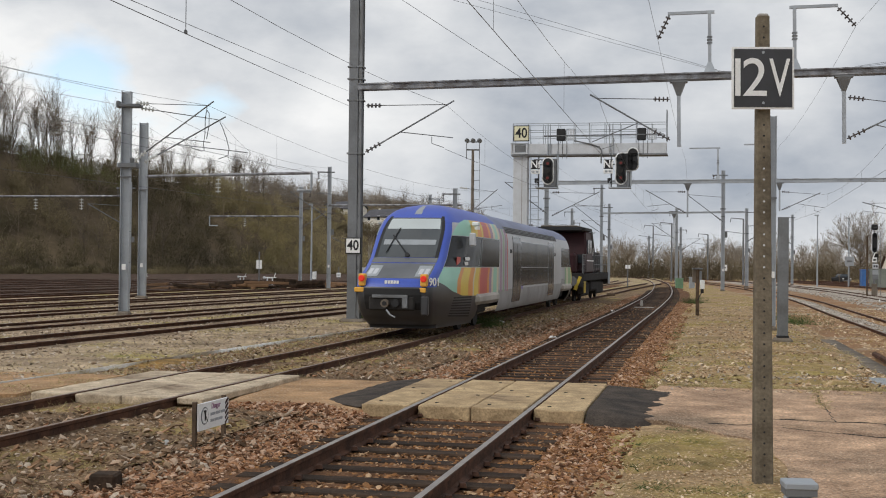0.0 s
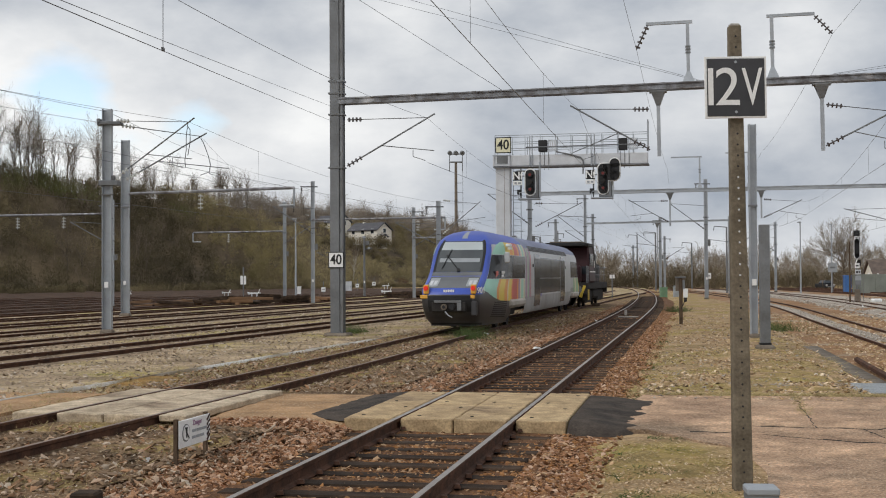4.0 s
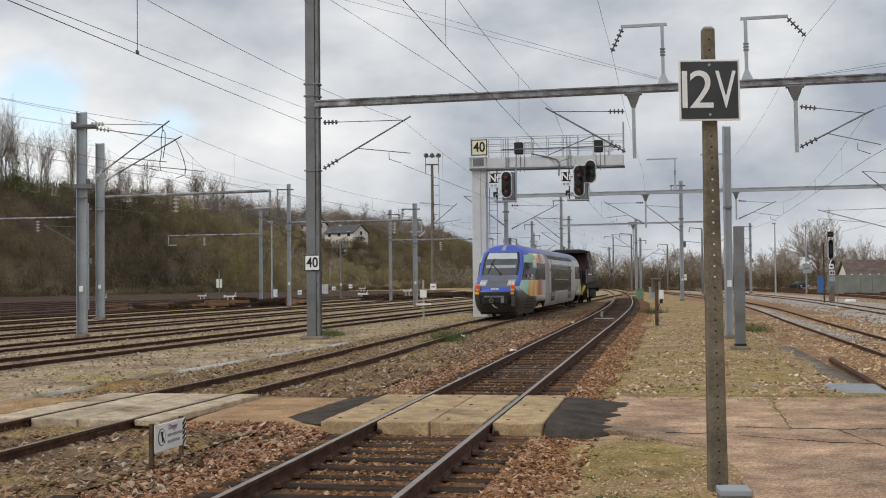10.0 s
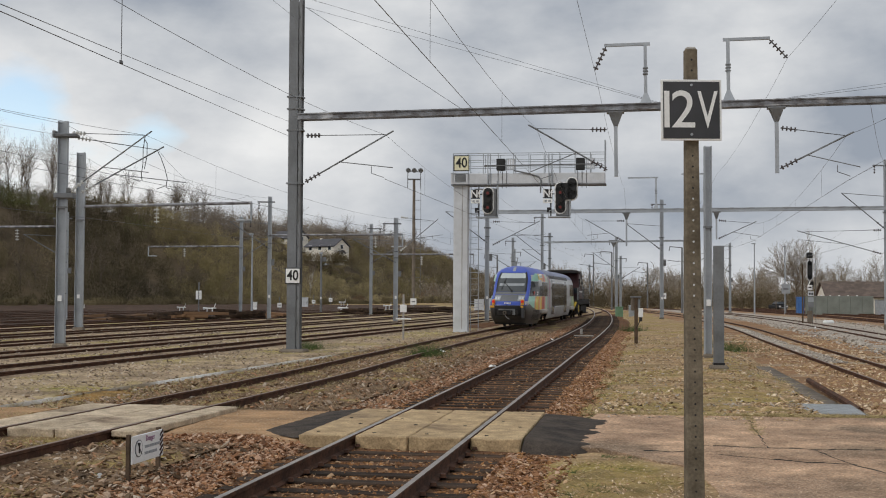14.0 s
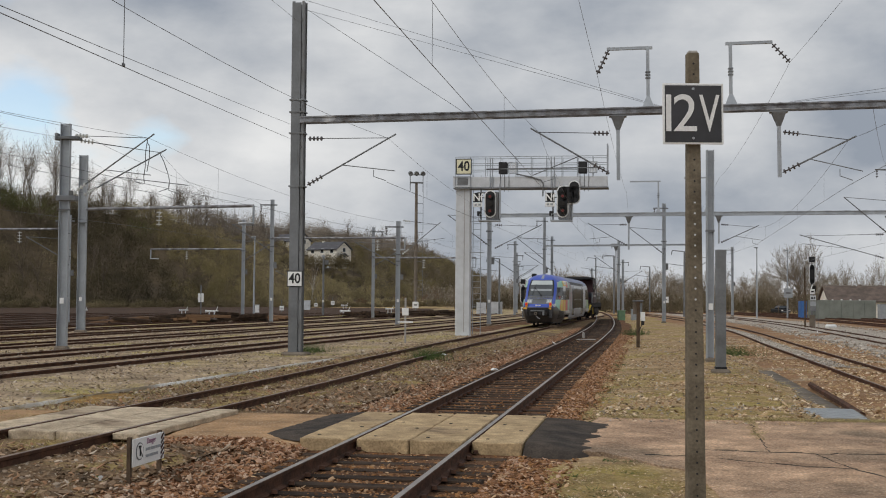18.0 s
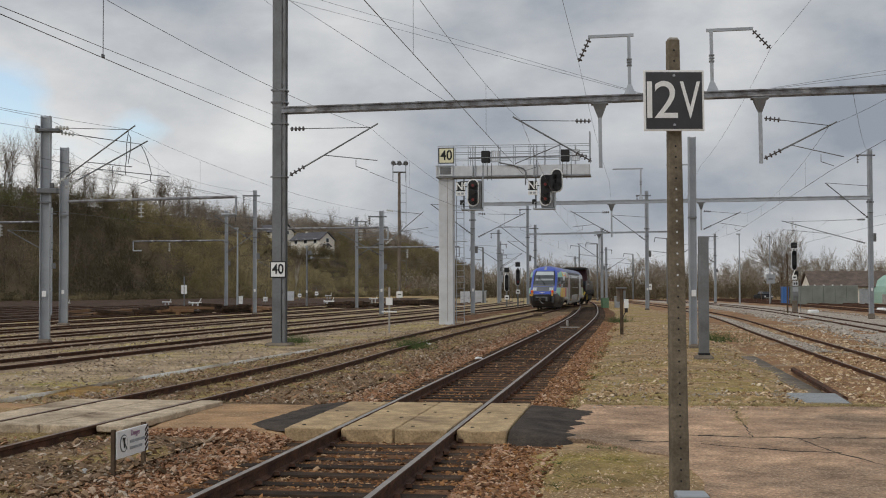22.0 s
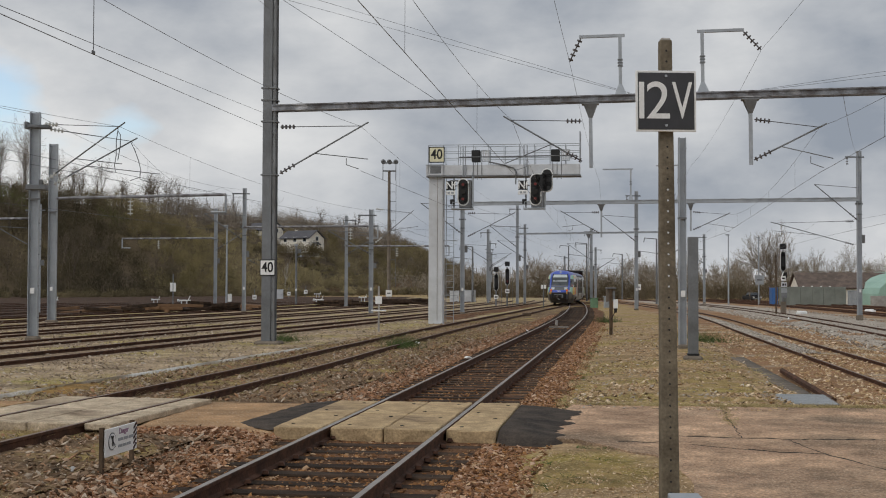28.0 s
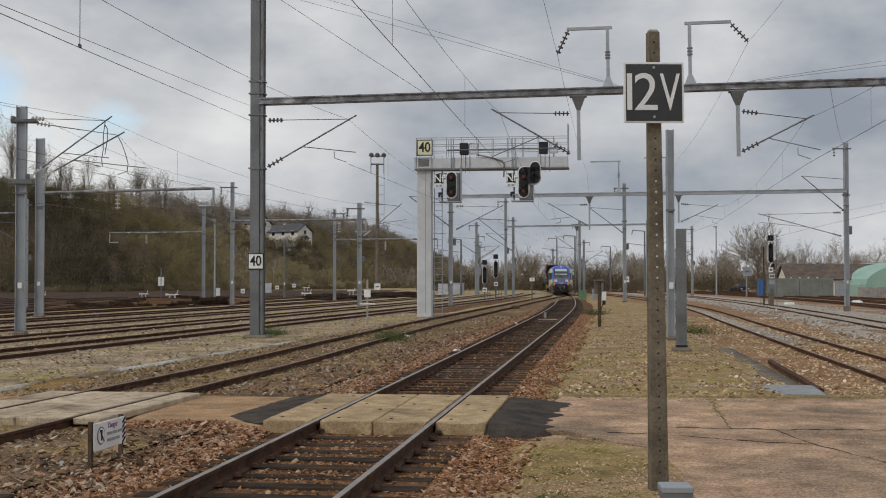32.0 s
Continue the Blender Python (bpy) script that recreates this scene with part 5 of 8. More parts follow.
def shell(u, z, s, off=0.0, far=False):
    """u in 0..1 runs from the nose's middle to its corner, u - 1 is then the distance along the side; s the side."""
    hw, n0 = np.interp(z, LEV, HW), np.interp(z, LEV, NOSE)
    if u < 0:
        u, s = -u, -s
    if u <= 1:
        x, y = hw * TAPER_G[0] * u, n0 - 0.10 * (1 - u * u) + 0.10
        ny, nx = -1.0, 0.15 * u
    else:
        d = u - 1
        g = np.interp(d, TAPER_D, TAPER_G)
        x, y = hw * g, n0 * (1 - min(d / 9.5, 1)) ** 2 + d + 0.10 * (1 - min(d / 0.6, 1))
        g2 = np.interp(d + 0.05, TAPER_D, TAPER_G)
        nx, ny = 1.0, -(g2 - g) * hw / 0.05
    hw2 = np.interp(z + 0.03, LEV, HW)
    nz = (hw - hw2) / 0.03 if u > 1 else 0.0
    nrm = Vector((nx, ny, nz)).normalized()
    p = Vector((x, y, z if z < 1 else 1 + (z - 1) * 0.965)) + nrm * off
    p.x *= s
    if far:
        p.y = CAR_L - p.y
    return p


def skin(name, us, zs, sides, material, parent, off=0.0, label="", far=False, smooth=True, thick=0.0):
    """A patch of the shell. us and zs are rows of positions; thick gives it a rim down to the shell."""
    if us[0] == 0:
        us, sides = [-u for u in us[:0:-1]] + list(us), (1,)
    for s in sides[1:]:
        skin(name, us, zs, (s,), material, parent, off, label, far, smooth, thick)
    sides = sides[:1]
    vs, fs = [], []
    for s in sides:
        b0 = len(vs)
        n = len(us)
        for z in zs:
            for u in us:
                vs.append(shell(u, z, s, off, far))
        for j in range(len(zs) - 1):
            for i in range(n - 1):
                f = (b0 + j * n + i, b0 + j * n + i + 1, b0 + (j + 1) * n + i + 1, b0 + (j + 1) * n + i)
                fs.append(f if (s > 0) != far else f[::-1])
        if thick:
            loop = [(u, zs[0]) for u in us] + [(us[-1], z) for z in zs[1:]] + [(u, zs[-1]) for u in us[-2::-1]] + [(us[0], z) for z in zs[-2:0:-1]]
            idx = [j * n + i for j, i in [(0, i) for i in range(n)] + [(j, n - 1) for j in range(1, len(zs))] + [(len(zs) - 1, i) for i in range(n - 2, -1, -1)] + [(j, 0) for j in range(len(zs) - 2, 0, -1)]]
            b1 = len(vs)
            for u, z in loop:
                vs.append(shell(u, z, s, off - thick, far))
            m = len(loop)
            for k in range(m):
                a, b = b0 + idx[k], b0 + idx[(k + 1) % m]
                f = (a, b1 + k, b1 + (k + 1) % m, b)
                fs.append(f if (s > 0) != far else f[::-1])
    ob = raw(name, vs, fs, material, parent, smooth=smooth and not thick)
    return tagged(ob, label) if label else ob


def fr(a, b, step=0.25):
    n = max(1, int(math.ceil((b - a) / step)))
    return [a + (b - a) * i / n for i in range(n + 1)]


def zr(a, b):
    return [a] + [z for z in LEV if a + 0.01 < z < b - 0.01] + [b]


def sweep(name, u0, u1, zlo, zhi, sides, material, parent, off=0.0, label="", far=False, step=0.2):
    """A patch of the shell between two edges that rise or fall along it: rows of (u, z)."""
    us = fr(u0, u1, step)
    for sd in sides:
        vs, fs, n = [], [], 7
        for u in us:
            a, b = np.interp(u, *zip(*zlo)), np.interp(u, *zip(*zhi))
            vs += [shell(u, a + (b - a) * k / (n - 1), sd, off, far) for k in range(n)]
        for j in range(len(us) - 1):
            for k in range(n - 1):
                f = (j * n + k, (j + 1) * n + k, (j + 1) * n + k + 1, j * n + k + 1)
                fs.append(f if (sd > 0) != far else f[::-1])
        ob = raw(name, vs, fs, material, parent, smooth=True)
        if label:
            tagged(ob, label)


FRONT = [0, 0.25, 0.5, 0.75, 0.9, 1.0]
NEAR_D = [1 + d for d in TAPER_D]


def railcar():
    t = thing("railcar", "blue and silver diesel railcar with rainbow striped cab sides", "railcar")
    lim = 1 + CAR_L / 2
    both = (1, -1)
    low_edge = [(1.45, 1.40), (2.0, 1.30), (2.6, 1.13), (3.4, 1.0), (4.6, 0.97), (30, 0.97)]
    top_edge = [(1.45, 2.64), (1.75, 2.84), (2.2, 3.0), (2.9, 3.10), (30, 3.12)]
    for far in (False, True):
        # nose: skirt, blue mask, and the roof
        skin("nose_skirt", FRONT + NEAR_D[1:], zr(0.20, 1.25), both, "car_skirt", t, far=far, label="dark grey nose skirt")
        sweep("skirt_cheek", 1.45, 5.2, [(1, 1.24), (30, 1.24)], [(1.45, 1.42), (2.0, 1.32), (2.2, 1.26), (30, 1.26)], both, "car_skirt", t, 0.002, "dark grey cheek of the nose", far)
        skin("side_skirt", [5.2, 6.4, 8.6], zr(0.86, 1.25), both, "car_sill", t, far=far, label="grimy silver side skirt")
        skin("side_skirt", [8.6, 12.0, lim], zr(0.40, 1.05), both, "car_sill", t, far=far, label="grimy silver side skirt")
        skin("nose_mask", FRONT, zr(1.25, 3.56), both, "car_blue", t, far=far, label="blue cab front")
        skin("nose_mask", [1.0, 1.08, 1.25, 1.45], zr(1.25, 3.0), both, "car_blue", t, far=far, label="blue cab corner")
        skin("cab_side", [1.45, 1.6, 1.85, 2.2, 2.6, 3.0, 3.6, 4.2, 5.2, 6.4], zr(1.25, 3.0), both, "car_silver", t, far=far, label="silver cab side")
        skin("body_side", [6.4, 9.0, 12.0, lim], zr(1.05, 3.0), both, "car_silver", t, far=far, label="silver body side")
        skin("roof", [1.0, 1.08, 1.25, 1.6, 2.0, 2.6, 3.2, 4.0, 5.2, 7.0, 8.5], zr(3.0, 3.56), both, "car_roof" if far else "car_blue", t, far=far, label="grey roof end" if far else "blue roof front")
        skin("roof", [8.5, 10.0, 12.0, lim], zr(3.0, 3.56), both, "car_roof", t, far=far, label="grey blue roof")
        # windscreen, its dark surround and sill, and the grey panel with the headlights
        skin("windscreen", [0, 0.3, 0.6, 0.88], zr(2.02, 3.12), both, "screen", t, 0.012, "large raked dark windscreen", far, thick=0.016)
        skin("windscreen_frame", [0.88, 0.98], zr(1.98, 3.16), both, "black", t, 0.010, "black windscreen surround", far, thick=0.014)
        skin("windscreen_sill", [0, 0.3, 0.6, 0.98], zr(1.88, 2.01), both, "panel_grey", t, 0.011, "dark grey sill under the windscreen", far, thick=0.014)
        skin("sun_blind", [0, 0.3, 0.6, 0.84], zr(2.80, 3.09), both, "blind", t, 0.0165, "pale sun blind", far)
        # a reflection on the glass, painted as a grey band
        skin("screen_band", [0, 0.3, 0.6, 0.8], zr(2.36, 2.50), both, "plastic", t, 0.0168, "grey band painted as a reflection across the windscreen", far)
        skin("front_panel", [0, 0.3, 0.6, 0.97], zr(1.47, 1.86), both, "panel_grey", t, 0.010, "grey glossy panel under the windscreen", far, thick=0.012)
        for s in both:
            skin("headlight", [0.55, 0.72, 0.93], zr(1.52, 1.80), (s,), "plastic", t, 0.016, "glassy grey headlight cluster", far, thick=0.012)
            for u in (0.62, 0.78):
                skin("headlight_bulb", [u, u + 0.11], zr(1.58, 1.72), (s,), "offwhite", t, 0.022, "", far, thick=0.006)
        # the opening's dark inside is a black patch on the closed nose
        skin("coupler_recess", [0, 0.3, 0.6, 0.84], zr(0.68, 1.22), both, "black", t, 0.006, "black patch painted for the shade in the coupler opening", far, thick=0.01)
        skin("roof_hatch", [0.0, 0.14], zr(3.22, 3.50), both, "plastic", t, 0.006, "", far, thick=0.01)
        for k in range(8):
            sweep("louvre", 2.35 + k * 0.05, 4.35, [(2.3, 0.48 + k * 0.065), (4.6, 0.40 + k * 0.075)], [(2.3, 0.51 + k * 0.065), (4.6, 0.44 + k * 0.075)], both, "black", t, 0.006, "", far, 0.4)
        skin("skirt_lip", FRONT + NEAR_D[1:4], zr(0.20, 0.30), both, "black", t, 0.004, "black lower lip of the nose", far)
    # rainbow stripes on the near cab: under the window band, then over it
    for a, b, c in ((1.45, 2.95, "mint"), (2.95, 3.25, "orange"), (3.25, 3.95, "yellow"), (3.95, 4.45, "orange"), (4.45, 4.6, "cream"), (4.6, 5.1, "yellow"), (5.1, 5.3, "orange"), (5.3, 6.5, "red"), (6.5, 6.8, "orange"), (6.8, 7.2, "mauve"), (7.2, 7.5, "cream"), (7.5, 8.1, "mint"), (8.1, 8.45, "cream")):
        sweep("stripe", a, b, low_edge, [(1, 1.76), (30, 1.76)], both, c, t, 0.005, c + " painted stripe")
    for a, b, c in ((1.45, 3.5, "mint"), (3.5, 4.4, "yellow"), (4.4, 5.0, "orange"), (5.0, 5.3, "yellow"), (5.3, 6.4, "red"), (6.4, 6.8, "orange"), (6.8, 7.3, "mauve"), (7.3, 7.7, "cream"), (7.7, 8.2, "mint"), (8.2, 8.6, "cream")):
        sweep("stripe", a, b, [(1, 2.64), (30, 2.64)], top_edge, both, c, t, 0.005, c + " painted stripe")
    for a, b, c in ((8.75, 9.05, "mauve"), (9.3, 9.5, "lime"), (9.65, 9.95, "mauve"), (10.05, 10.2, "red")):
        skin("stripe", fr(a, b), zr(1.0, 3.0), both, c, t, 0.005, "thin " + c + " stripe beside the door")
    # the far cab keeps a lime end and a few stripes
    for a, b, c in ((1.45, 3.6, "mint"), (3.6, 4.4, "yellow"), (4.4, 6.0, "lime"), (6.0, 6.6, "cream"), (6.6, 7.2, "lime")):
        sweep("stripe", a, b, low_edge, [(1, 1.76), (30, 1.76)], both, c, t, 0.005, c + " painted stripe", True)
    # glazing: cab windows, passenger windows over dark panels
    for a, b in ((1.48, 4.9), (4.98, 8.5)):
        skin("cab_side_window", fr(a, b), zr(1.78, 2.62), both, "tinted", t, 0.008, "dark tinted cab side window", thick=0.01)
    for a, b in ((1.6, 5.0), (5.08, 8.5)):
        skin("cab_side_window", fr(a, b), zr(1.78, 2.62), both, "tinted", t, 0.008, "dark tinted cab side window", True, thick=0.01)
    for far in (False, True):
        for a, b in ((13.1, 14.8), (14.84, 16.5), (16.54, lim - 0.02)):
            skin("side_window", fr(a, b, 0.8), zr(1.78, 2.66), both, "tinted", t, 0.008, "dark tinted passenger window", far, thick=0.01)
            skin("lower_panel", fr(a, b, 0.8), zr(1.12, 1.76), both, "tinted", t, 0.008, "dark glossy panel under the window", far, thick=0.01)
    # doors with a black handle box and dark panes
    for far, a in ((False, 11.25), (True, 11.25)):
        for sd in both:
            dr = skin("door", fr(a, a + 1.75, 0.7), zr(0.62, 2.80), (sd,), "panel_grey", t, 0.012, "grey sliding door", far, thick=0.016)
            for k in (0.1, 0.94):
                skin("door_window", fr(a + k, a + k + 0.7, 0.5), zr(1.10, 2.60), (sd,), "tinted", dr, 0.018, "", far, thick=0.01)
            skin("door_button", fr(a - 0.55, a - 0.2, 0.4), zr(2.24, 2.36), (sd,), "black", dr, 0.012, "", far, thick=0.01)
    skin("stripe", fr(13.02, 13.5), zr(1.0, 1.12), both, "violet", t, 0.010, "violet patch under the window")
    for far, a in ((False, 10.0), (True, 10.0)):
        skin("roof_grille", fr(a, lim, 1.0), zr(2.88, 3.10), both, "galv_d", t, 0.006, "slatted roof edge grille", far, thick=0.008)
        for k in range(4):
            skin("grille_gap", fr(a + 0.1, lim, 1.0), [2.90 + k * 0.05, 2.92 + k * 0.05], both, "black", t, 0.016, "", far)
    # coupler, wiper, tail lamps on the near end
    bm = box(B_(), -0.6, 0.56, 0.02, 0.3, 0.66, 1.02, 0.04)
    c = part("coupler", bm, "under", t, "dark automatic coupler")
    part("coupler_face", disc(B_(), (-0.16, -0.06, 0.84), (0, 1, 0), 0.10, 0.12), "trough", c)
    part("coupler_ring", disc(B_(), (-0.16, -0.125, 0.84), (0, 1, 0), 0.055, 0.02), "black", c)
    part("coupler_cup", disc(B_(), (0.10, -0.05, 0.85), (0, 1, 0), 0.10, 0.1), "black", c)
    part("coupler_plate", box(box(B_(), -0.5, 0.4, -0.025, 0.02, 0.97, 1.05, 0.01), 0.26, 0.4, -0.025, 0.02, 0.72, 0.97, 0.01), "galv_d", c, "grey coupler bracket")
    part("air_hose", chain(B_(), [(-0.12, -0.06, 0.68), (0.0, -0.13, 0.56), (0.12, -0.12, 0.5)], 0.022), "plastic", c)
    part("guard_plate", box(B_(), 0.72, 0.9, 0.02, 0.2, 0.55, 1.02, 0.03), "car_skirt", t, "grey guard plate")
    part("wiper", chain(B_(), [tuple(shell(0.05, 2.10, 1, 0.05)), tuple(shell(0.55, 2.62, -1, 0.05))], 0.018), "black", t)
    part("wiper_blade", chain(B_(), [tuple(shell(0.62, 2.15, -1, 0.05)), tuple(shell(0.40, 2.82, -1, 0.05))], 0.014), "black", t)
    part("wiper_hub", disc(B_(), tuple(shell(0.05, 2.08, 1, 0.04)), (0, 1, -0.4), 0.06, 0.05), "black", t)
    for s in (-1, 1):
        p = shell(0.90, 1.44, s, 0.05)
        b = part("tail_lamp", box(B_(), p.x - 0.09, p.x + 0.09, p.y - 0.12, p.y + 0.06, p.z - 0.17, p.z + 0.14, 0.03), "lamp_y", t, "yellow clip-on tail lamp")
        part("lens", disc(disc(B_(), (p.x, p.y - 0.125, p.z + 0.02), (0, 1, 0), 0.08, 0.03), (p.x, p.y - 0.15, p.z + 0.02), (0, 1, 0), 0.06, 0.04), "red_on", b, "lit red lens")
        part("bracket", box(B_(), p.x - 0.2, p.x + 0.05, p.y - 0.1, p.y + 0.1, p.z - 0.32, p.z - 0.2, 0.02), "lamp_y", b)
    # lettering on the nose; the serial plate as bars
    p, q, e = shell(1.13, 1.38, 1, 0.07), shell(0.95, 1.38, 1, 0.02), shell(1.25, 1.38, 1, 0.02)
    words("fleet_number", "901", 0.27, "white", t, Matrix.Translation(p) @ pose(0, 0, 0, 90, 0, math.degrees(math.atan2(e.y - q.y, e.x - q.x))), "white fleet number", squeeze=0.9, bold=0.006)
    bm = B_()
    for k in range(5):
        q = shell(0.0, 1.36, 1, 0.0)
        box(bm, -0.2 + k * 0.075, -0.145 + k * 0.075, q.y - 0.014, q.y + 0.02, 1.32, 1.40)
    part("serial_bars", bm, "white", t)
    p = shell(2.5, 1.93, 1, 0.02)
    bm = B_()
    box(bm, -0.16, 0.16, -0.004, 0.004, -0.11, 0.11, turn=Matrix.Translation(p) @ pose(0, 0, 0, 0, 0, 84))
    part("emblem", bm, "red", t, "small red emblem")
    for k, (dz, w) in enumerate(((0.05, 0.5), (-0.08, 0.34))):
        p = shell(3.3, 1.95 + dz, 1, 0.02)
        part("lettering_bar", box(B_(), -w / 2, w / 2, -0.004, 0.004, -0.045, 0.045, turn=Matrix.Translation(p) @ pose(0, 0, 0, 0, 0, 86)), "white", t)
    m1 = box(B_(), 1.34, 1.52, 3.0, 3.10, 2.30, 2.66, 0.03)
    part("mirror", m1, "offwhite", t, "pale folding mirror")
    part("camera_pod", disc(box(B_(), 1.26, 1.46, 3.75, 3.95, 2.86, 2.98, 0.03), (1.40, 3.85, 2.82), (0, 0, 1), 0.08, 0.1), "white", t)
    # underframe, bogies and fuel tank
    part("underframe", box(B_(), -1.1, 1.1, 4.4, CAR_L - 4.4, 0.55, 1.0), "under", t)
    for y in (5.6, CAR_L - 5.6):
        bg = part("bogie", box(box(B_(), -1.05, -0.85, y - 1.6, y + 1.6, 0.4, 0.75, 0.05), 0.85, 1.05, y - 1.6, y + 1.6, 0.4, 0.75, 0.05), "under", t, "grimy bogie")
        for dy in (-1.2, 1.2):
            bm = B_()
            for sx in (-0.75, 0.75):
                disc(bm, (sx, y + dy, 0.42), (1, 0, 0), 0.42, 0.13, 20)
            rod(bm, (-0.75, y + dy, 0.42), (0.75, y + dy, 0.42), 0.08)
            part("wheelset", bm, "under", bg)
        part("fairing", box(B_(), 1.16, 1.47, y - 1.75, y + 1.75, 0.70, 1.03, 0.10), "fairing", t, "pale bulged fairing over the bogie")
    return t


def locomotive():
    """Shunting locomotive; its y runs from its near buffers."""
    t = thing("shunting_locomotive", "dark maroon diesel shunting locomotive with overhanging cab roof", "locomotive")
    LL = 13.4
    part("frame", box(B_(), -1.4, 1.4, 0.35, LL - 0.35, 1.05, 1.42, 0.03), "under", t)
    for y in (0.3, LL - 0.3):
        bm = box(B_(), -1.38, 1.38, y - 0.12, y + 0.12, 0.75, 1.45, 0.02)
        bb = part("buffer_beam", bm, "under", t)
        for s in (-0.88, 0.88):
            e = -1 if y < 1 else 1
            part("buffer", disc(rod(B_(), (s, y, 1.05), (s, y + e * 0.45, 1.05), 0.1), (s, y + e * 0.45, 1.05), (0, 1, 0), 0.25, 0.06), "galv_d", bb)
        for k in range(5 if y < 1 else 0):
            part("hazard_stripe", box(B_(), -0.08, 0.08, y - 0.135, y + 0.135, -0.36, 0.36, turn=Matrix.Translation((-1.15 + k * 0.57, 0, 0.95)) @ pose(0, 0, 0, 0, 22, 0)), "hazard_y", bb)
    for s in (-1, 1):
        for k in range(3):
            part("hazard_step", box(B_(), s * 1.41 - 0.01, s * 1.41 + 0.01, 0.5 + k * 0.3, 0.66 + k * 0.3, 0.45, 1.05, turn=None), "hazard_y", t)
    for x in (-1.4, 1.1):
        part("step_board", box(B_(), x, x + 0.3, 0.4, 1.5, 0.40, 1.05, 0.03), "under", t)
    part("short_hood", box(B_(), -0.95, 0.95, 0.75, 1.7, 1.42, 2.45, 0.12), "maroon", t, "maroon short hood")
    bm = box(B_(), -1.38, 1.38, 1.7, 5.4, 1.42, 3.62, 0.10)
    for v in bm.verts:                     # the end walls lean in towards the roof
        if v.co.z > 2.4:
            v.co.y += 0.45 * (1 if v.co.y < 3 else -1.6) * (v.co.z - 2.4)
            v.co.x *= 0.94
    cab = part("cab", bm, "maroon", t, "maroon driver's cab")
    part("cab_roof", box(B_(), -1.36, 1.36, 1.2, 4.6, 3.58, 3.80, 0.18), "black", cab, "black overhanging cab roof")
    part("roof_panel", box(B_(), -0.95, 0.95, 1.5, 4.3, 3.80, 3.87, 0.03), "trough", cab, "pale grey roof panel")
    for s in (-1, 1):
        part("cab_window", box(B_(), s * 1.33, s * 1.385, 2.3, 3.1, 2.45, 3.15, 0.006), "glass", cab)
        part("cab_window", box(B_(), s * 1.33, s * 1.385, 3.3, 4.1, 2.45, 3.15, 0.006), "glass", cab)
        part("cab_pillar", rod(B_(), (s * 1.385, 5.42, 2.35), (s * 1.31, 4.55, 3.62), 0.07, n=6), "galv_m", cab, "pale grey sloping cab pillar")
        part("end_window", box(B_(), s * 0.72 - 0.5, s * 0.72 + 0.5, 1.70, 1.73, 1.95, 2.40, 0.006), "glass", cab)
        part("stripe", box(B_(), s * 1.382, s * 1.388, 1.9, 5.2, 2.05, 2.12), "white", cab)
        part("white_mark", box(B_(), s * 1.384, s * 1.394, 4.6, 4.85, 2.35, 2.75), "white", cab)
    part("long_hood", box(B_(), -0.98, 0.98, 5.4, LL - 0.8, 1.42, 2.62, 0.14), "maroon", t, "maroon engine hood")
    for k in range(5):
        for s in (-1, 1):
            part("hood_grille", box(B_(), s * 0.975, s * 0.995, 5.8 + k * 1.3, 6.8 + k * 1.3, 1.7, 2.6, 0.004), "black", t)
    part("exhaust", box(B_(), -0.3, 0.3, 7.4, 8.2, 2.58, 2.85, 0.05), "black", t)
    for s in (-1, 1):
        for y0, y1, step in ((0.5, 1.65, 0.55), (5.7, LL - 0.4, 1.1)):
            bm = B_()
            for y in np.arange(y0, y1 + 0.1, step):
                rod(bm, (s * 1.33, y, 1.42), (s * 1.33, y, 2.4), 0.02, n=6)
            for z in (1.9, 2.4):
                rod(bm, (s * 1.33, y0, z), (s * 1.33, y1, z), 0.02, n=6)
            part("handrail", bm, "galv_d", t, "grey tube handrail")
    part("fuel_tank", box(B_(), -1.25, 1.25, 5.2, 8.4, 0.45, 1.05, 0.12), "under", t)
    for y in (2.9, LL - 2.9):
        bg = part("bogie", box(box(B_(), -1.18, -0.9, y - 1.9, y + 1.9, 0.26, 0.98, 0.08), 0.9, 1.18, y - 1.9, y + 1.9, 0.26, 0.98, 0.08), "under", t)
        for dy in (-1.15, 1.15):
            for sx in (-0.75, 0.75):
                part("wheel", disc(B_(), (sx, y + dy, 0.46), (1, 0, 0), 0.46, 0.13, 20), "under", bg)
    return t


car = railcar()
loco = locomotive()


# ---- hillside, woods and far buildings ----
FOOT = [(-190, 60), (-120, 100), (-76, 150), (-44, 195), (-12, 245), (22, 310), (52, 420), (75, 620), (120, 820)]
FOOT_H = [36, 36, 33, 25.3, 19.6, 19.3, 19.8, 27, 12]
foot_x, foot_y = [p[0] for p in FOOT], [p[1] for p in FOOT]


def foot_at(s):
    k = np.arange(len(FOOT))
    x, y, h = np.interp(s, k, foot_x), np.interp(s, k, foot_y), np.interp(s, k, FOOT_H)
    dx, dy = np.interp(s + 0.05, k, foot_x) - np.interp(s - 0.05, k, foot_x), np.interp(s + 0.05, k, foot_y) - np.interp(s - 0.05, k, foot_y)
    ln = math.hypot(dx, dy)
    return x, y, h, -dy / ln, dx / ln


def hill(s, d):
    x, y, h, nx, ny = foot_at(s)
    u = min(max(d / 62, 0), 1)
    z = h * (u * u * (3 - 2 * u)) * (1 + 0.10 * noise.noise((x * 0.02 + d * 0.01, y * 0.02, 0))) + 0.7 * noise.noise((x * 0.07, y * 0.07 + d * 0.08, 2))
    return x + nx * d, y + ny * d, max(z * min(d / 6, 1), 0) - 0.25


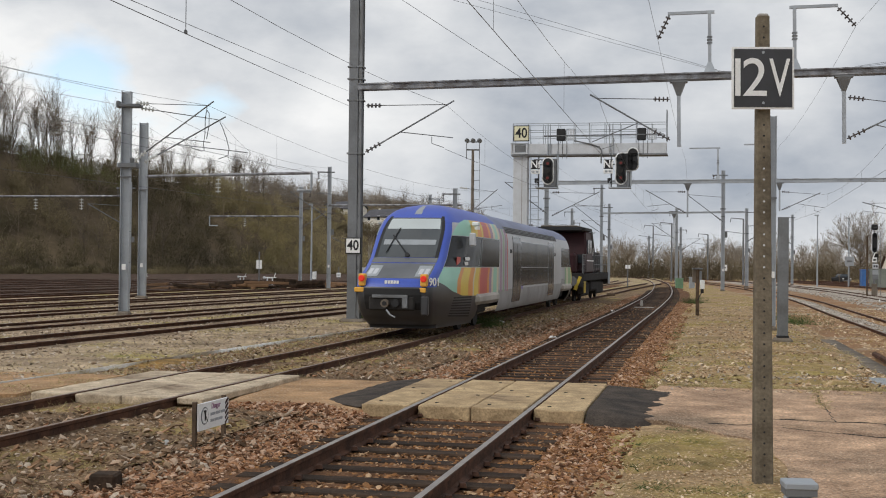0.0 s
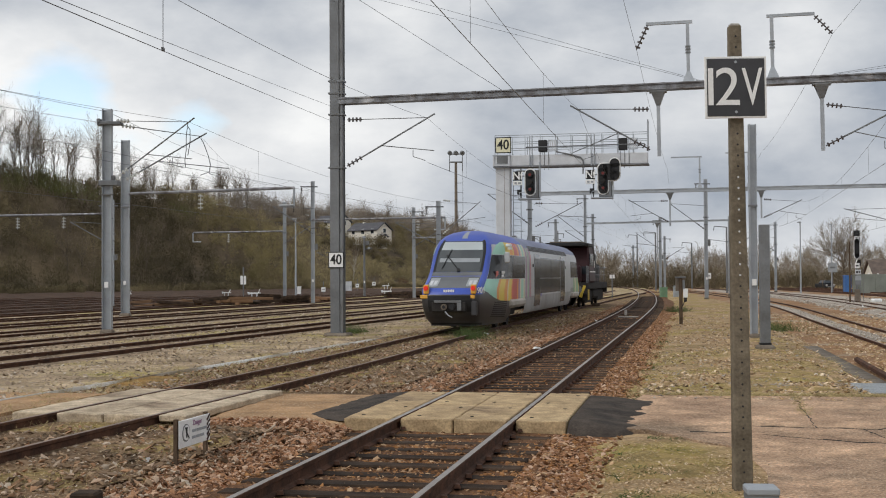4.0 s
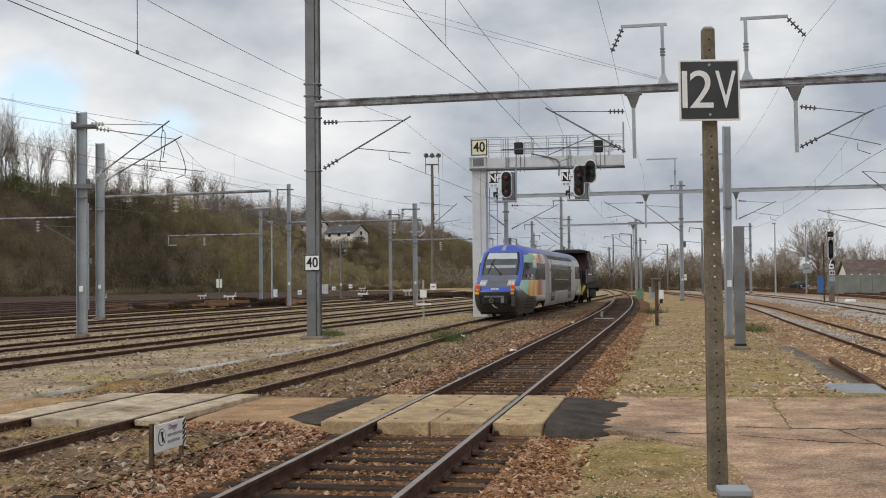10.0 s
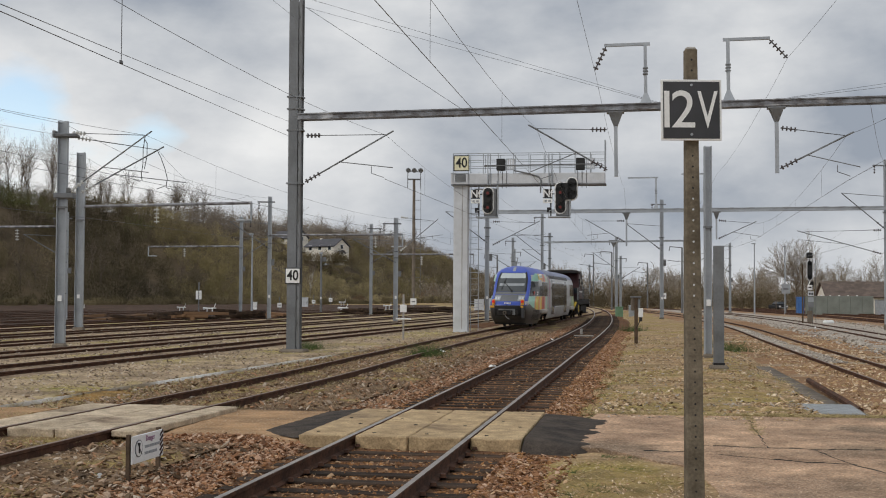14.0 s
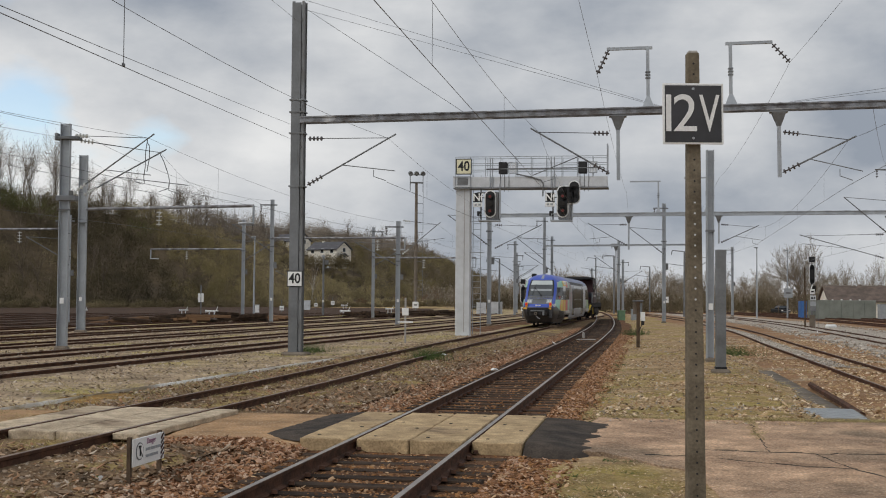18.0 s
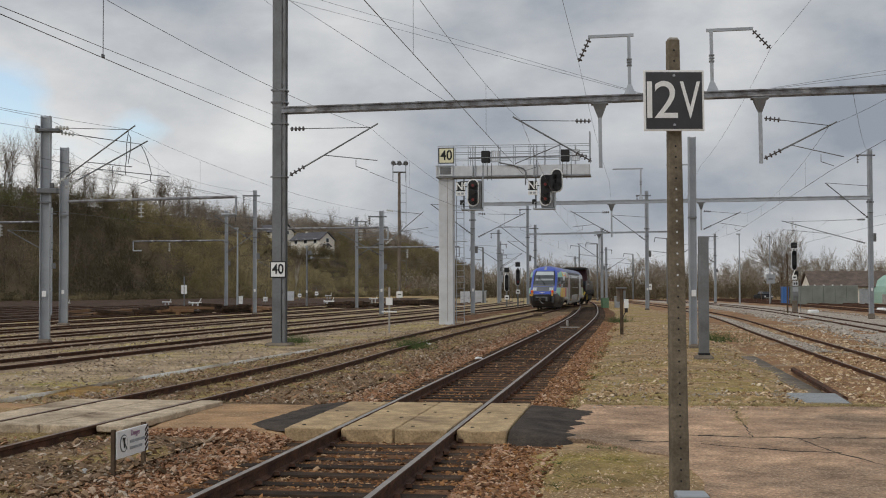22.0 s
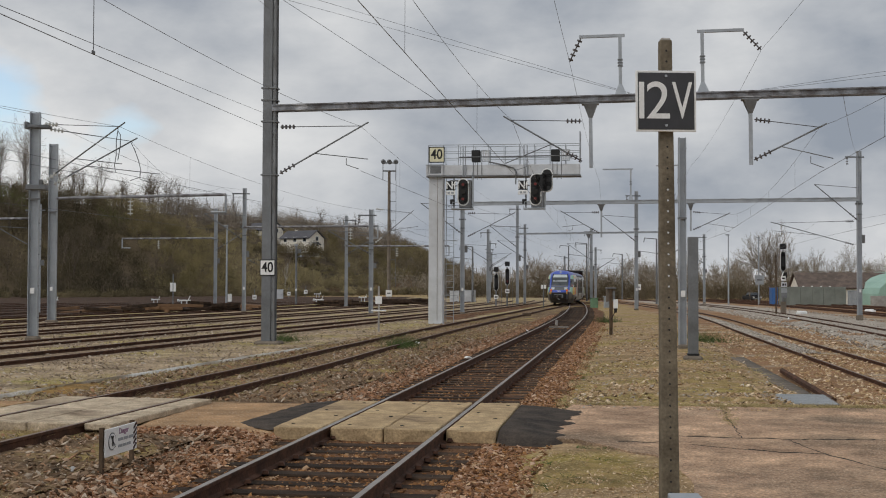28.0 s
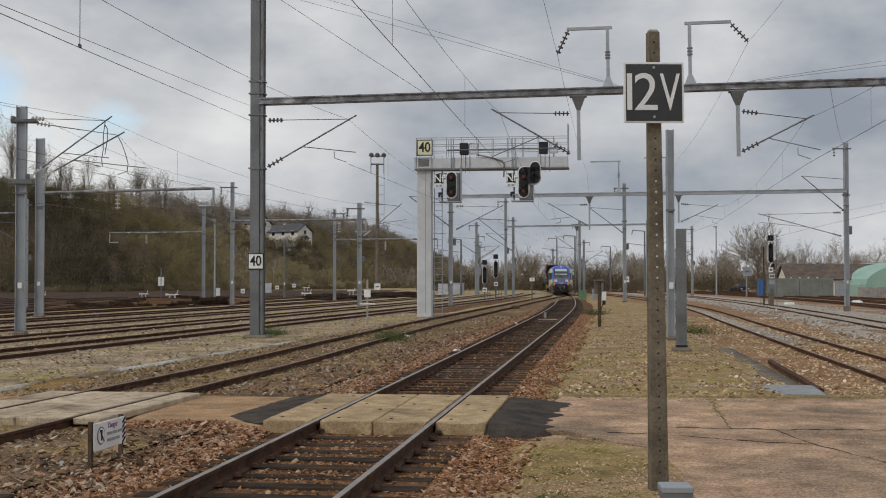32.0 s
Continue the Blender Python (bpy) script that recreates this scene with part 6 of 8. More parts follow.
ss, ds = np.linspace(0, len(FOOT) - 1, 90), [-3, 0, 4, 9, 15, 22, 30, 38, 46, 54, 62, 80, 110]
vs_ = [hill(s, d) for s in ss for d in ds]
n_ = len(ds)
raw("hillside", vs_, [(j * n_ + i, (j + 1) * n_ + i, (j + 1) * n_ + i + 1, j * n_ + i + 1) for j in range(len(ss) - 1) for i in range(n_ - 1)], "hill", smooth=True)
tagged(bpy.data.objects["hillside"], "brown leaf-littered hillside behind the yard", "hillside", kind="structure")


def prisms(segs):
    """Thin three-sided tapered sticks from rows of (p, q, r0, r1)."""
    a = np.array([s[0] for s in segs], float)
    b = np.array([s[1] for s in segs], float)
    r0 = np.array([s[2] for s in segs], float)[:, None]
    r1 = np.array([s[3] for s in segs], float)[:, None]
    d = b - a
    d /= np.maximum(np.linalg.norm(d, axis=1, keepdims=True), 1e-6)
    up = np.where(np.abs(d[:, 2:3]) > 0.9, np.array([[1.0, 0, 0]]), np.array([[0, 0, 1.0]]))
    e1 = np.cross(d, up)
    e1 /= np.linalg.norm(e1, axis=1, keepdims=True)
    e2 = np.cross(d, e1)
    ring = [(math.cos(k * 2.0944), math.sin(k * 2.0944)) for k in range(3)]
    v = np.stack([a + r0 * (c * e1 + s * e2) for c, s in ring] + [b + r1 * (c * e1 + s * e2) for c, s in ring], 1).reshape(-1, 3)
    n = len(a)
    base = np.arange(n)[:, None] * 6
    f = np.concatenate([base + np.array([[i, (i + 1) % 3, 3 + (i + 1) % 3, 3 + i]]) for i in range(3)], 0)
    return v, f


def sticks(name, segs, material, parent=None):
    v, f = prisms(segs)
    me = bpy.data.meshes.new(name)
    me.vertices.add(len(v))
    me.vertices.foreach_set("co", v.ravel())
    me.loops.add(len(f) * 4)
    me.loops.foreach_set("vertex_index", f.ravel().astype(np.int32))
    me.polygons.add(len(f))
    me.polygons.foreach_set("loop_start", np.arange(0, len(f) * 4, 4, dtype=np.int32))
    me.polygons.foreach_set("use_smooth", np.zeros(len(f), dtype=bool))
    me.update(calc_edges=True)
    me.materials.append(M[material])
    ob = new(name, me)
    if parent:
        ob.parent = parent
    return ob


def limb(rnd, p, d, length, r, steps, kids, rows, wander=0.22, lift=0.10):
    """A wandering limb; returns its row of (place, way, share of the length)."""
    marks = []
    for k in range(steps):
        q = p + d * (length / steps)
        r2 = r * (1 - 0.75 * (k + 1) / steps)
        rows.append((tuple(p), tuple(q), max(r * (1 - 0.75 * k / steps), 0.008), max(r2, 0.006)))
        p = q
        d = (d + Vector((rnd.gauss(0, wander), rnd.gauss(0, wander), rnd.gauss(lift, wander * 0.6)))).normalized()
        marks.append((p, d, (k + 1) / steps))
    return marks


def side_way(rnd, d, spread):
    s = Vector((rnd.gauss(0, 1), rnd.gauss(0, 1), rnd.gauss(0.15, 0.6)))
    return (d + s.normalized() * spread).normalized()


def bare_tree(seed, h, label, r=0.17, wood_m="bark", twig_m="twig", thin=1.0, kids=2, spread=0.62):
    rnd = random.Random(seed)
    t = thing("bare_tree", label, "tree", group="bare trees")
    wood, fine = [], []
    stems = limb(rnd, Vector((0, 0, 0)), Vector((rnd.gauss(0, 0.05), rnd.gauss(0, 0.05), 1)).normalized(), h * 0.5, r, 6, 0, wood, 0.08, 0.05)
    leaders = []
    for p, d, u in stems[1:]:
        for _ in range(2 if u < 0.9 else 4):
            leaders.append(limb(rnd, p, side_way(rnd, d, spread), h * rnd.uniform(0.34, 0.5) * (1.05 - 0.15 * u), r * (0.55 - 0.2 * u), 6, 0, wood, 0.16, 0.12))
    for m0 in leaders:
        for p2, d2, u2 in m0[1:]:
            for _ in range(2):
                m2 = limb(rnd, p2, side_way(rnd, d2, 0.75), h * rnd.uniform(0.10, 0.19), 0.045 * thin, 3, 0, fine, 0.22, 0.12)
                for p3, d3, u3 in m2:
                    for _ in range(kids):
                        limb(rnd, p3, side_way(rnd, d3, 0.8), h * rnd.uniform(0.035, 0.08), 0.028 * thin, 1, 0, fine, 0.25, 0.1)
    sticks("trunk", wood, wood_m, t)
    sticks("crown", fine, twig_m, t)
    return t


def round_crown(seed, h, label, r=0.16, twigs=4, thick=1.0):
    """A broad tree: limbs fan out from a short trunk to a rounded outline of fine twigs."""
    rn = random.Random(seed)
    t = thing("bare_tree", label, "tree", group="bare trees")
    wood, fine = [], []
    limb(rn, Vector((0, 0, 0)), Vector((0, 0, 1)), h * 0.45, r, 5, 0, wood, 0.03, 0.05)
    for k in range(36):
        el, az = math.asin(0.12 + 0.86 * (k + 0.5) / 36), k * 2.4 + rn.uniform(-0.3, 0.3)
        d = Vector((math.cos(el) * math.cos(az), math.cos(el) * math.sin(az), math.sin(el)))
        p0 = Vector((0, 0, h * rn.uniform(0.22, 0.44)))
        reach = h * (0.35 + 0.20 * math.sin(el)) * rn.uniform(0.85, 1.05)
        for p, e, u in limb(rn, p0, (d + Vector((0, 0, 0.35))).normalized(), reach, 0.036, 6, 0, wood, 0.10, 0.02)[1:]:
            for _ in range(twigs):
                for p3, d3, u3 in limb(rn, p, side_way(rn, e, 0.7), h * rn.uniform(0.06, 0.12), 0.012 * thick, 3, 0, fine, 0.2, 0.1):
                    for _ in range(twigs - 1):
                        limb(rn, p3, side_way(rn, d3, 0.7), h * rn.uniform(0.03, 0.06), 0.009 * thick, 1, 0, fine, 0.2, 0.1)
    sticks("trunk", wood, "twig", t)
    sticks("crown", fine, "grey_twig", t)
    return t


trees = [bare_tree(11 + k, 10.0 + k * 1.1, "leafless winter tree with brown twigs on the hill", 0.10, "bark", "twig", 0.40, 1, 0.42) for k in range(4)]
pale_trees = [bare_tree(31 + k, 9.0 + k, "leafless winter tree with a soft grey brown crown", 0.085, "twig", "grey_twig", 0.42, 4) for k in range(3)]
rnd = random.Random(5)
spots, pale_spots = [], []
for k in range(110):                                 # along the hill's crest and slope
    s = rnd.choice((rnd.uniform(2.3, 3.6), rnd.uniform(2.3, 7.4)))
    d = rnd.choice((rnd.uniform(50, 66), rnd.uniform(46, 66), rnd.uniform(10, 50)))
    x, y, z = hill(s, d)
    spots.append((x, y, z, rnd.uniform(0.7, 1.1) * (1.3 if s < 3.9 and d > 44 else 0.75)))
for k in range(60):                                 # a denser row along the crest
    s, d = rnd.uniform(2.5, 4.6), rnd.uniform(52, 67)
    x, y, z = hill(s, d)
    spots.append((x, y, z, rnd.uniform(0.65, 1.1) * (1.3 if s < 3.9 else 0.8)))
for k in range(40):                                 # the wood's edge beyond the junction
    x = rnd.uniform(26, 190)
    pale_spots.append((x, 262 + 0.25 * x + rnd.uniform(-14, 22), -0.4, rnd.uniform(0.6, 1.0)))
# first seven: unseen trees off to the right, added to darken the railcar windows' reflections
for x, y, sc in ((95, 150, 1.3), (104, 172, 1.2), (112, 160, 1.4), (121, 178, 1.3), (126, 150, 1.3), (136, 165, 1.4), (90, 130, 1.1), (75, 182, 0.82), (81, 184, 0.86), (69, 186, 0.74), (87, 190, 0.84), (63, 192, 0.78), (92, 186, 0.95), (47, 196, 0.6), (60, 200, 0.66), (100, 200, 0.75), (39, 205, 0.55), (112, 196, 0.9)):
    pale_spots.append((x, y, -0.5, sc))
for kinds, rows in ((trees, spots), (pale_trees, pale_spots)):
    for k, (x, y, z, sc) in enumerate(rows):
        copy_thing(kinds[k % len(kinds)], pose(x, y, z - 0.2, 0, 0, rnd.uniform(0, 360)) @ Matrix.Scale(sc, 4))
for k, tr in enumerate(trees):
    x, y, z = hill(2.9 + k * 0.25, 57)
    tr.matrix_world = pose(x, y, z - 0.2)
birch = bare_tree(61, 9.6, "slender leafless birch with a pale trunk below the hillside", 0.15, "birch", "twig", 0.4, 1, 0.35)
x, y, z = hill(4.12, 6)
birch.matrix_world = pose(x, y, z - 0.2)
round_tree = round_crown(47, 10.2, "large leafless tree with a dense rounded crown of fine twigs")
round_tree.matrix_world = pose(53.1, 154, -0.6)
hedge_tree = round_crown(52, 7.6, "small leafless tree with a rounded crown along the hedge", 0.09, 2, 2.0)
hedge_tree.matrix_world = pose(44.0, 226, -0.6)
for x in np.arange(22, 150, 4.6):                    # rounded crowns above the hedge
    x += rnd.uniform(-1.8, 1.8)
    copy_thing(hedge_tree, pose(x, 218 + 0.2 * x + rnd.uniform(0, 14), -0.6, 0, 0, rnd.uniform(0, 360)) @ Matrix.Scale(rnd.uniform(0.72, 1.12), 4))
for k, tr in enumerate(pale_trees):
    tr.matrix_world = pose(64 + 21 * k, 268 + 3 * k, -0.6)


def thicket(name, places, rng, count, hmin, hmax, r, material, label, lean=0.35):
    segs = []
    for x, y, z, k in places:
        for _ in range(count):
            h = rng.uniform(hmin, hmax) * k
            bx, by = x + rng.gauss(0, 0.9), y + rng.gauss(0, 0.9)
            tx, ty = bx + rng.gauss(0, lean) * h, by + rng.gauss(0, lean) * h
            mx, my, mz = (bx * 0.6 + tx * 0.4) + rng.gauss(0, 0.12), (by * 0.6 + ty * 0.4), z + h * 0.52
            segs.append(((bx, by, z - 0.2), (mx, my, mz), r, r * 0.75))
            segs.append(((mx, my, mz), (tx, ty, z + h), r * 0.75, r * 0.3))
            for _ in range(2):
                u = rng.uniform(0.35, 0.9)
                sx, sy, sz = bx + (tx - bx) * u, by + (ty - by) * u, z + h * u
                segs.append(((sx, sy, sz), (sx + rng.gauss(0, 0.3) * h, sy + rng.gauss(0, 0.3) * h, sz + rng.uniform(-0.05, 0.35) * h), r * 0.5, r * 0.25))
    return tagged(sticks(name, segs, material), label, "undergrowth", kind="stuff")


rs = np.random.RandomState(9)


def sprays(name, places, n, size, material, label, cat="undergrowth"):
    """Crowns of small folded sprays of twigs and dead leaves: places are rows of (x, y, z, radius, height)."""
    p = np.repeat(np.array(places, float), n, 0)
    k = len(p)
    d = rs.randn(k, 3)
    d /= np.linalg.norm(d, axis=1, keepdims=True)
    d *= rs.rand(k, 1) ** 0.45
    c = p[:, :3] + d * np.stack([p[:, 3], p[:, 3], p[:, 4] * 0.55], 1)
    c[:, 2] += p[:, 4] * 0.42
    a = rs.randn(k, 3) * np.array([0.5, 0.5, 1.0])
    a /= np.linalg.norm(a, axis=1, keepdims=True)
    b = np.cross(a, rs.randn(k, 3))
    b /= np.linalg.norm(b, axis=1, keepdims=True)
    e = np.cross(a, b)
    sz = size * (0.5 + rs.rand(k, 1)) * (0.8 + 0.1 * p[:, 3:4])
    v = np.stack([c - a * sz, c + b * sz * 0.13 + e * sz * 0.08, c + a * sz, c - b * sz * 0.13 + e * sz * 0.08], 1).reshape(-1, 3)
    i = np.arange(k)[:, None] * 4
    f = np.concatenate([i + np.array([[0, 1, 2]]), i + np.array([[0, 2, 3]])], 1).reshape(-1, 3)
    me = bpy.data.meshes.new(name)
    me.vertices.add(len(v))
    me.vertices.foreach_set("co", v.ravel())
    me.loops.add(len(f) * 3)
    me.loops.foreach_set("vertex_index", f.ravel().astype(np.int32))
    me.polygons.add(len(f))
    me.polygons.foreach_set("loop_start", np.arange(0, len(f) * 3, 3, dtype=np.int32))
    me.polygons.foreach_set("use_smooth", np.zeros(len(f), dtype=bool))
    me.update(calc_edges=True)
    me.materials.append(M[material])
    return tagged(new(name, me), label, cat, kind="stuff")


zones = {"grey_brush": [], "shade_brush": [], "brush": [], "olive": [], "ochre": [], "russet": [], "ivy": []}
stems = []
for k in range(3000):
    s, d = rnd.uniform(2.0, 7.8), rnd.uniform(-2, 66)
    x, y, z = hill(s, d)
    f = noise.noise((x * 0.035, y * 0.035, 7)) + rnd.gauss(0, 0.10)
    g = noise.noise((x * 0.06, y * 0.06, z * 0.06 + 21))
    q = s - 0.018 * d + 0.35 * g + 0.2 * f
    if d > 38 and s < 4.0 and g > 0.1:
        key = "ivy"
    # near end of the hill: shade put into the brush's colour
    elif q < 3.42 and d < 60 and s < 4.1:
        key = "shade_brush" if f < 0.15 else "brush"
    elif s - 0.018 * d < 3.75 and s < 4.2:
        key = "brush" if f < -0.2 else "olive"
    elif s > 4.3 and d > 42:
        key = "grey_brush"
    elif s > 5.0:
        key = "brush" if f < 0.1 else "olive"
    elif d < 12 and g > 0.42:
        key = "russet"
    else:
        key = "ochre" if f > -0.25 else "olive"
    low = 0.45 if d < 5 else 0.4 if -33 < x < -3 and 284 < y < 318 else 1.0
    zones[key].append((x, y, z, rnd.uniform(0.9, 2.4) * low ** 0.5, rnd.uniform(2.0, 5.2) * low))
    if k % 2:
        stems.append((x, y, z, rnd.uniform(0.7, 1.25) * low))
for k in range(330):
    x, y, z = hill(rnd.uniform(2.0, 6.4), rnd.uniform(-9, 2))
    zones["brush"].append((x, y, -0.2, rnd.uniform(0.5, 1.5), rnd.uniform(0.4, 1.6)))
for k in range(34):                                 # scrub round the foot of the houses
    zones["brush"].append((rnd.uniform(-24, -5), rnd.uniform(292, 296.5), rnd.uniform(8.6, 9.8), rnd.uniform(0.9, 1.7), rnd.uniform(1.8, 3.0)))
for key, nm, lab in (("grey_brush", "grey_woods", "grey brown leafless woods on the far ridge"), ("shade_brush", "dark_thicket", "brown leafless thicket at the near end of the hill, coloured darker for shade"), ("brush", "brown_brush", "dense brown leafless brush on the hillside"), ("olive", "olive_brush", "olive brown shrubs on the hillside"), ("ochre", "ochre_brush", "pale ochre willow scrub on the hillside"), ("russet", "russet_brush", "reddish brown bracken and scrub at the foot of the hill"), ("ivy", "evergreen_scrub", "dark evergreen scrub and ivy near the crest")):
    sprays(nm, zones[key], 290, 0.23, key, lab)
crest = []
for k in range(420):
    s, d = rnd.uniform(2.0, 7.8), rnd.uniform(50, 66)
    x, y, z = hill(s, d)
    crest.append((x, y, z, rnd.uniform(0.7, 1.3)))
thicket("brown_stems", stems, rnd, 2, 2.2, 5.0, 0.03, "twig", "thin pale brown stems among the hillside brush", 0.3)
thicket("crest_brush", crest, rnd, 9, 2.5, 5.5, 0.025, "grey_twig", "fine leafless saplings along the crest", 0.25)
hedge, soft = [], []
for x in np.arange(16, 200, 0.5):
    soft.append((x, 240 + 0.22 * x + rnd.uniform(-5, 14), -0.5, rnd.uniform(1.6, 3.6), rnd.uniform(3.0, 5.2)))
    hedge.append((x, 238 + 0.22 * x + rnd.uniform(-5, 12), -0.5, rnd.uniform(0.7, 1.25)))
for x in np.arange(8, 250, 0.8):
    soft.append((x, 305 + rnd.uniform(-20, 20), -0.5, rnd.uniform(2.2, 4.4), rnd.uniform(5.5, 8.0)))
sprays("hedge_crowns", soft, 130, 0.34, "grey_twig", "soft grey brown crowns of a leafless hedge", "hedge")
thicket("hedge_brush", hedge, rnd, 4, 2.2, 5.6, 0.025, "grey_twig", "leafless stems of the hedge beyond the tracks", 0.25)
low_h = [(x, 209 + 0.2 * x + rnd.uniform(-5, 5), -0.5, rnd.uniform(0.9, 1.8), rnd.uniform(2.6, 4.8)) for x in np.arange(14, 160, 0.4)]
sprays("low_hedge", low_h, 200, 0.30, "hedge_brown", "dense brown leafless hedge beyond the tracks", "hedge")


def house(x, y, z, w, d, h, roof_h, turn, label, chimneys=(), tiles="roof"):
    t = thing("house", label, "house", pose(x, y, z, 0, 0, turn))
    for nm, a in (("wall_front", (-w / 2, w / 2, -d / 2, -d / 2 + 0.25)), ("wall_back", (-w / 2, w / 2, d / 2 - 0.25, d / 2))):
        part(nm, box(B_(), a[0], a[1], a[2], a[3], -2, h), "render", t, "pale rendered wall")
    for s in (-1, 1):
        bm = B_()
        x0, x1 = sorted((s * w / 2, s * (w / 2 - 0.25)))
        vs = [bm.verts.new((xx, yy, zz)) for xx in (x0, x1) for yy, zz in ((-d / 2 + 0.25, -2), (d / 2 - 0.25, -2), (d / 2 - 0.25, h), (0, h + roof_h - 0.1), (-d / 2 + 0.25, h))]
        bm.faces.new(vs[:5])
        bm.faces.new(vs[5:][::-1])
        for i in range(5):
            bm.faces.new((vs[i], vs[5 + i], vs[5 + (i + 1) % 5], vs[(i + 1) % 5]))
        bmesh.ops.recalc_face_normals(bm, faces=bm.faces)
        part("gable_wall", bm, "render", t, "pale rendered gable")
    for s in (-1, 1):
        ang = math.atan2(roof_h, d / 2)
        ln = math.hypot(roof_h, d / 2) + 0.4
        bm = box(B_(), -w / 2 - 0.3, w / 2 + 0.3, -ln, 0.0 if s < 0 else 0.0, 0, 0.16)
        bmesh.ops.transform(bm, matrix=Matrix.Translation((0, 0, h + roof_h + 0.02)) @ Matrix.Rotation(0 if s < 0 else math.pi, 4, "Z") @ Matrix.Rotation(ang, 4, "X"), verts=bm.verts)
        part("roof", bm, tiles, t, "dark slate roof slope" if tiles == "slate" else "brown tiled roof slope")
    for cx in chimneys:
        part("chimney", box(B_(), cx - 0.25, cx + 0.25, -0.25, 0.25, h + roof_h - 0.7, h + roof_h + 0.35, 0.03), "render" if tiles == "slate" else "brick_pale", t, "chimney stack")
    for k in range(max(2, int(w / 3))):
        cx = -w / 2 + (k + 0.5) * w / max(2, int(w / 3))
        wn = part("window", box(B_(), cx - 0.55, cx + 0.55, -d / 2 - 0.03, -d / 2 + 0.02, h * 0.35, h * 0.35 + 1.2, 0.01), "white", t)
        part("pane", box(B_(), cx - 0.47, cx + 0.47, -d / 2 - 0.04, -d / 2 - 0.02, h * 0.35 + 0.08, h * 0.35 + 1.12), "glass", wn)
    for s in (-1, 1):
        wn = part("gable_window", box(B_(), s * (w / 2 + 0.03) - 0.02, s * (w / 2 + 0.03) + 0.02, -0.5, 0.5, h * 0.5, h * 0.5 + 1.1, 0.01), "white", t)
        part("pane", box(B_(), s * (w / 2 + 0.06) - 0.015, s * (w / 2 + 0.06) + 0.015, -0.42, 0.42, h * 0.5 + 0.07, h * 0.5 + 1.03), "glass", wn)
    return t


house(-11.6, 300, 11.7, 9.6, 5.0, 1.5, 1.7, -42, "cream house with a slate roof and pale gable on the hillside", (-2,), "slate")
house(-8.6, 296.5, 10.6, 1.8, 1.6, 1.0, 0.5, -42, "small cream annexe below the hillside house", (), "slate")
house(-22.9, 316.7, 14.3, 12, 4.5, 1.5, 1.7, -42, "long cream hillside house with a slate roof", (2,), "slate")
house(67.6, 166.6, -0.5, 12.6, 8, 2.3, 1.95, -10, "long low brown-roofed house behind the tracks", (-1.5, 4.0))


def parked_car(x, y, z, turn):
    t = thing("parked_car", "small dark parked car beyond the tracks", "car", pose(x, y, z, 0, 0, turn))
    bm = box(B_(), -0.84, 0.84, -1.95, 1.95, 0.28, 0.92, 0.12)
    body = part("body", bm, "black", t, "dark painted body")
    bm = box(B_(), -0.74, 0.74, -1.5, 0.9, 0.88, 1.45, 0.16)
    for v in bm.verts:
        if v.co.z > 1.2:
            v.co.x *= 0.84
            v.co.y = -0.3 + (v.co.y + 0.3) * 0.74
    part("cabin", bm, "glass", body, "dark glazed cabin")
    for s in (-1, 1):
        part("headlight", box(B_(), s * 0.62 - 0.16, s * 0.62 + 0.16, -1.97, -1.93, 0.62, 0.76, 0.01), "white", body)
        for w in (-1.2, 1.2):
            part("wheel", disc(B_(), (s * 0.76, w, 0.3), (1, 0, 0), 0.3, 0.2), "under", t)
    part("bumper", box(B_(), -0.8, 0.8, -2.02, -1.92, 0.34, 0.5, 0.03), "galv_d", body)
    return t


parked_car(66.9, 203.0, -0.5, 8)


# ---- yard buildings and boxes on the right ----
def wall_shed():
    t = thing("panel_wall", "low grey green panelled shed wall", "shed", pose(57.75, 150.0, -0.5, 0, 0, 3))
    for k in range(5):
        part("panel", box(B_(), -3.7 + k * 1.485, -2.24 + k * 1.485, -0.1, 0.1, 0, 2.4, 0.02), "shed", t)
    part("shed_body", box(B_(), -3.7, 3.7, 0.12, 3.2, 0, 2.35, 0.02), "shed", t)
    for k in range(5):
        part("cap_light", box(B_(), -3.1 + k * 1.15, -2.92 + k * 1.15, -0.13, 0.0, 2.38, 2.5, 0.01), "white", t)
    return t


wall_shed()
h_ = thing("hangar", "pale green round-topped storage hangar", "hangar", pose(76.8, 165, -0.5, 0, 0, 4))
bm_ = B_()
for k in range(13):
    a0 = math.pi * k / 12
    for yy in (-7, 7):
        bm_.verts.new((-8.5 * math.cos(a0), yy, 1.5 + 3.1 * math.sin(a0)))
bm_.verts.ensure_lookup_table()
for k in range(12):
    bm_.faces.new((bm_.verts[2 * k], bm_.verts[2 * k + 1], bm_.verts[2 * k + 3], bm_.verts[2 * k + 2]))
bm_.faces.new([bm_.verts[2 * k] for k in range(13)])
bm_.faces.new([bm_.verts[2 * k + 1] for k in range(12, -1, -1)])
bmesh.ops.recalc_face_normals(bm_, faces=bm_.faces)
part("roof_shell", bm_, "hangar", h_, "pale green curved roof")
part("walls", box(B_(), -8.5, 8.5, -7, 7, 0, 1.5), "hangar", h_)
part("door", box(B_(), -2.2, 2.2, -7.06, -7.0, 0, 2.9, 0.02), "plastic", h_)


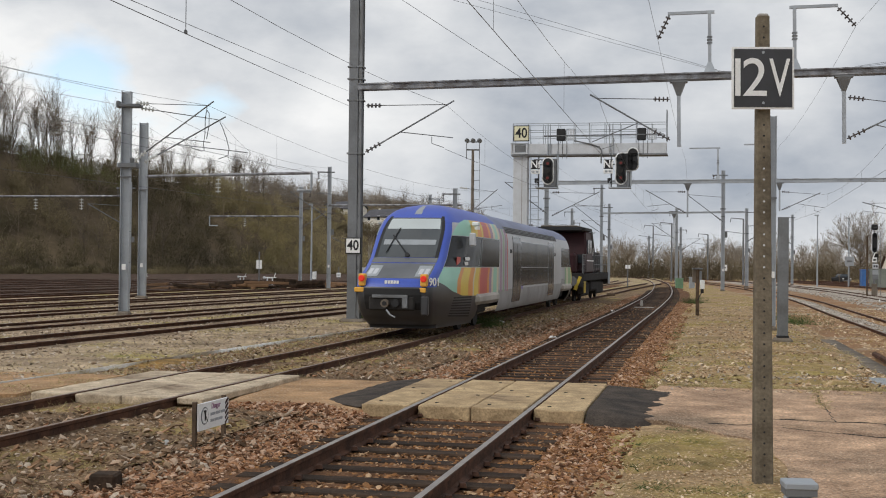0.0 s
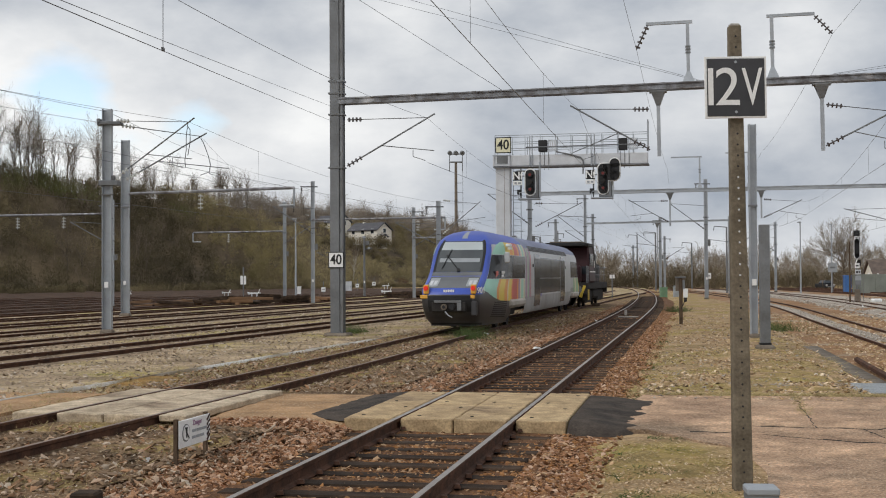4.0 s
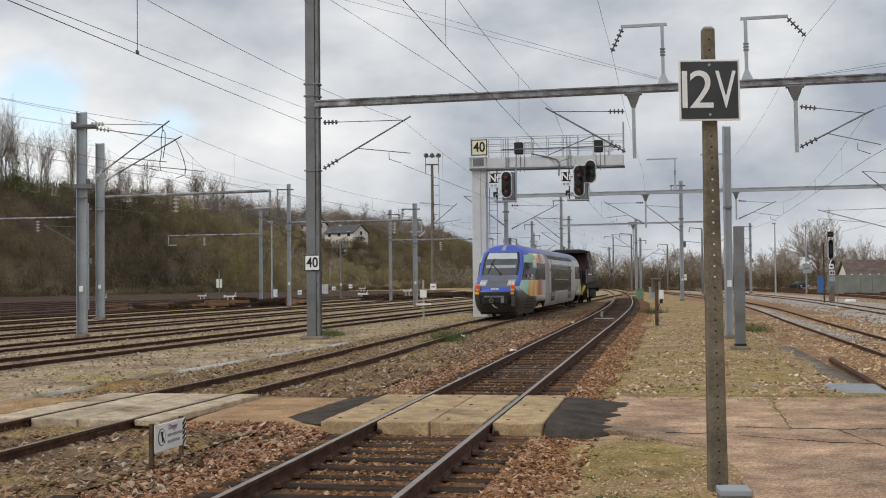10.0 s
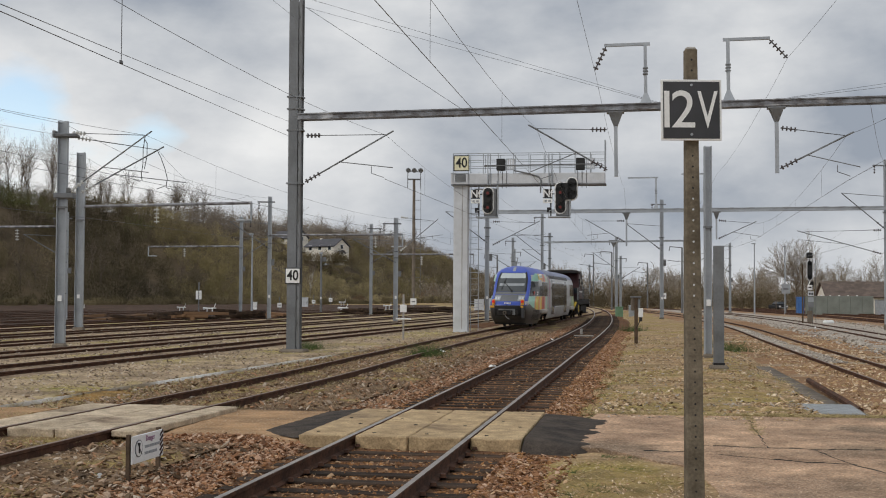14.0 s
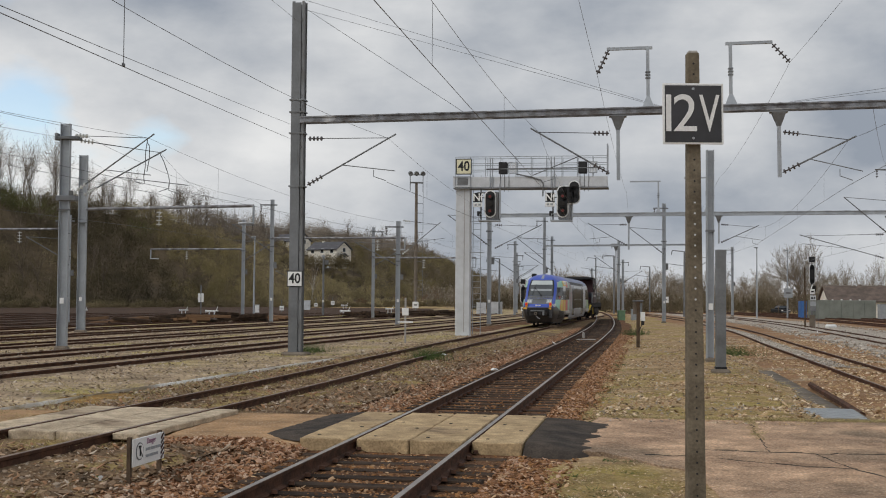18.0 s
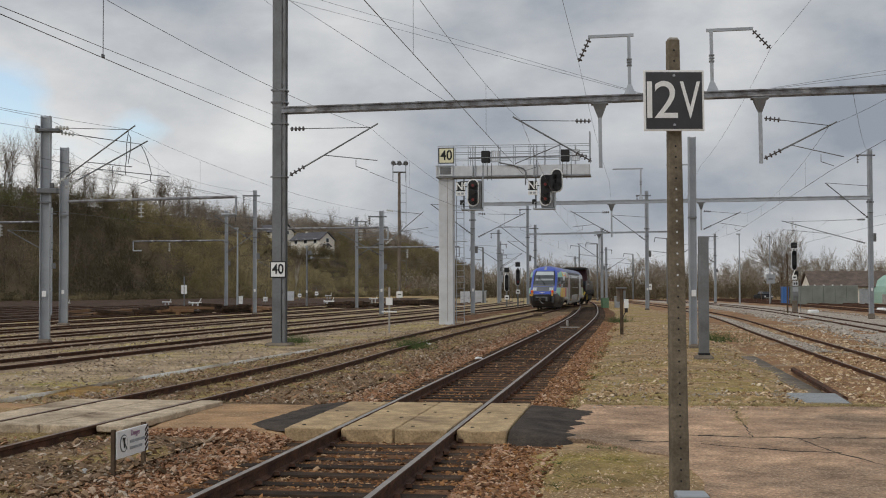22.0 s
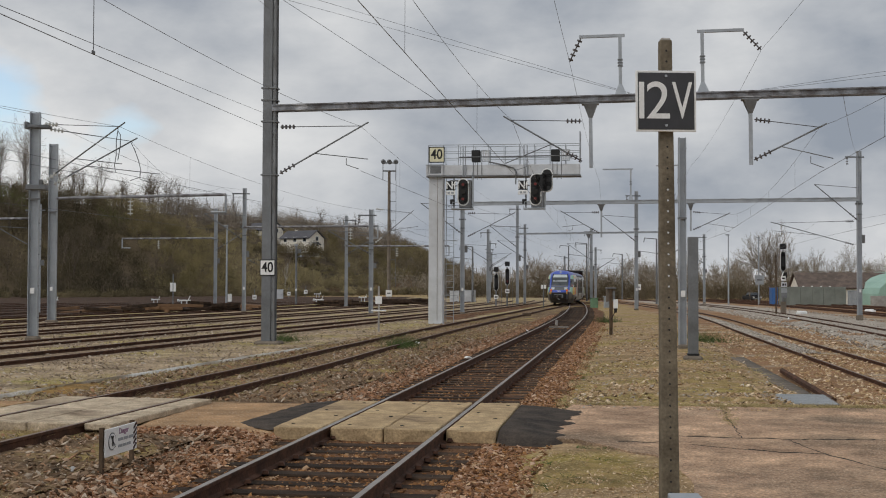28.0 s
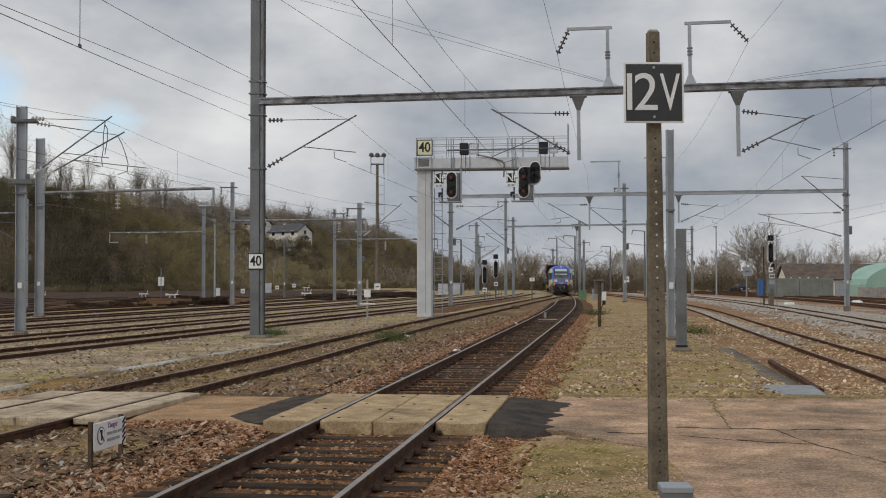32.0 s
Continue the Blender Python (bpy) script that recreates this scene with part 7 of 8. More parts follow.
def cabinet(name, x, y, w, d, h, material, label, z=-0.3, lid=True, turn=0):
    t = thing(name, label, "cabinet", pose(x, y, z, 0, 0, turn))
    part("body", box(B_(), -w / 2, w / 2, -d / 2, d / 2, 0, h, 0.03), material, t)
    if lid:
        part("lid", box(B_(), -w / 2 - 0.04, w / 2 + 0.04, -d / 2 - 0.04, d / 2 + 0.04, h, h + 0.07, 0.02), material, t)
    part("door", box(B_(), -w * 0.42, w * 0.42, -d / 2 - 0.015, -d / 2, h * 0.08, h * 0.92, 0.005), material, t)
    part("handle", box(B_(), w * 0.28, w * 0.33, -d / 2 - 0.04, -d / 2 - 0.01, h * 0.45, h * 0.58), "galv_d", t)
    return t


cabinet("blue_cabin", 52.35, 150.5, 0.75, 0.9, 2.2, "blue", "blue plastic cabin beside the far tracks", -0.5)
cabinet("relay_cabinet", 60.6, 146.0, 1.0, 0.8, 1.9, "plastic", "pale grey relay cabinet", -0.5)
cabinet("green_cabinet", 22.8, 115.0, 0.65, 0.5, 1.0, "green", "green equipment cabinet beside the track")
cabinet("white_cabinet", 23.55, 113.0, 0.46, 0.4, 1.15, "plastic", "pale grey narrow equipment cabinet")
cabinet("white_cabinet", 12.6, 150.0, 1.1, 0.6, 1.5, "offwhite", "pale blue white cabinet beside the yard")
cabinet("white_cabinet", 14.4, 150.5, 1.6, 0.6, 1.6, "offwhite", "pale blue white cabinet beside the yard")
cabinet("wall_block", 67.5, 150.0, 6.0, 0.6, 1.3, "concrete", "low grey concrete wall", -0.5, False, 6)


# ---- signals, posts and signs ----
def small_signal(x, y, h, label, lit=True, z=-0.3):
    t = thing("light_signal", label, "signal", pose(x, y, z))
    part("pole", rod(B_(), (0, 0, 0), (0, 0, h), 0.08), "galv_d", t)
    g = part("signal_head", disc(disc(box(B_(), -0.19, 0.19, -0.12, -0.06, h - 1.5, h - 0.3), (0, -0.09, h - 1.5), (0, 1, 0), 0.19, 0.06), (0, -0.09, h - 0.3), (0, 1, 0), 0.19, 0.06), "black", t)
    part("signal_rim", disc(disc(box(B_(), -0.235, 0.235, -0.055, -0.03, h - 1.5, h - 0.3), (0, -0.043, h - 1.5), (0, 1, 0), 0.235, 0.025), (0, -0.043, h - 0.3), (0, 1, 0), 0.235, 0.025), "white", g)
    if lit:
        part("aspect", disc(B_(), (0, -0.14, h - 1.35), (0, 1, 0), 0.10, 0.02), "red_sig", g)
    part("upper_box", box(B_(), -0.22, 0.22, -0.2, 0.1, h + 0.1, h + 0.55, 0.03), "black", t)
    part("plate", box(B_(), -0.2, 0.2, -0.12, -0.09, h - 2.5, h - 2.1, 0.01), "white", t)
    part("plate_bars", box(B_(), -0.12, 0.12, -0.128, -0.12, h - 2.36, h - 2.24), "black", t)
    if h > 5:
        part("arm", rod(B_(), (0.0, -0.16, h - 1.75), (-0.16, -0.2, h - 2.15), 0.045, n=6), "white", t, "short white slanting arm")
        part("relay_box", box(B_(), -0.05, 0.32, -0.1, 0.2, h - 2.3, h - 1.8, 0.03), "under", t)
        for dz, m_ in ((2.62, "offwhite"), (3.1, "plastic"), (3.5, "galv_d")):
            part("number_plate", box(B_(), -0.18, 0.3, -0.15, -0.12, h - dz - 0.38, h - dz, 0.01), m_, t)
        part("plate_bars", box(box(B_(), -0.1, 0.04, -0.158, -0.15, h - 2.9, h - 2.72), 0.1, 0.22, -0.158, -0.15, h - 2.9, h - 2.72), "black", t)
        part("pedestal", box(B_(), -0.16, 0.2, -0.14, 0.14, 0, 1.1, 0.02), "trough", t, "grey pedestal")
        post = part("brown_pole", rod(B_(), (-0.55, 0.05, 0), (-0.55, 0.05, h - 0.35), 0.075, 0.06, 8), "post_wood", t, "thin brown pole beside the signal")
        part("cross_arm", rod(B_(), (-0.55, 0.05, h - 0.5), (0.3, 0.05, h - 0.1), 0.025, n=5), "galv_d", post)
    part("ladder", rod(rod(B_(), (0.3, 0.1, 0), (0.3, 0.1, h), 0.02, n=5), (0.55, 0.1, 0), (0.55, 0.1, h), 0.02, n=5), "galv_d", t)
    return t


small_signal(35.4, 99.5, 5.3, "dark light signal on a post beside pale gravel", False, -0.45)
small_signal(15.1, 119.0, 3.95, "small red light signal between the tracks")
small_signal(13.9, 118.0, 3.4, "small dark light signal between the tracks", False)


def sign_12v():
    t = thing("sign_post", "stained perforated concrete post with a dark square 12V board", "sign post", pose(2.905, 11.15, -0.2, 0, -0.45, 0))
    bm = B_()
    r = bmesh.ops.create_cube(bm, size=1.0)
    for v in bm.verts:
        top = v.co.z > 0
        w = 0.055 if top else 0.083
        v.co = Vector((w if v.co.x > 0 else -w, (w * 0.8) if v.co.y > 0 else -w * 0.8, 4.27 if top else -0.1))
    bmesh.ops.bevel(bm, geom=list(bm.edges), offset=0.008, segments=1, affect="EDGES")
    post = part("post", bm, "post", t, "tapered stained concrete post")
    # holes are discs: off-white paints sky showing through, black the unlit ones
    for k in range(42):
        z = 0.15 + k * 0.098
        if 3.38 < z < 4.02:
            continue
        y = -(0.083 - (0.028) * z / 4.27) * 0.8
        part("hole", disc(B_(), (0.0, y - 0.0005, z), (0, 1, 0), 0.0095, 0.004, 8), "offwhite" if 2.0 < z < 2.9 else "black", post)
    part("cap", box(B_(), -0.045, 0.045, -0.036, 0.036, 4.25, 4.29, 0.01), "concrete", post)
    b = part("board", box(B_(), -0.300, 0.258, -0.10, -0.085, 3.42, 3.976, 0.004), "white", t, "white bordered square board")
    part("board_face", box(B_(), -0.280, 0.239, -0.104, -0.099, 3.438, 3.956), "sign_dark", b, "dark board face")
    for ch, cx, sq in (("I", -0.247, 0.95), ("2", -0.095, 1.01), ("V", 0.127, 0.63)):
        words("letter", ch, 0.487, "white", b, Matrix.Translation((cx, -0.107, 3.684)) @ FACE_S, squeeze=sq, thick=0.002, bold=0.0005)
    for z in (3.475, 3.925):
        part("bolt", disc(B_(), (-0.021, -0.108, z), (0, 1, 0), 0.012, 0.012, 10), "galv", b)
    return t


sign_12v()


def danger_sign():
    a, b = Vector((-2.58, 13.32, 0)), Vector((-2.39, 14.12, 0))
    ang = math.degrees(math.atan2(b.y - a.y, b.x - a.x))
    t = thing("danger_sign", "low white danger board on two short posts", "sign", pose(a.x, a.y, -0.215, 0, 0, ang))
    ln = (b - a).length
    for x in (0.01, ln - 0.03):
        part("post", box(B_(), x - 0.03, x + 0.02, -0.005, 0.035, 0, 0.52), "post_wood", t)
    bd = part("board", box(B_(), 0.0, ln, -0.03, -0.01, 0.205, 0.50, 0.005), "white", t, "white enamelled board")
    part("ring", disc(B_(), (0.16, -0.032, 0.36), (0, 1, 0), 0.094, 0.006, 28), "galv_d", bd)
    part("ring_inside", disc(B_(), (0.16, -0.035, 0.36), (0, 1, 0), 0.082, 0.006, 28), "white", bd)
    part("pictogram", box(box(B_(), 0.146, 0.174, -0.042, -0.038, 0.31, 0.40), 0.138, 0.182, -0.042, -0.038, 0.40, 0.42), "black", bd)
    part("ring_bar", box(B_(), -0.085, 0.085, -0.002, 0.002, -0.005, 0.005, turn=Matrix.Translation((0.16, -0.045, 0.36)) @ pose(0, 0, 0, 0, 50, 0)), "black", bd)
    words("heading", "Danger", 0.085, "mauve", bd, Matrix.Translation((0.46, -0.033, 0.445)) @ FACE_S, squeeze=0.95)
    for k, w in enumerate((0.42, 0.34)):
        for i in range(3):
            part("text_bar", box(B_(), 0.32 + i * w / 3, 0.32 + (i + 0.85) * w / 3, -0.034, -0.03, 0.345 - k * 0.07, 0.375 - k * 0.07), "plastic", bd)
    for k in range(5):
        part("edge_stripe", box(B_(), -0.05, 0.05, -0.003, 0.0, -0.014, 0.014, turn=Matrix.Translation((ln - 0.06, -0.031, 0.245 + k * 0.055)) @ pose(0, 0, 0, 0, -35, 0)), "maroon", bd)
    return t


danger_sign()


def plain_post(name, x, y, w, d, h, material, label, z=-0.25, extra=None):
    t = thing(name, label, "post", pose(x, y, z, 0, 0, -6))
    part("post", box(B_(), -w / 2, w / 2, -d / 2, d / 2, 0, h, 0.012), material, t)
    if extra:
        extra(t)
    return t


def grey_foot(t):
    part("foot", box(B_(), -0.24, 0.24, -0.22, 0.22, -0.2, 0.28, 0.06), "trough", t)
    part("base_collar", box(B_(), -0.15, 0.15, -0.12, 0.12, 0.28, 0.34, 0.01), "black", t)


def cap_bits(t):
    part("cap", box(B_(), -0.046, 0.046, -0.046, 0.046, 1.302, 1.323, 0.004), "galv", t, "flat steel cap")
    part("cap_band", box(B_(), -0.043, 0.043, -0.043, 0.043, 1.284, 1.303), "galv_d", t, "dark band under the cap")


plain_post("slim_post", 0.978, 3.56, 0.078, 0.078, 1.285, "plastic", "slim pale grey steel post with a flat cap", -0.12, cap_bits)
plain_post("grey_post", 9.14, 32.6, 0.26, 0.2, 3.45, "galv_d", "thick plain grey steel post on a concrete foot", -0.3, grey_foot)


def phone_bits(t):
    part("roof_board", box(B_(), -0.2, 0.2, -0.1, 0.3, 1.97, 2.03, 0.015), "galv_d", t, "dark grey sloping roof board")
    hood = part("telephone_hood", box(B_(), -0.18, 0.18, 0.07, 0.28, 1.46, 1.97, 0.012), "trough", t, "pale grey open hood behind the post")
    part("hood_panel", box(B_(), 0.075, 0.165, 0.055, 0.07, 1.5, 1.9, 0.004), "plastic", hood)
    part("box", box(B_(), 0.085, 0.255, -0.2, -0.05, 1.20, 1.55, 0.01), "white", t, "white box")
    part("box_bracket", box(B_(), 0.11, 0.225, -0.18, -0.06, 1.03, 1.20, 0.01), "under", t)
    part("cable", rod(B_(), (0.14, -0.1, 1.05), (0.0, -0.08, 0.75), 0.02, n=5), "under", t)


plain_post("brown_post", 10.42, 49.1, 0.13, 0.13, 1.97, "post_wood", "short brown wooden post with a roofed hood and white box", -0.25, phone_bits)


def marker_bits(t):
    part("cross_board", box(B_(), -0.32, 0.32, -0.06, -0.03, 1.0, 1.06), "white", t)
    part("plate", box(B_(), -0.14, 0.14, -0.08, -0.05, 1.3, 1.62, 0.01), "white", t, "pale plate")


plain_post("marker_post", 1.2, 52.2, 0.08, 0.08, 2.05, "concrete", "thin concrete marker post with pale plates", -0.25, marker_bits)

# yard furniture: point levers, small posts and plates
for x, y, h, w, lab in ((-14.2, 101.1, 2.3, 0.5, "thin post with two white plates in the yard"), (4.7, 152.0, 1.6, 0.75, "thin post with a white plate in the yard"), (-11.2, 146.9, 1.0, 0.5, "low white plate on a short post in the yard"), (-8.9, 181.4, 1.2, 0.5, "low white plate on a short post in the yard"), (-7.4, 208.0, 1.4, 0.6, "low white plate on a short post in the yard"), (30.5, 130.0, 2.4, 0.6, "thin post with a pale plate beside the track"), (17.54, 112.0, 2.25, 0.5, "thin post with two small white plates beside the track"), (50.4, 150.0, 3.6, 1.1, "grey post with a dull plate beyond the tracks")):
    t_ = thing("yard_marker", lab, "marker", pose(x, y, -0.3))
    part("post", box(B_(), -0.045, 0.045, -0.04, 0.04, 0, h + (0.7 if "yard" in lab else 0.0)), "galv_d", t_)
    if "two" in lab:
        for s in (-0.13, 0.13):
            part("plate", box(B_(), s - 0.1, s + 0.1, -0.07, -0.04, h - (0.7 if "yard" in lab else 0.34), h, 0.01), "white", t_)
    else:
        part("plate", box(B_(), -w / 2, w / 2, -0.07, -0.04, h - w * 1.05, h, 0.01), "plastic" if "dull" in lab else "white", t_)
        part("plate_bars", box(B_(), -w * 0.28, w * 0.28, -0.078, -0.07, h - w * 0.62, h - w * 0.42), "galv_d", t_)

t_ = thing("relay_post", "slim grey steel post with small devices in the yard", "post", pose(-5.44, 125.7, -0.25))
part("post", rod(B_(), (0, 0, 0), (0, 0, 6.1), 0.12, 0.10, 8), "galv_d", t_)
part("post_cap", box(B_(), -0.2, 0.14, -0.14, 0.14, 6.05, 6.25, 0.03), "galv", t_)
part("device_box", box(B_(), 0.12, 0.5, -0.15, 0.12, 5.3, 5.75, 0.02), "galv_d", t_)
part("device_arm", rod(B_(), (0, 0, 4.9), (0.75, 0, 5.05), 0.05, n=6), "galv_d", t_)
part("lamp_globe", disc(B_(), (0.45, -0.1, 5.05), (0, 1, 0), 0.13, 0.16, 10), "plastic", t_)
part("tag", box(B_(), -0.06, 0.06, -0.14, -0.11, 1.5, 1.75), "white", t_)
part("foot_plate", disc(B_(), (-0.3, -0.2, 0.08), (0, 0, 1), 0.2, 0.14, 10), "white", t_)


def point_lever(x, y, k, turn):
    """A frame on short legs with a weighted hand lever across it."""
    t = thing("point_lever", "low white hand lever frame for the points", "point lever", pose(x, y, -0.12, 0, 0, turn) @ Matrix.Scale(k, 4), group="point levers")
    for s in (-0.22, 0.22):
        part("leg", box(B_(), s - 0.05, s + 0.05, -0.06, 0.06, -0.05, 0.62, 0.01), "offwhite", t)
    part("crossbar", box(B_(), -0.55, 0.55, -0.05, 0.05, 0.58, 0.70, 0.02), "white", t)
    part("lever", rod(B_(), (0.35, 0, 0.66), (0.5, 0, 1.05), 0.03, n=6), "white", t)
    part("weight", disc(B_(), (-0.48, 0, 0.62), (1, 0, 0.2), 0.13, 0.14, 10), "offwhite", t)
    part("base", box(B_(), -0.45, 0.45, -0.14, 0.14, -0.08, 0.06, 0.02), "under", t)
    return t


for x, y, k, a in ((-14.0, 106.3, 1.0, 0), (-19.1, 124.0, 0.8, 15), (-3.0, 117.8, 0.95, -20), (-5.1, 196.0, 1.0, 5), (-27.5, 118.0, 0.8, 40), (1.5, 148.0, 0.9, 10)):
    point_lever(x, y, k, a)
cabinet("white_bin", -13.9, 145.2, 0.45, 0.45, 0.95, "white", "small white bin beside the far sidings", -0.2)
cabinet("white_cabinet", -10.0, 178.0, 0.95, 0.6, 1.4, "offwhite", "pale grey white cabinet at the foot of the hill", -0.2)
rl = random.Random(21)


def scrap_heap(x, y, n, k, rusty):
    t = thing("scrap_heap", ("rusty red brown" if rusty else "dark") + " heap of scrap sleepers and rails", "scrap heap", pose(x, y, -0.12, 0, 0, rl.uniform(-25, 5)), group="scrap heaps")
    for i in range(n):
        w = rl.uniform(0.08, 0.16)
        part("beam", box(B_(), -rl.uniform(0.6, 1.5) * k, rl.uniform(0.6, 1.5) * k, -w, w, 0, 0.2, 0.02, turn=pose(rl.uniform(-1.4, 1.4) * k, rl.uniform(-0.5, 0.5), 0.18 * (i // 3), rl.uniform(-6, 6), rl.uniform(-5, 5), rl.uniform(-24, 24))), "russet" if rusty and rl.random() < 0.5 else "wood", t)


for x, y, n, k, rusty in ((-15.6, 88, 7, 1.0, True), (-13.4, 90.5, 8, 1.2, True), (-10.8, 93.2, 10, 1.2, False), (-9.4, 95.9, 7, 0.9, True), (-7.0, 99.5, 6, 1.0, True), (-1.6, 117.0, 8, 0.9, False), (0.1, 119.3, 9, 0.9, False), (4.5, 128.6, 8, 1.0, False), (6.8, 133.8, 9, 1.3, False), (8.8, 136.0, 7, 1.1, True), (-18.5, 86.5, 6, 1.1, True)):
    scrap_heap(x, y, n, k, rusty)


# lamp tower and slim poles
def lamp_tower(x, y, h):
    t = thing("lamp_tower", "tall slim lighting tower with a caged lamp head", "lamp tower", pose(x, y, -0.3))
    part("shaft", rod(B_(), (0, 0, 0), (0, 0, h), 0.25, 0.17, 10), "trough", t, "tapered grey brown shaft")
    bm = B_()
    for z in np.arange(3, h - 1.5, 1.2):
        rod(bm, (0.15, 0, z), (0.85, 0, z), 0.03, n=5)
    rod(bm, (0.85, 0, 2), (0.85, 0, h - 1), 0.025, n=5)
    part("ladder", bm, "galv_d", t)
    hd = part("head_cage", chain(B_(), [(-0.8, -0.5, h), (0.8, -0.5, h), (0.8, 0.5, h), (-0.8, 0.5, h), (-0.8, -0.5, h)], 0.05), "galv_d", t)
    part("cage_rail", chain(B_(), [(-0.8, -0.5, h + 1), (0.8, -0.5, h + 1), (0.8, 0.5, h + 1), (-0.8, 0.5, h + 1), (-0.8, -0.5, h + 1)], 0.04), "galv_d", hd)
    for sx in (-0.8, 0.8):
        part("cage_post", rod(B_(), (sx, -0.5, h - 1.2), (sx, -0.5, h + 1), 0.05, n=5), "galv_d", hd)
    for sx in (-0.75, 0.0, 0.8):
        part("floodlight", disc(B_(), (sx, -0.4, h + 1.1), (0.3, -1, -0.5), 0.28, 0.3), "galv_d", hd)
    return t


lamp_tower(4.75, 154.0, 16.4)
for x, y, h in ((-12.6, 128.0, 8.2), (46.5, 150.0, 8.6), (35.0, 138.0, 6.8), (50.42, 150.3, 8.3)):
    t_ = thing("slim_pole", "slim pale steel pole with a small lamp", "pole", pose(x, y, -0.4), group="slim poles")
    part("pole", rod(B_(), (0, 0, 0), (0, 0, h), 0.11, 0.07), "galv", t_)
    part("lamp", box(B_(), -0.35, 0.12, -0.12, 0.12, h, h + 0.14, 0.03), "plastic", t_)

# loose things on the ground
t_ = thing("dark_block", "short dark timber block on the ground", "block", pose(-2.93, 11.02, -0.26, 0, 0, -4))
part("block", box(B_(), -0.115, 0.115, -0.12, 0.12, 0, 0.2, 0.02), "wood", t_)
t_ = thing("stub_rail", "short rusty length of rail lying in the gravel", "rail", pose(0, 0, 0))
part("rail", chain(B_(), [(8.75, 22.0, -0.25), (9.47, 24.8, -0.27), (10.9, 30.7, -0.3)], 0.075, 6), "rust", t_)
t_ = thing("drain_grate", "grey steel drain cover in the path edge", "drain", pose(7.95, 21.6, -0.21, 0, 0, -14))
part("frame", box(B_(), -0.62, 0.62, -1.05, 1.05, -0.02, 0.03, 0.01), "trough", t_)
for k in range(16):
    part("bar", box(B_(), -0.56, 0.56, -0.97 + k * 0.122, -0.90 + k * 0.122, 0.03, 0.045), "plastic", t_)
for x, y, s in ((46.0, 107.0, 0.5), (49.5, 103.0, 0.55), (53.5, 92.0, 0.6), (36.8, 99.0, 0.5)):
    t_ = tagged(part("white_sack", disc(box(B_(), -s, s * 0.6, -s * 0.5, s * 0.5, 0, s * 0.7, s * 0.22), (s * 0.7, 0, s * 0.35), (0.4, 0.2, 1), s * 0.35, s * 0.5, 10), "white"), "crumpled white sack on the gravel", "sack", "sacks")
    t_.matrix_world = pose(x, y, -0.45, 0, 0, x * 30)
t_ = thing("track_device", "small pale device fixed between the rails", "track device", pose(*on_track(line_a, 59.0, 0.05, -0.16)))
part("plate", box(B_(), -0.62, 0.3, -0.2, 0.1, 0, 0.05, 0.015), "concrete", t_)
part("upright", box(B_(), 0.12, 0.24, 2.6, 2.75, 0, 0.3, 0.03), "concrete", t_)
t_ = thing("wheel_stop", "dark squat box between the tracks", "track box", pose(11.5, 80.5, -0.28))
part("body", box(B_(), -0.28, 0.28, -0.2, 0.2, 0, 0.36, 0.06), "post_wood", t_)


# ---- crossing slabs, sleepers, stones, weeds ----
def slab(name, line, y, u0, u1, v0, v1, z1, thick, material, parent, bevel=0.02):
    bm = box(B_(), v0, v1, u0, u1, z1 - thick, z1, 0)
    bmesh.ops.subdivide_edges(bm, edges=[e for e in bm.edges if abs(e.verts[0].co.y - e.verts[1].co.y) > 0.8], cuts=9)
    bmesh.ops.subdivide_edges(bm, edges=[e for e in bm.edges if abs(e.verts[0].co.x - e.verts[1].co.x) > 0.3], cuts=4)
    bmesh.ops.bevel(bm, geom=[e for e in bm.edges if e.calc_face_angle(0) > 1], offset=bevel, segments=1, affect="EDGES")
    rn = random.Random(int(v0 * 100 + y * 7))
    for v in bm.verts:
        v.co += Vector((rn.uniform(-0.006, 0.003), rn.uniform(-0.008, 0.008), rn.uniform(-0.007, 0.001)))
    ob = part(name, bm, material, parent)
    p = on_track(line, y)
    ob.matrix_world = pose(p.x, p.y, 0, 0, 0, -math.degrees(math.atan(slope(line, y))))
    return ob


cross_a = thing("level_crossing", "yellowish concrete slabs of a foot crossing between the main rails", "crossing", kind="structure")
for v0, v1 in ((-1.43, -0.80), (-0.69, -0.006), (0.006, 0.69), (0.80, 1.43)):
    for u0, u1 in ((-1.86, -0.05), (-0.04, 1.86)):
        sl = slab("slab", line_a, 17.6, u0, u1, v0, v1, 0.004, 0.19, "slab", cross_a, 0.014)
        for a, b in ((0.25, 0.2), (0.75, 0.8)):
            part("lifting_hole", disc(B_(), (v0 + (v1 - v0) * a, u0 + (u1 - u0) * b, 0.0035), (0, 0, 1), 0.026, 0.008, 10), "under", sl)
cross_b = thing("level_crossing", "pale grey concrete slabs of a foot crossing over the siding", "crossing", kind="structure")
for v0, v1 in ((-1.36, -0.81), (-0.69, -0.006), (0.006, 0.69), (0.81, 1.2)):
    for u0, u1 in ((-1.84, -0.01), (0.0, 1.84)):
        slab("slab", line_b, 18.6, u0, u1, v0, v1, -0.004, 0.15 if v1 < 1 else 0.09, "slab_grey", cross_b, 0.014)


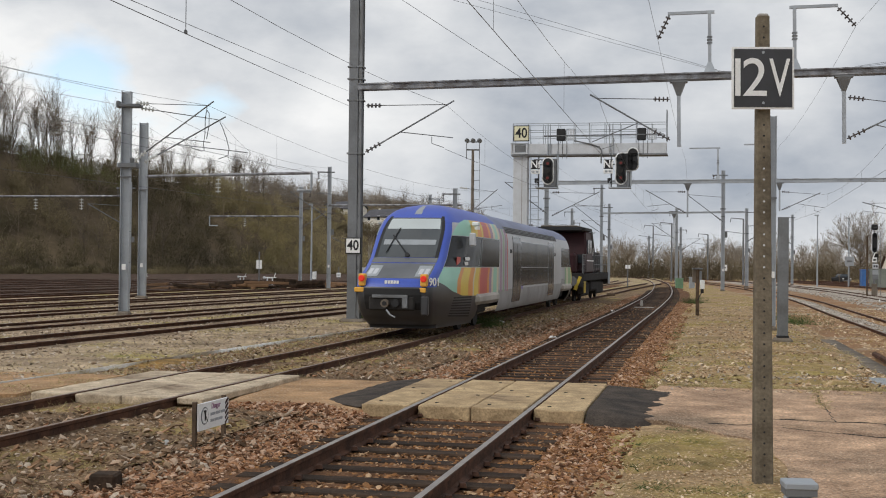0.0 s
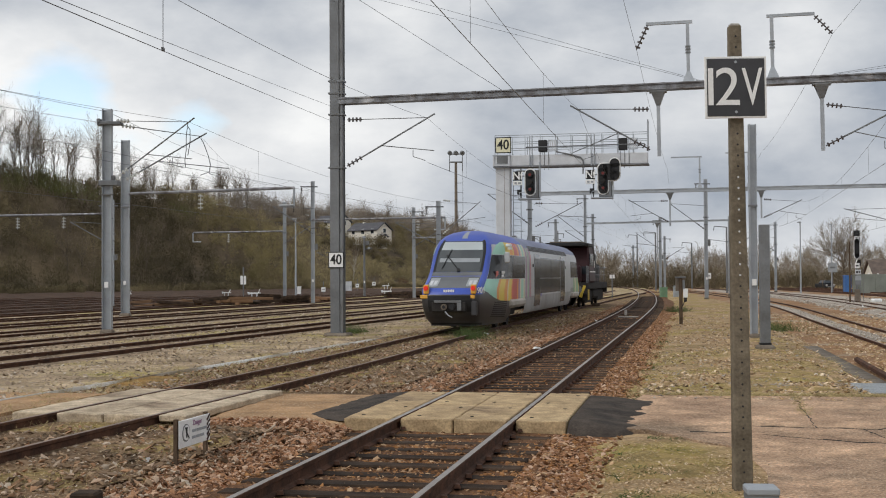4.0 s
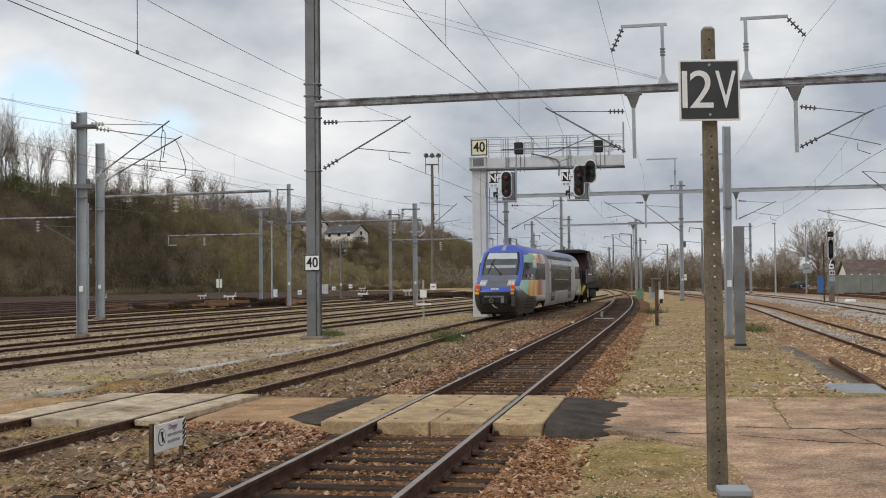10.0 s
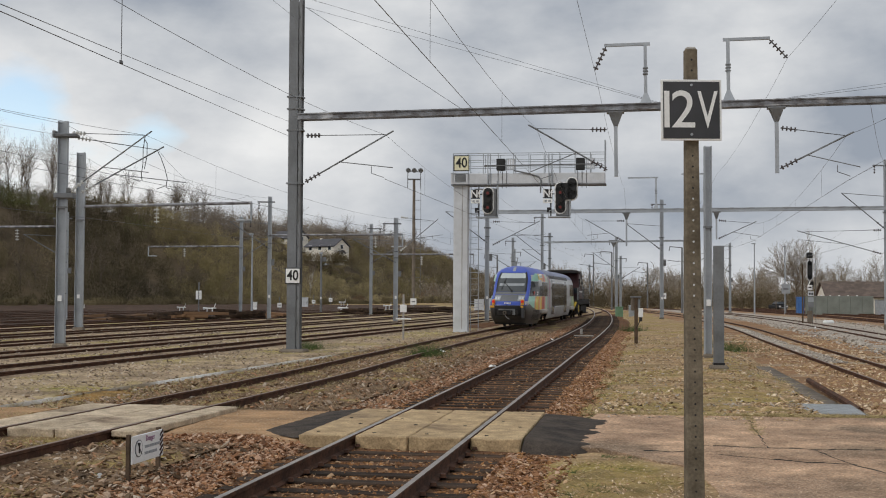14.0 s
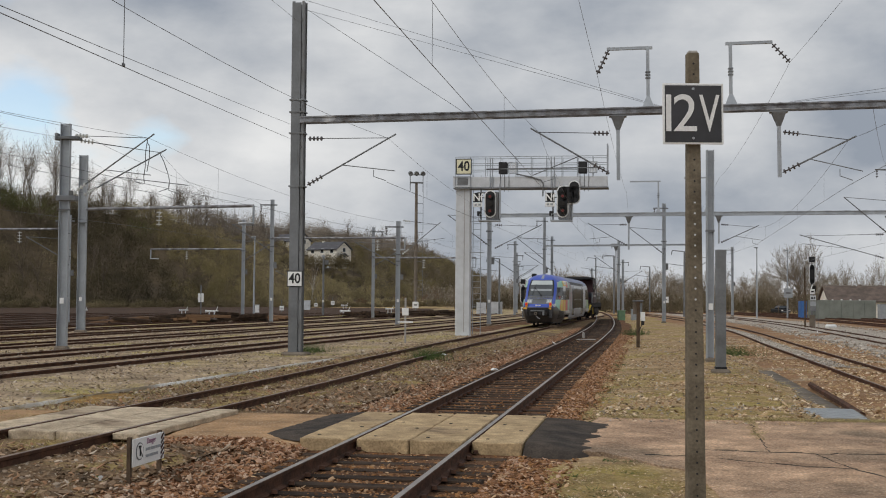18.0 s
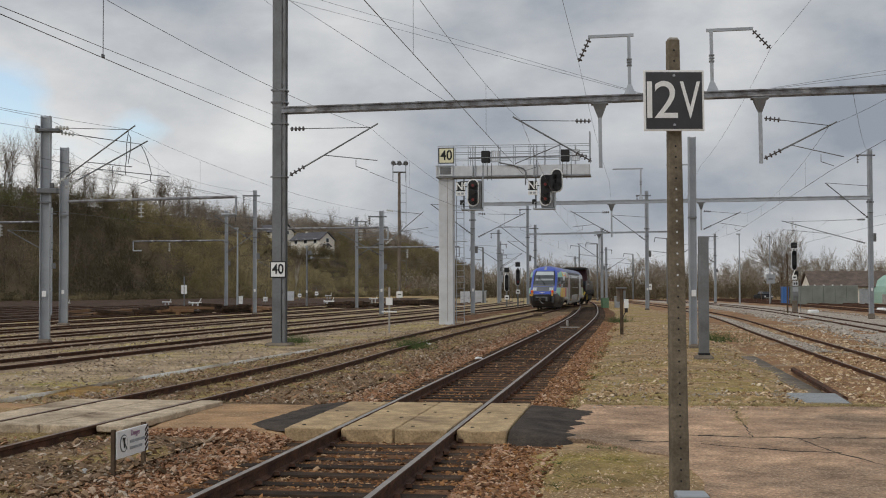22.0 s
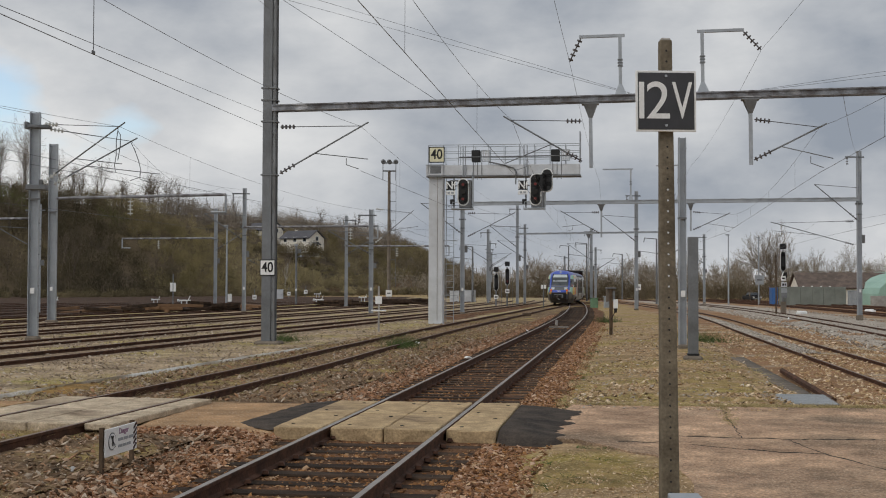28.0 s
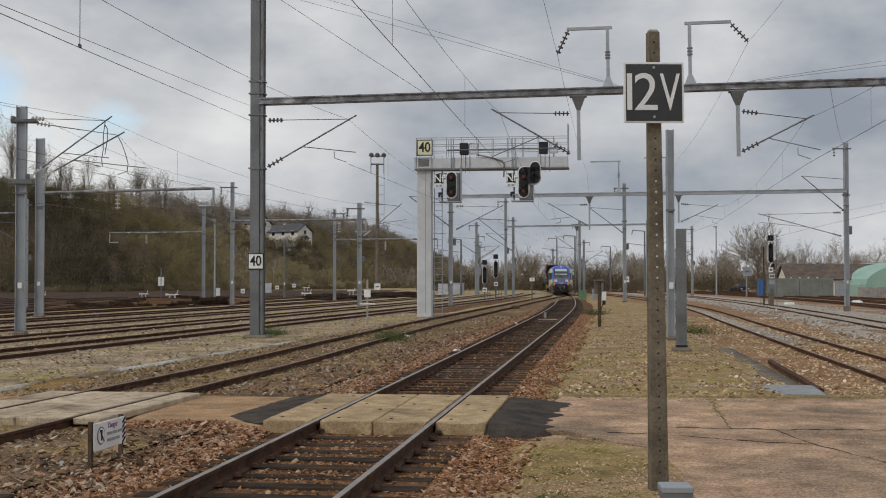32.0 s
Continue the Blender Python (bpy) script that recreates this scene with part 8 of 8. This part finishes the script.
def sleepers(tr, line, y0, y1, z, material="wood", step=0.6, half=1.28, skip=()):
    rn = random.Random(int(y1 * 7))
    bm = box(B_(), -half, half, -0.125, 0.125, -0.14, 0.0, 0.015)
    me = bpy.data.meshes.new("sleeper")
    bm.to_mesh(me)
    bm.free()
    me.materials.append(M[material])
    y = y0
    while y < y1:
        if not any(a < y < b for a, b in skip):
            ob = new("sleeper", me)
            ob.parent = tr
            p = on_track(line, y, rn.uniform(-0.03, 0.03), z - 0.145 + rn.uniform(-0.008, 0.008))
            ob.matrix_world = pose(p.x, p.y, p.z, 0, 0, -math.degrees(math.atan(slope(line, y))) + rn.uniform(-0.8, 0.8))
        y += step / math.sqrt(1 + slope(line, y) ** 2)


sleepers(track_a, line_a, -28.0, 120.0, 0.0, skip=((15.9, 19.3),))
sleepers(track_b, line_b, -28.0, 60.0, -0.035, skip=((16.8, 20.4),))
sleepers(track_c, line_c, 18.0, 50.0, -0.295)


def fixings(tr, line, y0, y1, z):
    """Rail chairs beside the rails, too small to pick apart."""
    vs, fs = [], []
    y = y0
    while y < y1:
        for v in (-0.7525, 0.7525):
            for s in (-1, 1):
                p = on_track(line, y, v + s * 0.10, z - 0.135)
                i = len(vs)
                for dx in (-0.035, 0.035):
                    for dy in (-0.06, 0.06):
                        vs += [(p.x + dx, p.y + dy, p.z), (p.x + dx * 0.7, p.y + dy * 0.7, p.z + 0.035)]
                fs += [(i + 1, i + 5, i + 7, i + 3), (i, i + 4, i + 5, i + 1), (i + 2, i + 3, i + 7, i + 6), (i, i + 1, i + 3, i + 2), (i + 4, i + 6, i + 7, i + 5)]
        y += 0.6 / math.sqrt(1 + slope(line, y) ** 2)
    return tagged(raw("rail_fixings", vs, fs, "rust", tr), kind="stuff")


fixings(track_a, line_a, 7.0, 60.0, 0.0)

ICO_V = np.array([(-0.526, 0.851, 0), (0.526, 0.851, 0), (-0.526, -0.851, 0), (0.526, -0.851, 0), (0, -0.526, 0.851), (0, 0.526, 0.851), (0, -0.526, -0.851), (0, 0.526, -0.851), (0.851, 0, -0.526), (0.851, 0, 0.526), (-0.851, 0, -0.526), (-0.851, 0, 0.526)])
ICO_F = np.array([(0, 11, 5), (0, 5, 1), (0, 1, 7), (0, 7, 10), (0, 10, 11), (1, 5, 9), (5, 11, 4), (11, 10, 2), (10, 7, 6), (7, 1, 8), (3, 9, 4), (3, 4, 2), (3, 2, 6), (3, 6, 8), (3, 8, 9), (4, 9, 5), (2, 4, 11), (6, 2, 10), (8, 6, 7), (9, 8, 1)])
rg = np.random.RandomState(4)


def stones(name, pts, smin, smax, material, label, flatness=0.5):
    """Broken stones lying at the given points."""
    pts = np.array(pts, float)
    n = len(pts)
    sz = smin + (smax - smin) * rg.rand(n, 1, 1) ** 3.0
    v = ICO_V[None] * (0.45 + 1.0 * rg.rand(n, 12, 1)) * sz * np.stack([0.8 + 1.0 * rg.rand(n), 0.7 + 0.5 * rg.rand(n), np.full(n, flatness)], 1)[:, None]
    a = rg.rand(n) * 6.283
    c, s = np.cos(a)[:, None], np.sin(a)[:, None]
    tilt = (rg.rand(n, 1) - 0.5) * 1.5
    x, y, z = v[..., 0] * c - v[..., 1] * s, v[..., 0] * s + v[..., 1] * c, v[..., 2] + tilt * v[..., 0]
    v = np.stack([x, y, z], 2) + pts[:, None]
    f = (ICO_F[None] + (np.arange(n) * 12)[:, None, None]).reshape(-1, 3)
    me = bpy.data.meshes.new(name)
    me.vertices.add(n * 12)
    me.vertices.foreach_set("co", v.ravel())
    me.loops.add(len(f) * 3)
    me.loops.foreach_set("vertex_index", f.ravel().astype(np.int32))
    me.polygons.add(len(f))
    me.polygons.foreach_set("loop_start", np.arange(0, len(f) * 3, 3, dtype=np.int32))
    me.polygons.foreach_set("use_smooth", np.zeros(len(f), dtype=bool))
    me.update(calc_edges=True)
    me.materials.append(M[material])
    return tagged(new(name, me), label, "stones", kind="stuff")


def scatter(line, n, y0, y1, v0, v1, zf, near=1.6, keep=None):
    out = []
    while len(out) < n:
        y = y0 + (y1 - y0) * rg.rand() ** near
        v = v0 + (v1 - v0) * rg.rand()
        p = on_track(line, y, v)
        if keep and not keep(p.x, p.y, v):
            continue
        g = ground_z(p.x, p.y)
        z = zf(v) if zf else g + 0.006
        if line is line_a and v > 1.7:
            z = max(z, g + 0.004)
        out.append((p.x, p.y, z))
    return out


def bed_z(v):
    return float(np.interp(abs(v), [0, 1.5, 2.1, 3.0], [-0.160, -0.160, -0.195, -0.235]))


def off_cross(x, y, v):
    if abs(v) < 2.6 and 15.7 < y - v * -0.22 < 19.7:
        return False
    return not (-0.86 < abs(v) - 1.6 < -0.70)


def right_side(x, y, v):
    """Thins out towards the verge and stays off the path."""
    return off_cross(x, y, v) and not (15.2 < y < 20.3 and v > 1.5) and rg.rand() > (v - 1.75) / 0.42


stones("ballast_stones", scatter(line_a, 30000, 7.5, 62, -1.5, 1.5, lambda v: bed_z(v) - 0.006, 1.9, off_cross), 0.014, 0.036, "stone_r", "reddish brown broken ballast stones between the sleepers")
stones("ballast_stones", scatter(line_a, 44000, 7.5, 84, -3.2, -1.3, lambda v: bed_z(v) + 0.004, 1.9, off_cross), 0.013, 0.042, "stone_o", "orange brown broken ballast stones beside the track")
stones("ballast_stones", scatter(line_a, 14000, 9, 70, 1.3, 2.75, lambda v: bed_z(v) + 0.004, 1.9, right_side), 0.012, 0.036, "stone_r", "dark red brown ballast stones beside the track")
stones("ballast_stones", scatter(line_a, 18000, 9, 70, 1.3, 2.75, lambda v: bed_z(v) + 0.004, 1.9, right_side), 0.012, 0.038, "stone_o", "orange brown broken ballast stones beside the track")


def asphalt_foot():
    """Stones heaped against the near edge of the path and the asphalt between the crossings."""
    out = []
    for k in range(2600):
        u = rg.rand()
        x, y = -2.9 + 2.0 * u, 16.75 + 0.08 * min(u / 0.64, 1) - 1.15 * max(0, u - 0.64) / 0.36
        d = rg.rand() ** 1.3
        out.append((x - 0.12 * d + rg.randn() * 0.03, y - 0.5 * d + rg.randn() * 0.03, -0.085 - 0.10 * d))
    return out


stones("ballast_stones", asphalt_foot(), 0.014, 0.040, "stone_o", "orange brown stones heaped against the path's edge")


def not_path(x, y, v):
    return not (15.6 - 0.1 * x < y < 20.6 - 0.1 * x)


def patchy(x, y, v):
    """Stones lie in drifts, with bare mossy ground between."""
    return noise.noise((x * 0.55, y * 0.4, 9)) + 0.5 * noise.noise((x * 1.7, y * 1.3, 4)) > 0.02 or rg.rand() < 0.16


def patchy_soil(x, y, v):
    return not_path(x, y, v) and patchy(x, y, v)


def soil_z(v):
    return -0.188


stones("rubble", scatter(line_a, 26000, 8.0, 40, -6.4, -2.4, soil_z, 1.7, patchy_soil), 0.010, 0.046, "stone_g", "grey brown rubble and clods between the tracks")
stones("rubble", scatter(line_a, 2200, 8.0, 34, -6.4, -2.6, lambda v: -0.183, 1.6, not_path), 0.010, 0.045, "stone_w", "pale grey stones among the rubble")
stones("rubble", scatter(line_a, 9000, 8.0, 30, -4.4, -2.6, lambda v: -0.192, 1.7, not_path), 0.012, 0.05, "stone_o", "orange brown stones spilled from the ballast")
stones("rubble", scatter(line_b, 22000, 8, 66, -3.2, 3.2, lambda v: -0.112 - 0.03 * max(0, abs(v) - 1.6), 1.8, lambda x, y, v: not (16.4 < y < 21.0) and not (0.68 < abs(v) < 0.83)), 0.012, 0.05, "stone_g", "grey brown ballast stones in the siding")
stones("pale_pebbles", scatter(line_a, 11000, 19.9, 75, 2.1, 9.0, None, 1.8, patchy), 0.008, 0.040, "stone_p", "pale pebbles strewn over the verge")
stones("pale_stones", scatter(line_a, 1500, 19.9, 60, 2.1, 8.6, None, 1.7), 0.008, 0.040, "stone_w", "pale grey stones strewn over the verge")
stones("pale_stones", scatter(line_a, 420, 20.5, 40, 3.6, 7.6, None, 1.2, patchy), 0.012, 0.062, "stone_p", "larger pale stones round the grey post")
stones("brown_pebbles", scatter(line_a, 9000, 19.9, 60, 2.2, 9.0, None, 1.8, patchy), 0.007, 0.034, "stone_g", "brown pebbles strewn over the verge")
stones("pale_pebbles", scatter(line_c, 11000, 20, 70, -4.0, 3.6, lambda v: -0.37 if abs(v) < 2.2 else -0.40, 1.7, lambda x, y, v: not (0.68 < abs(v) < 0.83)), 0.02, 0.06, "stone_p", "orange and pale ballast stones of the branch track")
stones("pale_pebbles", scatter(line_c, 3600, 40, 100, -0.62, 0.16, lambda v: -0.35, 1.3), 0.025, 0.05, "stone_w", "pale grey gravel between the branch rails")
stones("pale_pebbles", scatter(line_c2, 6000, 40, 130, -3.6, 5.0, lambda v: -0.37, 1.2), 0.03, 0.08, "stone_w", "pale grey gravel beside the farther track")
stones("yard_stones", scatter(line_d, 34000, 17, 70, -18, 4.8, lambda v: -0.108, 1.5), 0.012, 0.05, "stone_y", "grey brown stones strewn over the yard")
stones("verge_grit", scatter(line_a, 2500, 9.0, 15.2, 1.9, 3.8, None, 1.0, patchy), 0.006, 0.016, "stone_p", "fine grit on the verge")


def tufts(name, pts, n, h, material, label, spread=0.10):
    segs = []
    for x, y, z in pts:
        k = 0.6 + 0.8 * rg.rand()
        for _ in range(n):
            a, b = rg.randn(2) * spread * k, rg.randn(2) * spread * 0.9 * k
            hh = h * k * (0.5 + rg.rand())
            segs.append(((x + a[0], y + a[1], z - 0.02), (x + a[0] + b[0], y + a[1] + b[1], z + hh), 0.004, 0.0012))
    return tagged(sticks(name, segs, material), label, "grass", kind="stuff")


tufts("dry_grass", scatter(line_a, 380, 9, 34, 1.9, 6.5, None, 1.2, lambda x, y, v: not (14.6 < y < 20.0 and x > 2.2) and not (x > 3.0 and y < 15)), 9, 0.022, "straw", "short dry grass on the verge")
tufts("dry_grass", scatter(line_a, 2600, 9, 60, -7.5, -2.6, lambda v: -0.2, 1.4, not_path), 12, 0.055, "straw", "short dry grass between the tracks")
tufts("dry_grass", scatter(line_d, 900, 18, 60, 2.0, 9.0, lambda v: -0.13, 1.2), 12, 0.06, "straw", "short dry grass along the yard")
for x, y, z, k in ((1.6, 39.2, -0.13, 1.1), (-2.2, 43.2, -0.13, 0.9), (13.3, 46.0, -0.22, 1.2), (14.2, 68.0, -0.22, 1.3)):
    tufts("weed_clump", [(x + rg.randn() * 0.25 * k, y + rg.randn() * 0.6 * k, z) for _ in range(22)], 26, 0.22 * max(k, 0.5), "weed", "tuft of green weeds in the gravel", 0.16 * k)
tufts("green_tufts", scatter(line_a, 46, 20.2, 40, 1.8, 2.2, None, 1.3), 16, 0.03, "weed", "short green tufts at the edge of the ballast", 0.07)
tufts("green_tufts", scatter(line_a, 26, 8.5, 15.4, 1.9, 3.2, None, 1.0), 14, 0.016, "weed", "short green tufts on the mossy verge", 0.06)
tufts("green_tufts", scatter(line_a, 150, 9.0, 16, -5.6, -3.0, soil_z, 1.2), 16, 0.04, "weed", "short green tufts in the rubble", 0.07)
stones("broken_rock", [(-4.0 + rg.randn() * 0.28, 13.75 + rg.randn() * 0.35, -0.17) for _ in range(26)], 0.05, 0.11, "stone_g", "larger broken rocks in the rubble")
t_ = thing("crushed_can", "crushed green and white drinks can on the ground", "can", pose(-2.94, 13.47, -0.15, 78, 20, 30))
part("body", rod(B_(), (0, 0, -0.05), (0, 0, 0.03), 0.034, 0.028, 10), "weed", t_, "green dented side")
part("rim", rod(B_(), (0, 0, 0.031), (0, 0, 0.055), 0.028, 0.033, 10), "white", t_, "white end")
stones("white_litter", [(3.2, 33.8, -0.17), (4.3, 45.2, -0.16), (-1.5, 23.6, -0.18), (0.6, 36.2, -0.17), (2.2, 41.8, -0.16), (7.8, 54.0, -0.16), (-2.9, 16.4, -0.2), (29.9, 83, -0.42), (36, 98, -0.42)], 0.07, 0.13, "white", "scraps of white litter on the gravel")


def moss_patch(cx, cy, rx, ry, base, seed, material, label):
    """A thin uneven cushion of moss whose ragged rim sinks into the ground; base None: follows the ground."""
    n, vs = 44, []
    for j in range(n + 1):
        for i in range(n + 1):
            x, y = cx + rx * (2 * i / n - 1), cy + ry * (2 * j / n - 1)
            rim = math.hypot(2 * i / n - 1, 2 * j / n - 1)
            up = 0.028 * (noise.noise((x * 2.3, y * 2.3, seed)) + 0.6 * noise.noise((x * 7, y * 7, seed))) + 0.008 - 0.07 * max(0, rim - 0.45)
            vs.append((x, y, (ground_z(x, y) if base is None else base) + min(up, 0.014)))
    fs = [(j * (n + 1) + i, j * (n + 1) + i + 1, (j + 1) * (n + 1) + i + 1, (j + 1) * (n + 1) + i) for j in range(n) for i in range(n)]
    return tagged(raw("moss_patch", vs, fs, material, smooth=True), label, "moss", kind="stuff")


for cx, cy, rx, ry, base, mt, lab in ((6.2, 21.0, 1.6, 0.9, None, "moss", "yellow olive moss beside the path"), (4.3, 23.6, 1.2, 1.8, None, "moss", "yellow olive moss on the verge"), (7.2, 24.5, 0.9, 1.9, None, "moss", "yellow olive moss on the verge"),
                                      (2.4, 12.6, 0.7, 1.5, None, "moss", "yellow olive moss on the near verge"), (2.5, 20.8, 0.35, 1.3, None, "moss_green", "green moss at the ballast's edge"), (-5.5, 24.0, 1.0, 1.2, -0.125, "moss_rust", "rusty orange moss beside the path"),
                                      (-6.7, 25.2, 0.9, 0.9, -0.125, "moss_green", "green moss beside the white edging"), (0.2, 30.5, 0.7, 4.2, -0.19, "moss", "yellow olive moss between the tracks"), (-3.3, 13.0, 0.7, 1.2, -0.185, "moss", "yellow olive moss in the rubble")):
    moss_patch(cx, cy, rx, ry, base, cx * 1.7 + cy, mt, lab)
# cracks in the path, as thin dark gaps of dirt
for pts_ in ([(5.88, 19.4), (5.41, 17.4), (4.96, 15.45)], [(3.31, 15.15), (3.77, 15.06), (4.19, 15.69), (4.94, 15.41), (5.48, 15.25), (5.44, 13.92), (5.54, 13.09), (5.7, 12.0)], [(5.48, 15.25), (7.2, 15.1), (8.4, 15.4)], [(4.13, 14.85), (4.55, 14.4), (4.97, 14.06), (5.5, 13.9)]):
    t_ = B_()
    for a, b in zip(pts_[:-1], pts_[1:]):
        d_ = Vector((b[0] - a[0], b[1] - a[1], 0))
        k_ = max(2, int(d_.length / 0.14))
        prev = Vector((*a, -0.099))
        for i in range(1, k_ + 1):
            q_ = Vector((a[0] + d_.x * i / k_, a[1] + d_.y * i / k_, -0.099)) + (Vector((rg.randn() * 0.013, rg.randn() * 0.022, 0)) if i < k_ else Vector((0, 0, 0)))
            rod(t_, prev, q_, 0.004 + 0.007 * rg.rand(), n=4)
            prev = q_
    tagged(part("path_crack", t_, "under"), "dirt-filled crack in the concrete path", "crack", kind="structure")


tufts("crack_moss", [(5.88 - 0.47 * u / 2.0 + rg.randn() * 0.03, 19.4 - u + rg.randn() * 0.03, -0.1) for u in rg.rand(46) * 2.6], 14, 0.016, "straw", "dry moss and grass in a crack of the path", 0.035)
tufts("edge_moss", [(3.6 + 6.5 * u, 19.95 - 0.14 * 6.5 * u + rg.randn() * 0.06, -0.1) for u in rg.rand(240)], 16, 0.028, "straw", "dry grass along the path's far edge", 0.08)


# ---- motion of the train along the siding into the main track ----
RIDE = smooth_line([(0, 30.6), (1, 32.75), (3, 37.9), (6, 45.4), (9, 53.1), (12, 61.0), (14, 66.8), (17, 76.8), (20, 87.6), (23, 99.1), (25, 107.2), (28, 121.6), (30, 131.6), (32, 142.0)])


def along(y, d):
    """The y of the place d metres farther along the track than y."""
    for _ in range(int(abs(d) / 0.5)):
        s = slope(line_b, y)
        y += math.copysign(0.5, d) / math.sqrt(1 + s * s)
    return y


def riding(y, base):
    """The pose of a vehicle whose two bogies stand on the track."""
    a, b = on_track(line_b, along(y, 5.6)), on_track(line_b, along(y, base))
    d = (b - a).normalized()
    e = a - d * 5.6
    return pose(e.x, e.y, 0, 0, 0, math.degrees(math.atan2(-d.x, d.y)))


def riding_loco(y):
    a, b = on_track(line_b, along(y, CAR_L + 0.75 + 2.9)), on_track(line_b, along(y, CAR_L + 0.75 + 10.5))
    d = (b - a).normalized()
    e = a - d * 2.9
    return pose(e.x, e.y, 0, 0, 0, math.degrees(math.atan2(-d.x, d.y)))


def motions():
    ts = [i * 0.5 for i in range(65)]
    walk(car, [(t, riding(RIDE(t), CAR_L - 5.6)) for t in ts])
    walk(loco, [(t, riding_loco(RIDE(t))) for t in ts])


motions()
